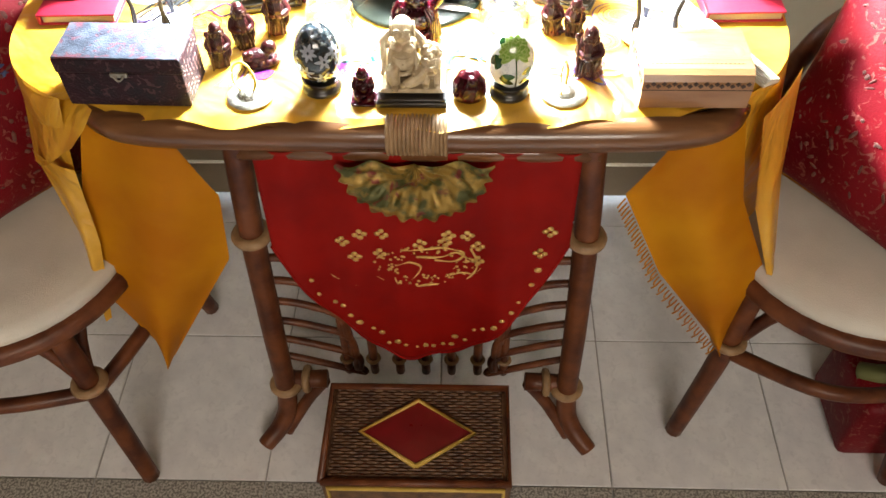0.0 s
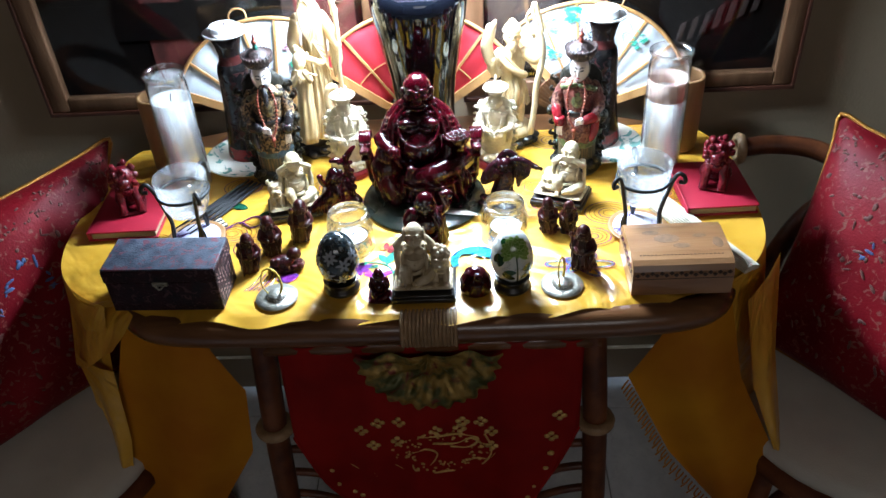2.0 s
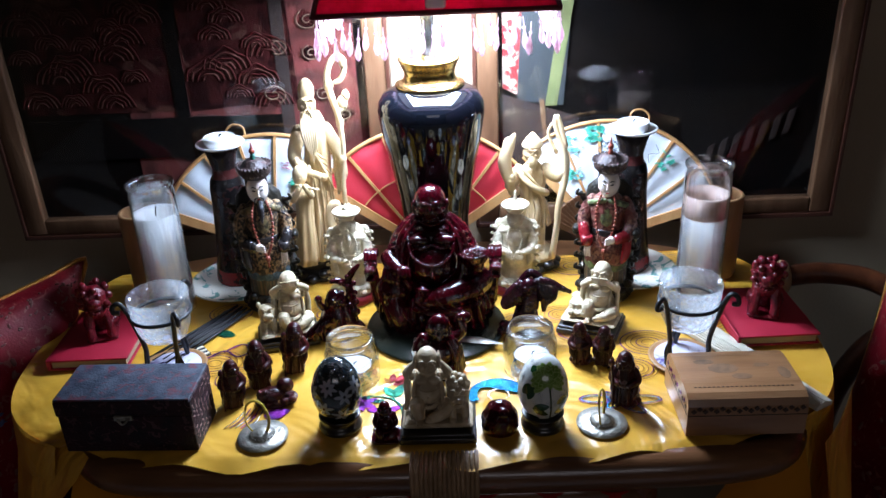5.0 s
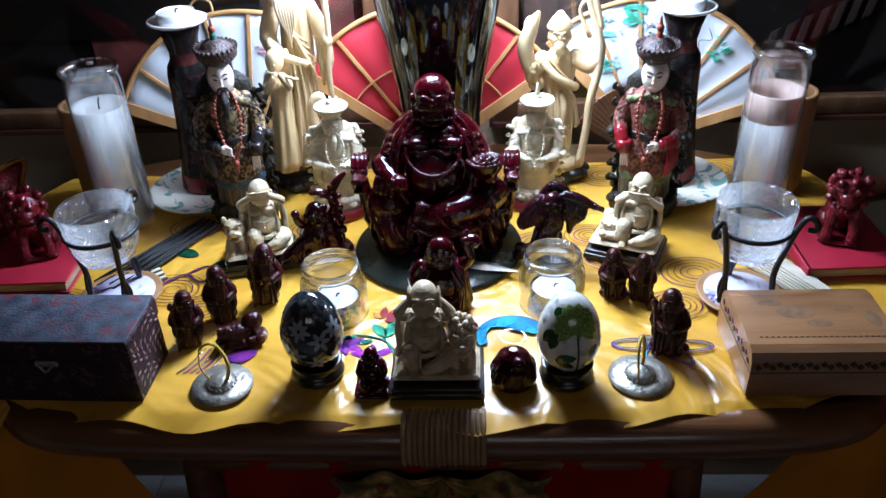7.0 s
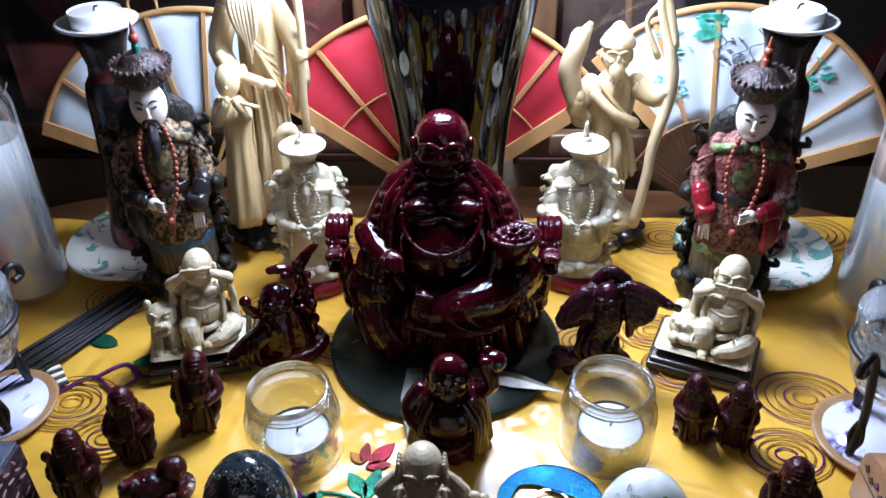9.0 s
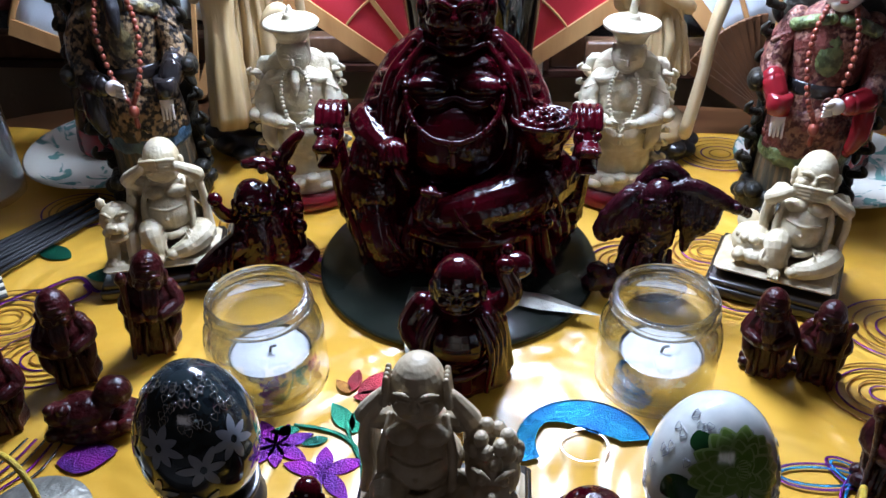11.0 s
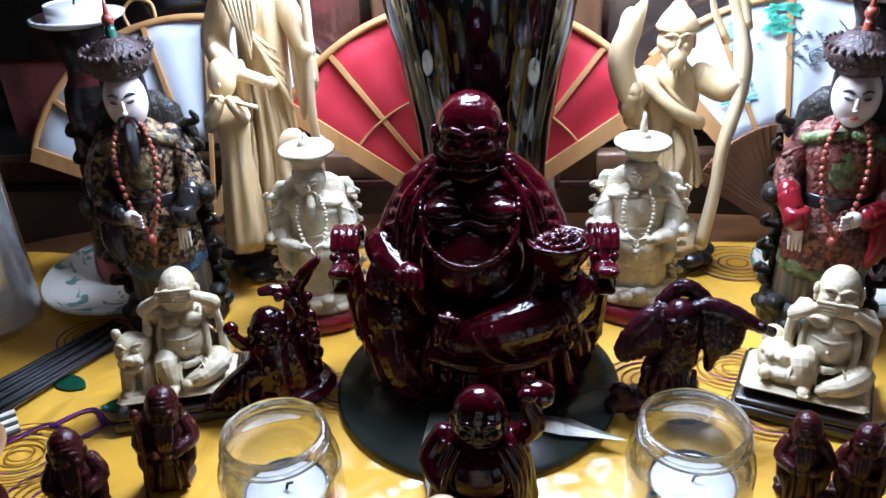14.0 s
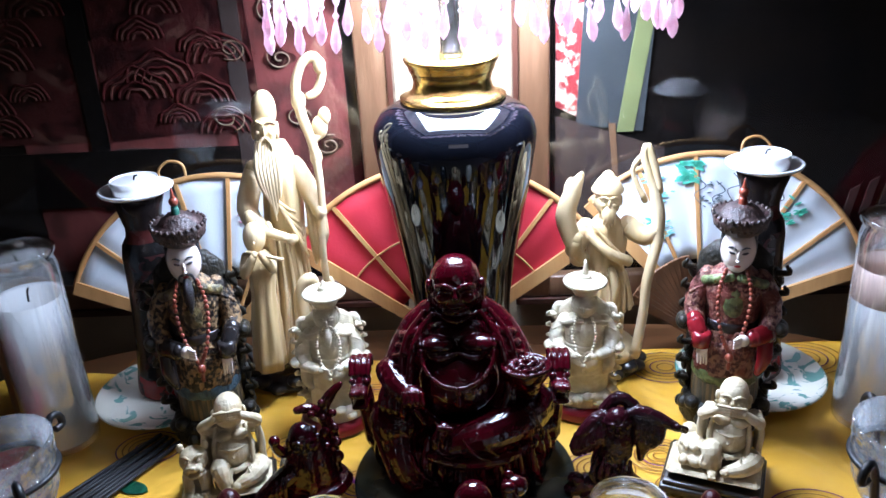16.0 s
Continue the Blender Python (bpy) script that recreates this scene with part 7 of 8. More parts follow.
def hermit(x, y, h, turn, mat, label, staff=0, stoop=0.0, rock=False):
    """A small cast figure: domed bald head, wide sleeves meeting in front, long robe."""
    k = h / 0.06
    s = Sculpt()

    def L(points, radii, n=8):
        s.limb([tuple(c * k for c in p) for p in points], [r * k for r in radii], n)

    def B(px, py, pz, rx, ry=None, rz=None, n=12):
        s.ball(px * k, py * k, pz * k, rx * k, (ry or rx) * k, (rz or rx) * k, n=n)
    s.draped([(0.0135 * k, 0), (0.0140 * k, 0.003 * k), (0.0122 * k, 0.014 * k), (0.0118 * k, 0.026 * k), (0.0112 * k, 0.034 * k), (0.0060 * k, 0.041 * k)], 5, 0.05, 30, sy=0.86)
    B(0, -0.002, 0.0490, 0.0094, 0.0100, 0.0115, 20)
    B(0, -0.003, 0.0440, 0.0090, 0.0090, 0.0070, 16)
    features(s, 0, -0.003 * k, 0.0470 * k, 0.0094 * k, smile=False)
    for j in range(4):
        L([((j - 1.5) * 0.0024, -0.0105, 0.0415), ((j - 1.5) * 0.0022, -0.0140, 0.0340), ((j - 1.5) * 0.0012, -0.0140, 0.0260 + 0.001 * abs(j - 1.5))], [0.0016, 0.0017, 0.0006], 7)
    for q in (-1, 1):
        L([(q * 0.0100, 0.001, 0.0370), (q * 0.0140, -0.004, 0.0290), (q * 0.0060, -0.0125, 0.0270)], [0.0046, 0.0048, 0.0034], 10)
        L([(q * 0.0130, -0.005, 0.0270), (q * 0.0125, -0.009, 0.0190), (q * 0.0100, -0.0105, 0.0120)], [0.0034, 0.0034, 0.0016], 8)
        for j in range(2):
            L([(q * (0.004 + 0.004 * j), -0.0115 + 0.001 * j, 0.0200), (q * (0.005 + 0.004 * j), -0.0130 + 0.002 * j, 0.0100), (q * (0.005 + 0.005 * j), -0.0125 + 0.002 * j, 0.0015)], [0.0008, 0.0016, 0.0012], 7)
    for j in range(3):
        L([(-0.0050, -0.0098 + 0.0014 * j, 0.0535 + 0.0018 * j), (0, -0.0116 + 0.0016 * j, 0.0542 + 0.0018 * j), (0.0050, -0.0098 + 0.0014 * j, 0.0535 + 0.0018 * j)], [0.0002, 0.0005, 0.0002], 5)
    B(0, -0.0135, 0.0265, 0.0040, 0.0028, 0.0034)
    if staff:
        L([(staff * 0.0125, -0.0125, 0.0005), (staff * 0.0120, -0.0125, 0.028), (staff * 0.0135, -0.0100, 0.0500)], [0.0014, 0.0014, 0.0022], 7)
        B(staff * 0.0138, -0.0100, 0.0500, 0.0034, 0.0030, 0.0042)
    if rock:
        for j in range(9):
            a = j * 0.7
            B(0.0140 * math.cos(a), 0.0115 * math.sin(a), 0.003 + 0.001 * (j % 2), 0.0044, 0.0040, 0.0034, 9)
    return s.done("hermit_figurine", mat, pose(x, y, TOP, 0, stoop, turn) @ Matrix.Diagonal((0.90, 0.92, 1.0, 1)), label, "figurine", 0.0007, 1, group="small resin hermits", carve=("CLOUDS", 0.003, 0.0006))


hermit(-0.187, 0.948, 0.066, 20, M_resin, "small brown-red resin figurine holding a staff", -1, 6)
hermit(-0.222, 0.918, 0.062, 24, M_resin, "small brown-red resin figurine with bald domed head", 0)
hermit(-0.246, 0.880, 0.060, 26, M_resin, "small brown-red resin figurine with long beard", -1, 4)
hermit(0.166, 0.948, 0.055, -20, M_resin, "small brown-red resin figurine in hooded robe", 0, -4, True)
hermit(0.192, 0.944, 0.052, -25, M_resin, "small brown-red resin figurine with gold-tipped staff", 1, 0, True)
hermit(0.204, 0.866, 0.066, -20, M_resin, "small brown-red resin figurine with flowing robe", -1, -3, True)
s = Sculpt()
s.turned([(0.021, 0), (0.0215, 0.003), (0.018, 0.005)], sx=1.15, sy=0.8)
s.ball(-0.004, -0.002, 0.011, 0.016, 0.012, 0.009).ball(-0.014, -0.006, 0.015, 0.008, 0.008, 0.006).ball(0.012, 0.002, 0.018, 0.010, 0.009, 0.009)
for k in range(5):
    s.ball(-0.018 + 0.009 * k, -0.012, 0.006, 0.005, 0.004, 0.004)
s.ball(-0.018, -0.008, 0.020, 0.003).ball(-0.011, -0.010, 0.020, 0.003)
s.done("toad_figurine", M_resin, pose(-0.196, 0.884, TOP, 0, 0, 15), "small brown-red resin toad figurine on oval base", "figurine", 0.0009, 1, carve=("CLOUDS", 0.0040, 0.0012))


def lion(x, y, turn):
    s = Sculpt()
    s.block(-0.020, 0.020, -0.026, 0.026, 0, 0.006)
    s.ball(0, 0.008, 0.026, 0.018, 0.020, 0.022).ball(0, -0.006, 0.040, 0.016, 0.014, 0.016).ball(0, -0.010, 0.060, 0.0165, 0.016, 0.015)
    s.ball(0, -0.024, 0.056, 0.009, 0.007, 0.007).ball(0, -0.024, 0.050, 0.008, 0.006, 0.003)
    for q in (-1, 1):
        s.limb([(q * 0.010, -0.010, 0.036), (q * 0.012, -0.018, 0.018), (q * 0.012, -0.021, 0.008)], [0.007, 0.0055, 0.006])
        s.ball(q * 0.014, 0.010, 0.014, 0.009, 0.014, 0.010).ball(q * 0.007, -0.022, 0.064, 0.004)
        s.ball(q * 0.016, -0.008, 0.070, 0.0045)
    for k in range(26):
        a, z = k * 2.4, 0.044 + 0.0013 * k
        r = 0.0185 * math.sqrt(max(0.05, 1 - ((z - 0.058) / 0.022) ** 2))
        if math.sin(a) > -0.55 or z > 0.068:
            s.ball(r * math.cos(a), -0.008 + r * math.sin(a), z, 0.0046)
    s.limb([(0, 0.026, 0.02), (0, 0.032, 0.04), (0, 0.026, 0.054)], [0.006, 0.007, 0.005])
    s.beads([(-0.016, -0.012, 0.046), (0, -0.024, 0.040), (0.016, -0.012, 0.046)], 0.0022, 11)
    s.done("guardian_lion", M_lionred, pose(x, y, TOP + 0.0152, 0, 0, turn), "dark red guardian lion figurine sitting on a book", "figurine", 0.0010, 1, group="guardian lions", carve=("CLOUDS", 0.0045, 0.0016))


lion(-0.450, 1.022, 20)
lion(0.412, 1.030, -20)


def robed(x, y, turn, queen, label, plain=None, spike=0.0):
    """A throned figure in carved and painted robes."""
    s = Sculpt()
    # coats: 0 robe, 1 dark, 2 front panel, 3 waves, 4 hem, 5 sleeve, 6 throne, 7 face, 8 hair, 9 lips, 10 bead, 11 hat, 12 finial
    s.coat(6).turned([(0.040, 0), (0.043, 0.005), (0.040, 0.012), (0.042, 0.017), (0.038, 0.024), (0.02, 0.025)], sx=1.06, sy=0.9)
    for k in range(18):
        a = k * math.pi / 9
        s.ball(0.042 * math.cos(a), 0.036 * math.sin(a), 0.010 + 0.007 * (k % 3), 0.008, 0.008, 0.006)
    s.turned([(0.038, 0.02), (0.043, 0.06), (0.042, 0.12), (0.036, 0.158), (0.022, 0.170), (0.004, 0.173)], y=0.016, sy=0.34)
    for q in (-1, 1):
        for k in range(7):
            s.ball(q * (0.041 + 0.002 * math.sin(k * 2.2)), 0.008, 0.030 + 0.019 * k, 0.0040, 0.007, 0.0090, turn=(0, 30 * (k % 3 - 1), 0))
            s.limb([(q * 0.040, 0.0, 0.036 + 0.019 * k), (q * 0.050, -0.006, 0.040 + 0.019 * k), (q * 0.047, -0.008, 0.046 + 0.019 * k)], [0.003, 0.003, 0.0018], 6)
        s.ball(q * 0.047, -0.014, 0.104, 0.008, 0.011, 0.008).ball(q * 0.047, -0.023, 0.108, 0.006, 0.007, 0.005)
    s.coat(4).draped([(0.033, 0.020), (0.0345, 0.026), (0.0335, 0.052)], 13, 0.035, 4, sy=0.84)
    s.coat(3).draped([(0.0335, 0.046), (0.0352, 0.049), (0.0348, 0.057), (0.032, 0.060)], 9, 0.030, 60, sy=0.84)
    s.coat(0).draped([(0.0350, 0.056), (0.0335, 0.075), (0.030, 0.094), (0.0275, 0.104)], 7, 0.05, 30, sy=0.84)
    s.draped([(0.0275, 0.100), (0.0285, 0.120), (0.0305, 0.135), (0.027, 0.146), (0.016, 0.154), (0.009, 0.158)], 8, 0.035, 14, sy=0.80)
    s.ball(0, -0.0135, 0.076, 0.026, 0.018, 0.022)
    for k in range(34):
        a, z = radians(195 + (k * 47) % 150), 0.062 + (k * 0.0137) % 0.036
        rr = 0.0352 - (z - 0.06) * 0.12
        ring = [(rr * math.cos(a + 0.10 * math.cos(t)), 0.86 * rr * math.sin(a + 0.10 * math.cos(t)), z + 0.0034 * math.sin(t)) for t in [j * 1.25 for j in range(4)]]
        s.limb(ring, [0.0010, 0.0012, 0.0010, 0.0005], 5)
    s.coat(2).ball(0, -0.0165, 0.128, 0.0125, 0.009, 0.020)
    s.coat(3 if queen else 2)
    for q in (-1, 1):
        s.limb([(q * 0.004, -0.019, 0.151), (q * 0.016, -0.016, 0.148), (q * 0.028, -0.008, 0.142), (q * 0.031, 0.004, 0.140)], [0.0035, 0.0045, 0.0045, 0.0035], 8)
    s.coat(1).draped([(0.0288, 0.098), (0.0296, 0.100), (0.0296, 0.106), (0.0285, 0.108)], 7, 0.0, 0, sy=0.82)
    for q in (-1, 1):
        s.coat(0).limb([(q * 0.026, 0.002, 0.141), (q * 0.036, -0.004, 0.124), (q * 0.037, -0.010, 0.111)], [0.0105, 0.0115, 0.0105])
        for j in range(5):
            s.limb([(q * (0.029 + 0.001 * j), -0.009, 0.138 - 0.006 * j), (q * (0.042 - 0.0005 * j), -0.011 - 0.001 * j, 0.131 - 0.006 * j)], [0.0018, 0.0018], 6)
        s.limb([(q * 0.037, -0.010, 0.112), (q * 0.034, -0.023, 0.103)], [0.0105, 0.0095])
        raised = plain or (q < 0) != queen
        if raised:
            # forearm across, hand at the beads
            s.coat(5).limb([(q * 0.034, -0.023, 0.103), (q * 0.020, -0.034, 0.102)], [0.0092, 0.0080])
            s.coat(5 if queen else 1).limb([(q * 0.034, -0.020, 0.098), (q * 0.034, -0.026, 0.080), (q * 0.029, -0.028, 0.066)], [0.0080, 0.0078, 0.0040])
            s.coat(7).ball(q * 0.0110, -0.0395, 0.1020, 0.0066, 0.0046, 0.0056)
            for j in range(4):
                s.limb([(q * 0.0085, -0.0425, 0.1055 - 0.0026 * j), (q * 0.0030, -0.0440, 0.1040 - 0.0026 * j)], [0.0015, 0.0012], 6)
        else:
            # forearm lowered, glazed cuff, hand hanging down
            s.coat(5).limb([(q * 0.036, -0.022, 0.108), (q * 0.029, -0.032, 0.098)], [0.0098, 0.0086])
            s.turned([(0.0070, 0.0905), (0.0098, 0.0915), (0.0100, 0.1030), (0.0075, 0.1045)], x=q * 0.028, y=-0.0335, n=18)
            s.coat(7).ball(q * 0.0265, -0.0370, 0.0875, 0.0056, 0.0044, 0.0064)
            for j in range(4):
                s.limb([(q * (0.0225 + 0.0026 * j), -0.0395, 0.0855), (q * (0.0215 + 0.0028 * j), -0.0395, 0.0755 + 0.001 * (j % 2))], [0.00150, 0.0011], 6)
        s.coat(10).beads([(q * 0.010, -0.0205, 0.158), (q * 0.0145, -0.0270, 0.145), (q * 0.0150, -0.0310, 0.128), (q * 0.0105, -0.0360, 0.108), (q * 0.0050, -0.0385, 0.096), (0, -0.0385, 0.088)], 0.00235, 20)
    s.ball(0, -0.0400, 0.0845, 0.0043, 0.0043, 0.0046).limb([(0, -0.040, 0.081), (0, -0.040, 0.074)], [0.0016, 0.0024], 7)
    # head: long white face, black hair, low brimmed hat
    s.coat(7).limb([(0, -0.004, 0.150), (0, -0.005, 0.162)], [0.0075, 0.0075])
    s.ball(0, -0.0085, 0.1735, 0.0168, 0.0150, 0.0200, n=22).ball(0, -0.0125, 0.1620, 0.0100, 0.0088, 0.0080, n=18)
    s.ball(0, -0.0237, 0.1715, 0.0019, 0.0022, 0.0050).ball(0, -0.0246, 0.1685, 0.0025, 0.0020, 0.0017)
    s.coat(9).ball(0, -0.0212, 0.1628, 0.0030, 0.0014, 0.0012)
    s.coat(8)
    for q in (-1, 1):
        s.ball(q * 0.0062, -0.0222, 0.1752, 0.0034, 0.0014, 0.0011, turn=(0, q * -8, q * 20))
        s.limb([(q * 0.0026, -0.0232, 0.1788), (q * 0.0064, -0.0222, 0.1804), (q * 0.0102, -0.0192, 0.1790)], [0.0006, 0.0009, 0.0005], 5)
        s.limb([(q * 0.0148, -0.006, 0.186), (q * 0.0155, -0.006, 0.172), (q * 0.0135, -0.005, 0.160)], [0.0025, 0.0024, 0.0015], 7)
        if not queen:
            s.limb([(q * 0.0012, -0.0222, 0.1655), (q * 0.0062, -0.0212, 0.1632), (q * 0.0088, -0.0212, 0.1540), (q * 0.0082, -0.0225, 0.1470)], [0.0010, 0.0013, 0.0011, 0.0004], 6)
    s.ball(0, -0.001, 0.177, 0.0156, 0.0135, 0.018, n=18)
    if not queen:
        s.limb([(0, -0.0195, 0.1590), (0, -0.0250, 0.1500), (0, -0.0275, 0.1410), (0, -0.0285, 0.1320)], [0.0042, 0.0058, 0.0045, 0.0008], 10)
    if plain:
        s.coat(11).turned([(0.0150, 0.1900), (0.0170, 0.1940), (0.0200, 0.2010), (0.0285, 0.2075), (0.0296, 0.2110), (0.0275, 0.2135), (0.0170, 0.2155), (0.0090, 0.2150), (0.0070, 0.2190), (0.0075, 0.2225), (0.001, 0.2240)], y=0.000, n=40)
        s.limb([(0, 0, 0.222), (0, 0, 0.226 + spike)], [0.0050, 0.0015])
        s.coat(0).block(-0.040, 0.040, 0.012, 0.024, 0.02, 0.150, bevel=0.005)
        s.limb([(-0.040, 0.016, 0.140), (-0.036, 0.017, 0.158), (-0.018, 0.019, 0.152), (0, 0.020, 0.160), (0.018, 0.019, 0.152), (0.036, 0.017, 0.158), (0.040, 0.016, 0.140)], [0.006] * 7)
        return s.painted("enthroned_statue", [plain], pose(x, y, TOP + 0.010, 0, 0, turn) @ Matrix.Diagonal((0.66, 0.66, 0.585 - spike, 1)), label, "statue", group="enthroned ivory statues")
    s.coat(11).turned([(0.0160, 0.1870), (0.0215, 0.1905), (0.0262, 0.1970), (0.0278, 0.2030), (0.0262, 0.2050), (0.0215, 0.2035), (0.0185, 0.2060), (0.0150, 0.2095), (0.0080, 0.2130), (0.001, 0.2135)], y=-0.002)
    for j in range(26):
        a = j * 2 * math.pi / 26
        s.ball(0.0268 * math.cos(a), -0.002 + 0.0268 * math.sin(a), 0.2045, 0.0021, n=7)
        s.ball(0.0245 * math.cos(a), -0.002 + 0.0245 * math.sin(a), 0.1950, 0.0016, n=6)
    s.ball(0, -0.0245, 0.1985, 0.0036, 0.002, 0.0046)
    s.coat(12).limb([(0, -0.004, 0.211), (0, -0.004, 0.219)], [0.0048, 0.0036])
    s.coat(10).ball(0, -0.004, 0.2235, 0.0048, 0.0048, 0.0042).limb([(0, -0.004, 0.226), (0, -0.004, 0.235)], [0.0026, 0.0008], 8)
    coats = [M_queenrobe if queen else M_kingrobe, M_darkrobe, M_oliverobe if queen else M_goldrobe, M_oliverobe if queen else M_slaterobe, M_striperobe, M_redsleeve if queen else M_darkrobe, M_throne, M_face, M_hair, M_lips, M_bead, M_hat, M_bead if queen else M_jade]
    s.painted("robed_statue", coats, pose(x, y, TOP, 1, 0, turn) @ Matrix.Diagonal((0.83, 0.92, 0.975 if queen else 1.02, 1)), label, "statue", group="robed porcelain statues")


for ex, ey, eturn, espike, beardless in ((-0.132, 1.128, 8, 0.004, False), (0.099, 1.140, -8, 0.020, True)):
    robed(ex, ey, eturn, beardless, "ivory-coloured enthroned statue in wide flat hat", M_ivory, espike)
    b = link("statue_stand", *lathe([(0.033, 0), (0.035, 0.003), (0.032, 0.006), (0.033, 0.010), (0.002, 0.0105)], 36), M_redpanel)
    b.matrix_basis = pose(ex, ey, TOP)
    tagged(b, "round dark red wooden statue stand", "stand", group="round statue stands")
robed(-0.246, 1.120, 16, False, "painted bearded statue in dark robe with red-brown beads")
robed(0.222, 1.118, -16, True, "painted statue in red robe with red-brown beads")


def wood_stand(x, y, h, r):
    s = Sculpt()
    s.turned([(r, 0), (r * 1.05, 0.004), (r * 0.9, 0.008), (r * 0.75, h * 0.5), (r * 0.95, h - 0.006), (r, h - 0.002), (r * 0.96, h)], sx=1.15, sy=0.85)
    for k in range(14):
        a = k * 0.45
        s.ball(1.1 * r * math.cos(a), 0.8 * r * math.sin(a), random.uniform(0.004, h - 0.006), 0.009, 0.009, 0.006)
    s.done("carved_stand", M_blackwood, pose(x, y, TOP), "black carved wooden stand under an ivory statue", "stand", 0.0016, 1, group="carved stands")


# tall old sage with a gnarled staff and a child
wood_stand(-0.190, 1.205, 0.034, 0.038)
s = Sculpt()
s.draped([(0.036, 0), (0.037, 0.005), (0.032, 0.02), (0.027, 0.06), (0.024, 0.10), (0.0245, 0.14), (0.0235, 0.165), (0.016, 0.184), (0.008, 0.194)], 7, 0.11, 26, x=0.006, sx=0.80, sy=0.80, n=96)
for k in range(9):
    a = radians(195 + 18 * k)
    s.limb([(0.024 * math.cos(a), 0.020 * math.sin(a), 0.120), (0.030 * math.cos(a + 0.15), 0.024 * math.sin(a + 0.15), 0.06), (0.037 * math.cos(a), 0.030 * math.sin(a), 0.006)], [0.0012, 0.0026, 0.0030], 7)
for k in range(6):
    s.limb([(-0.018 + 0.004 * k, -0.016 - 0.001 * k, 0.176 - 0.006 * k), (0.000 + 0.004 * k, -0.023, 0.150 - 0.007 * k), (0.018 + 0.002 * k, -0.016, 0.136 - 0.008 * k)], [0.0016, 0.0022, 0.0014], 7)
# head with tall bald crown, long beard
s.ball(-0.006, -0.009, 0.206, 0.0115, 0.0120, 0.0150, n=20).ball(-0.006, -0.005, 0.2200, 0.0122, 0.0125, 0.0165, n=22)
s.ball(-0.006, -0.0212, 0.2070, 0.0018, 0.0024, 0.0042)
for q in (-1, 1):
    s.ball(-0.006 + q * 0.0115, -0.006, 0.204, 0.0022, 0.0035, 0.0075)
    s.ball(-0.006 + q * 0.0052, -0.0175, 0.2045, 0.0036, 0.0030, 0.0030)
    s.limb([(-0.006 + q * 0.002, -0.0206, 0.2125), (-0.006 + q * 0.006, -0.0196, 0.2142), (-0.006 + q * 0.0105, -0.0155, 0.2110)], [0.0010, 0.0014, 0.0008], 6)
    s.limb([(-0.006 + q * 0.001, -0.0212, 0.2015), (-0.006 + q * 0.006, -0.0215, 0.1960), (-0.006 + q * 0.008, -0.0235, 0.1800)], [0.0012, 0.0018, 0.0006], 6)
for k in range(7):
    o = (k - 3) * 0.0026
    s.limb([(-0.006 + o, -0.0175, 0.196), (-0.005 + o * 1.3, -0.0275, 0.176), (-0.002 + o * 0.9, -0.0290, 0.150 + abs(o)), (0.000 + o * 0.3, -0.0280, 0.134 + 2 * abs(o))], [0.0026, 0.0028, 0.0022, 0.0007], 7)
# arms with hanging sleeves
s.limb([(0.020, 0, 0.170), (0.036, -0.010, 0.148), (0.043, -0.018, 0.136)], [0.0105, 0.0100, 0.0070]).ball(0.043, -0.020, 0.137, 0.0058, 0.0060, 0.0068)
s.limb([(-0.020, -0.002, 0.168), (-0.029, -0.014, 0.140), (-0.014, -0.030, 0.126)], [0.0110, 0.0110, 0.0070]).limb([(-0.014, -0.030, 0.126), (0.010, -0.034, 0.120)], [0.0050, 0.0040]).ball(0.014, -0.034, 0.119, 0.0060, 0.0048, 0.0044)
for k in range(4):
    s.limb([(0.032 + 0.004 * k, -0.012 - 0.002 * k, 0.142 - 0.001 * k), (0.034 + 0.004 * k, -0.014, 0.115), (0.036 + 0.002 * k, -0.012, 0.088 + 0.004 * k)], [0.0042, 0.0046, 0.0018], 8)
    s.limb([(-0.024 + 0.005 * k, -0.020 - 0.003 * k, 0.130), (-0.022 + 0.005 * k, -0.024 - 0.001 * k, 0.108), (-0.018 + 0.004 * k, -0.024, 0.080 + 0.004 * k)], [0.0040, 0.0044, 0.0016], 8)
# gnarled staff
s.limb([(0.044, -0.014, 0.002), (0.047, -0.017, 0.05), (0.043, -0.020, 0.10), (0.045, -0.020, 0.15), (0.040, -0.014, 0.19), (0.030, -0.006, 0.216), (0.026, -0.002, 0.238), (0.034, 0, 0.256), (0.046, 0, 0.260), (0.052, 0, 0.247), (0.046, 0, 0.233), (0.038, -0.002, 0.230)], [0.0042, 0.0036, 0.0040, 0.0036, 0.0046, 0.0052, 0.0050, 0.0044, 0.0046, 0.0044, 0.0040, 0.0030], 9)
for p, r in (((0.048, -0.016, 0.07), 0.0052), ((0.044, -0.018, 0.118), 0.0050), ((0.042, -0.014, 0.182), 0.0062), ((0.028, -0.002, 0.226), 0.0072), ((0.050, -0.002, 0.254), 0.0060), ((0.047, -0.006, 0.205), 0.0080), ((0.052, -0.006, 0.214), 0.0062)):
    s.ball(*p, r, r, r * 1.2)
s.limb([(0.040, -0.012, 0.196), (0.050, -0.008, 0.202), (0.054, -0.006, 0.216)], [0.0035, 0.003, 0.002], 7)
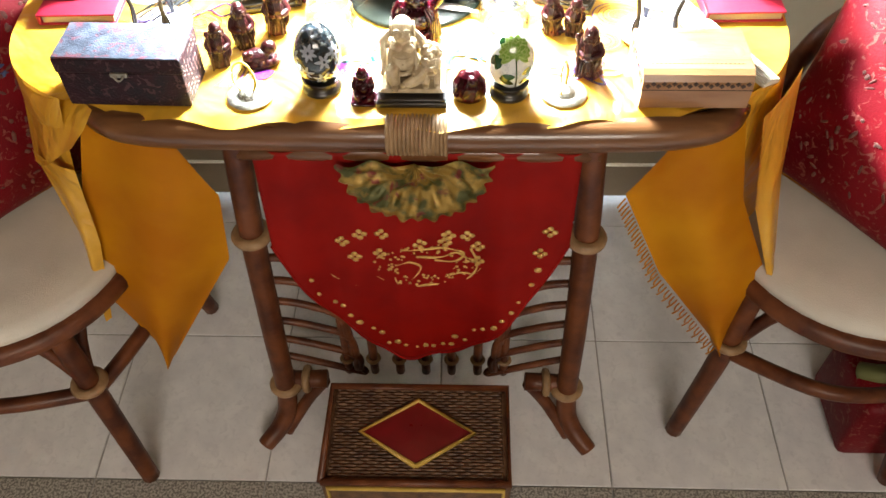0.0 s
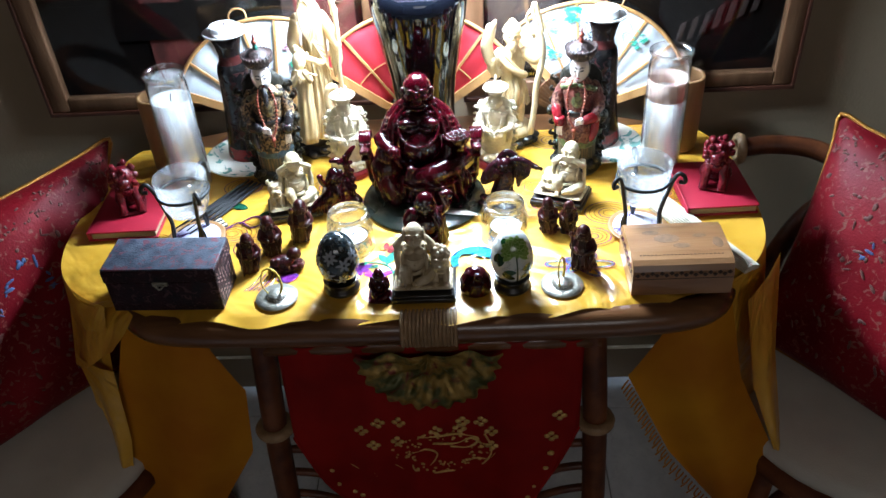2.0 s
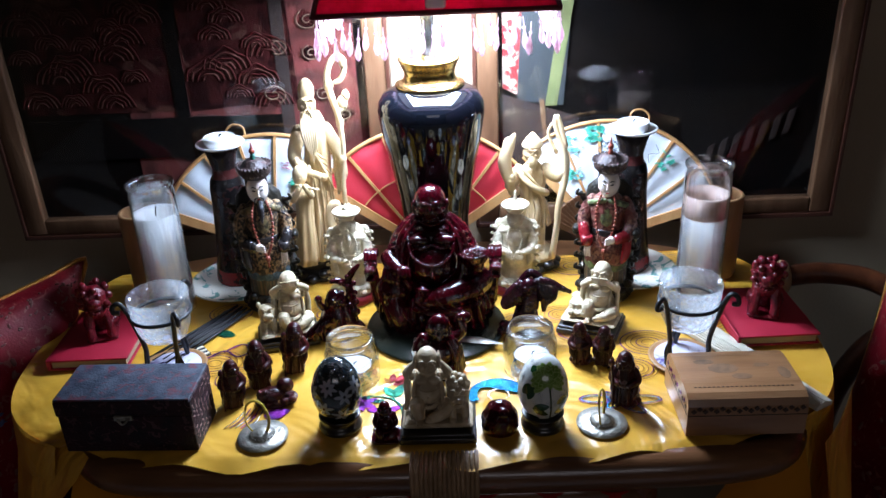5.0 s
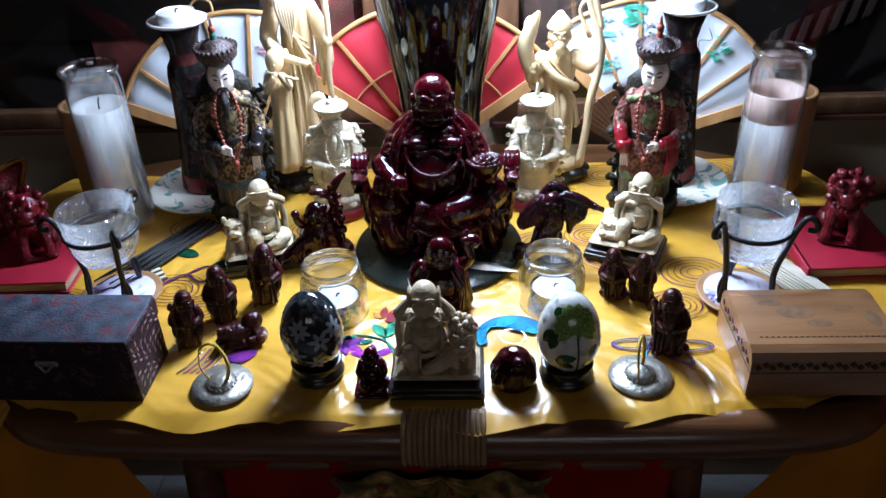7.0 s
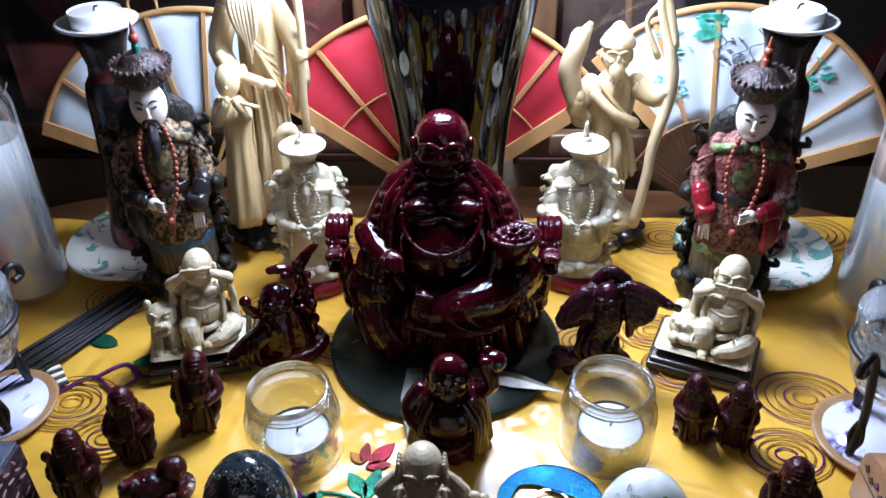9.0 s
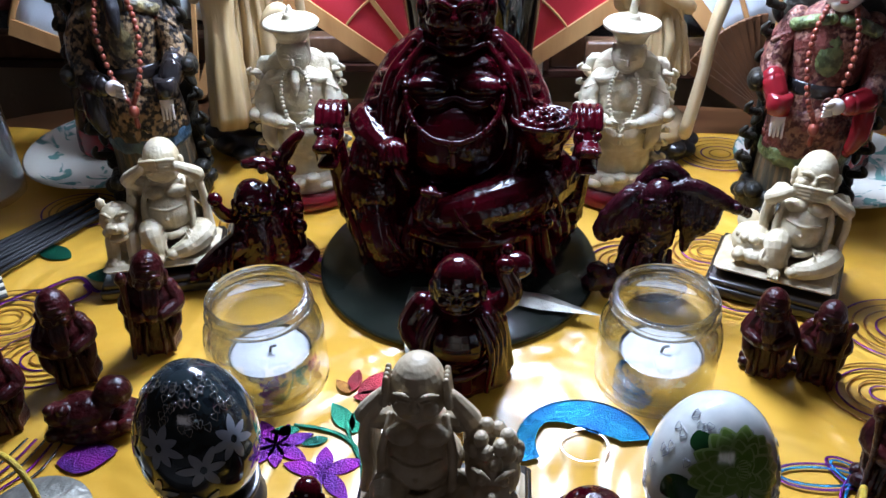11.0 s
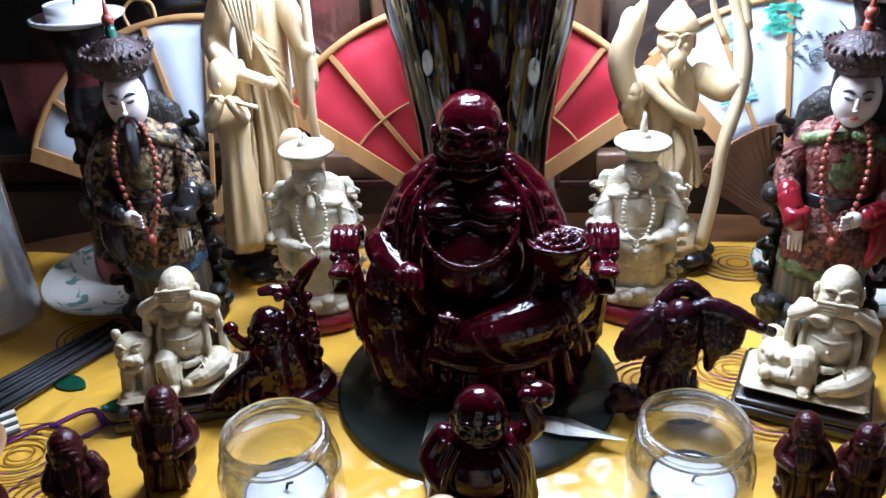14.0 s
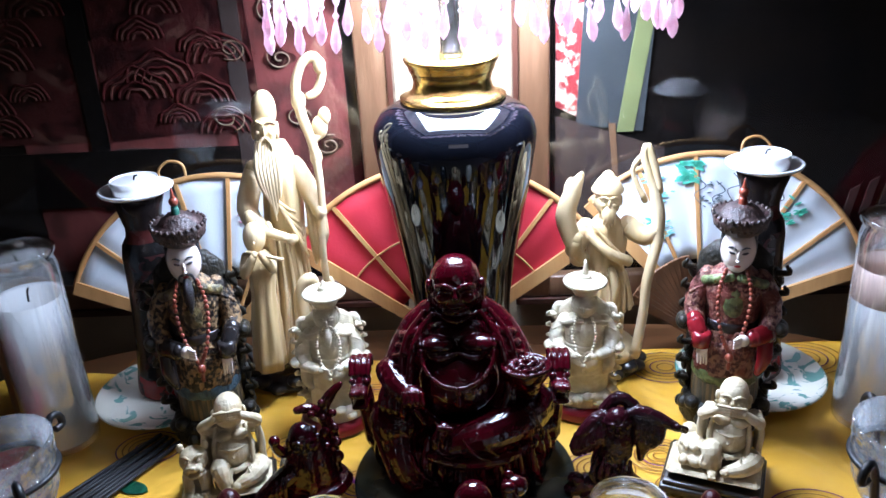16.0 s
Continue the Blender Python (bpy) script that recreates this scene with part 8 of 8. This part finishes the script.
# child with a flute, and a crane
child = Sculpt()
child.draped([(0.015, 0), (0.0135, 0.03), (0.0105, 0.055), (0.0120, 0.074), (0.006, 0.086)], 6, 0.10, 30, x=-0.020, y=-0.030)
child.ball(-0.024, -0.030, 0.0965, 0.0100, 0.0100, 0.0108, n=16).ball(-0.027, -0.026, 0.1090, 0.0050).ball(-0.024, -0.0402, 0.0955, 0.0012)
child.limb([(-0.033, -0.026, 0.080), (-0.034, -0.038, 0.074), (-0.024, -0.043, 0.088)], [0.0048, 0.0048, 0.0030]).limb([(-0.015, -0.026, 0.080), (-0.010, -0.040, 0.078), (-0.018, -0.044, 0.088)], [0.0048, 0.0046, 0.0030]).limb([(-0.030, -0.042, 0.090), (0.000, -0.046, 0.085)], [0.0014, 0.0014], 6)
child.limb([(0.016, -0.026, 0.008), (0.020, -0.028, 0.026), (0.013, -0.030, 0.045), (0.015, -0.030, 0.060), (0.024, -0.030, 0.063), (0.027, -0.031, 0.052), (0.022, -0.033, 0.046)], [0.0090, 0.0085, 0.0062, 0.0052, 0.0050, 0.0040, 0.0014])
s.add(moved((child.v, child.f), Matrix.Translation((0.004, -0.004, 0.004)) @ Matrix.Diagonal((1.12, 1.08, 1.24, 1))))
s.painted("sage_statue", [M_ivory_deep], pose(-0.190, 1.205, TOP + 0.0335, 0, 3, 10) @ Matrix.Diagonal((0.92, 1.06, 1.12, 1)), "tall ivory-coloured sage statue with gnarled staff", "statue")

# fisherman with a large fish and a rod
wood_stand(0.128, 1.205, 0.018, 0.032)
s = Sculpt()
s.turned([(0.036, 0), (0.036, 0.006), (0.028, 0.014), (0.012, 0.018)], sy=0.8)
for q in (-1, 1):
    s.limb([(q * 0.011, 0, 0.075), (q * 0.012, -0.004, 0.045), (q * 0.013, -0.004, 0.014)], [0.012, 0.0085, 0.006])
    s.ball(q * 0.013, -0.010, 0.015, 0.006, 0.010, 0.005)
s.draped([(0.025, 0.050), (0.023, 0.07), (0.0165, 0.088), (0.0195, 0.110), (0.0175, 0.126), (0.008, 0.136)], 8, 0.10, 18, sy=0.8)
for k in range(9):
    a = radians(190 + 20 * k)
    s.limb([(0.017 * math.cos(a), 0.014 * math.sin(a), 0.086), (0.023 * math.cos(a + 0.1), 0.019 * math.sin(a + 0.1), 0.066), (0.027 * math.cos(a), 0.022 * math.sin(a), 0.050)], [0.0012, 0.0022, 0.0026], 7)
for k in range(4):
    s.limb([(-0.014 + 0.004 * k, -0.013, 0.130 - 0.004 * k), (0.002 + 0.003 * k, -0.0185, 0.114 - 0.005 * k), (0.016, -0.012, 0.100 - 0.004 * k)], [0.0014, 0.0020, 0.0012], 7)
s.limb([(0.004, -0.016, 0.090), (0.008, -0.021, 0.075), (0.006, -0.022, 0.056)], [0.0035, 0.0042, 0.0016], 8)
for q in (-1, 1):
    s.limb([(q * 0.0016, -0.0170, 0.1555), (q * 0.005, -0.0164, 0.1565), (q * 0.0092, -0.0125, 0.1545)], [0.0009, 0.0012, 0.0006], 6)
    s.ball(q * 0.0046, -0.0145, 0.1485, 0.0032, 0.0026, 0.0028).ball(q * 0.0122, -0.003, 0.149, 0.0020, 0.0030, 0.0052)
s.ball(0, -0.0175, 0.1505, 0.0016, 0.0020, 0.0032)
for k in range(5):
    s.limb([((k - 2) * 0.0022, -0.0140, 0.1430), ((k - 2) * 0.0026, -0.0195, 0.130 + 0.002 * abs(k - 2))], [0.0022, 0.0007], 6)
s.turned([(0.0150, 0.157), (0.0155, 0.159), (0.011, 0.166), (0.007, 0.170), (0.002, 0.171)], y=-0.001)
s.limb([(-0.018, -0.012, 0.122), (0, -0.021, 0.108), (0.02, -0.012, 0.096)], [0.005, 0.005, 0.005])
s.ball(0, -0.004, 0.150, 0.0125, 0.013, 0.015).ball(0, -0.015, 0.140, 0.007, 0.006, 0.009).ball(0, 0, 0.166, 0.0075, 0.0075, 0.009)
s.limb([(0.020, 0, 0.124), (0.036, -0.008, 0.118), (0.046, -0.014, 0.128)], [0.010, 0.009, 0.006])
s.limb([(-0.020, 0, 0.122), (-0.032, -0.010, 0.105), (-0.030, -0.018, 0.120)], [0.010, 0.009, 0.006])
s.limb([(-0.024, -0.012, 0.096), (-0.034, -0.014, 0.118), (-0.040, -0.014, 0.140), (-0.034, -0.014, 0.160), (-0.026, -0.014, 0.176)], [0.004, 0.0085, 0.0100, 0.0085, 0.003])
s.ball(-0.034, -0.014, 0.162, 0.0085, 0.0075, 0.012).ball(-0.026, -0.010, 0.098, 0.010, 0.004, 0.008)
s.limb([(0.030, -0.020, 0.008), (0.036, -0.019, 0.05), (0.038, -0.018, 0.08), (0.046, -0.015, 0.115), (0.046, -0.012, 0.140), (0.040, -0.010, 0.166), (0.032, -0.008, 0.188), (0.034, -0.008, 0.198), (0.041, -0.010, 0.180), (0.047, -0.012, 0.160)], [0.0055, 0.0048, 0.005, 0.0055, 0.007, 0.0045, 0.004, 0.0035, 0.004, 0.003])
s.limb([(0.032, -0.008, 0.192), (0.022, -0.004, 0.176), (0.034, -0.006, 0.150)], [0.0028, 0.0022, 0.003])
s.painted("fisherman_statue", [M_ivory_deep], pose(0.128, 1.208, TOP + 0.0175, 0, 0, -4) @ Matrix.Diagonal((0.98, 1.05, 1.09, 1)), "ivory-coloured fisherman statue with fish and rod", "statue")

# ---- floor tiles ----
random.seed(3)
tile_v, tile_f = box(-0.1485, 0.1485, -0.1485, 0.1485, -0.0039, 0.0, 0.0008, 1)
tile_mesh = None
for i in range(-7, 7):
    for j in range(-7, 5):
        x, y = 0.15 + 0.30 * i + 0.015, 0.785 + 0.30 * (j - 3) + 0.32
        if y - 0.15 > WALL - 0.02 or y < -2.0:
            continue
        cut = min(0.1485, WALL - 0.014 - y)
        mat = M_granite if y < 0.52 and y > 0.10 else M_tile
        if tile_mesh is None:
            tile_mesh = {}
        if mat.name not in tile_mesh:
            o = link("floor_tile", tile_v, tile_f, mat, floor, smooth=False)
            tile_mesh[mat.name] = o.data
        else:
            o = new("floor_tile", tile_mesh[mat.name])
            o.parent = floor
        o.matrix_basis = pose(x, y, 0) if cut > 0.148 else pose(x, (y - 0.1485 + y + cut) / 2, 0) @ Matrix.Diagonal((1, (cut + 0.1485) / 0.297, 1, 1))
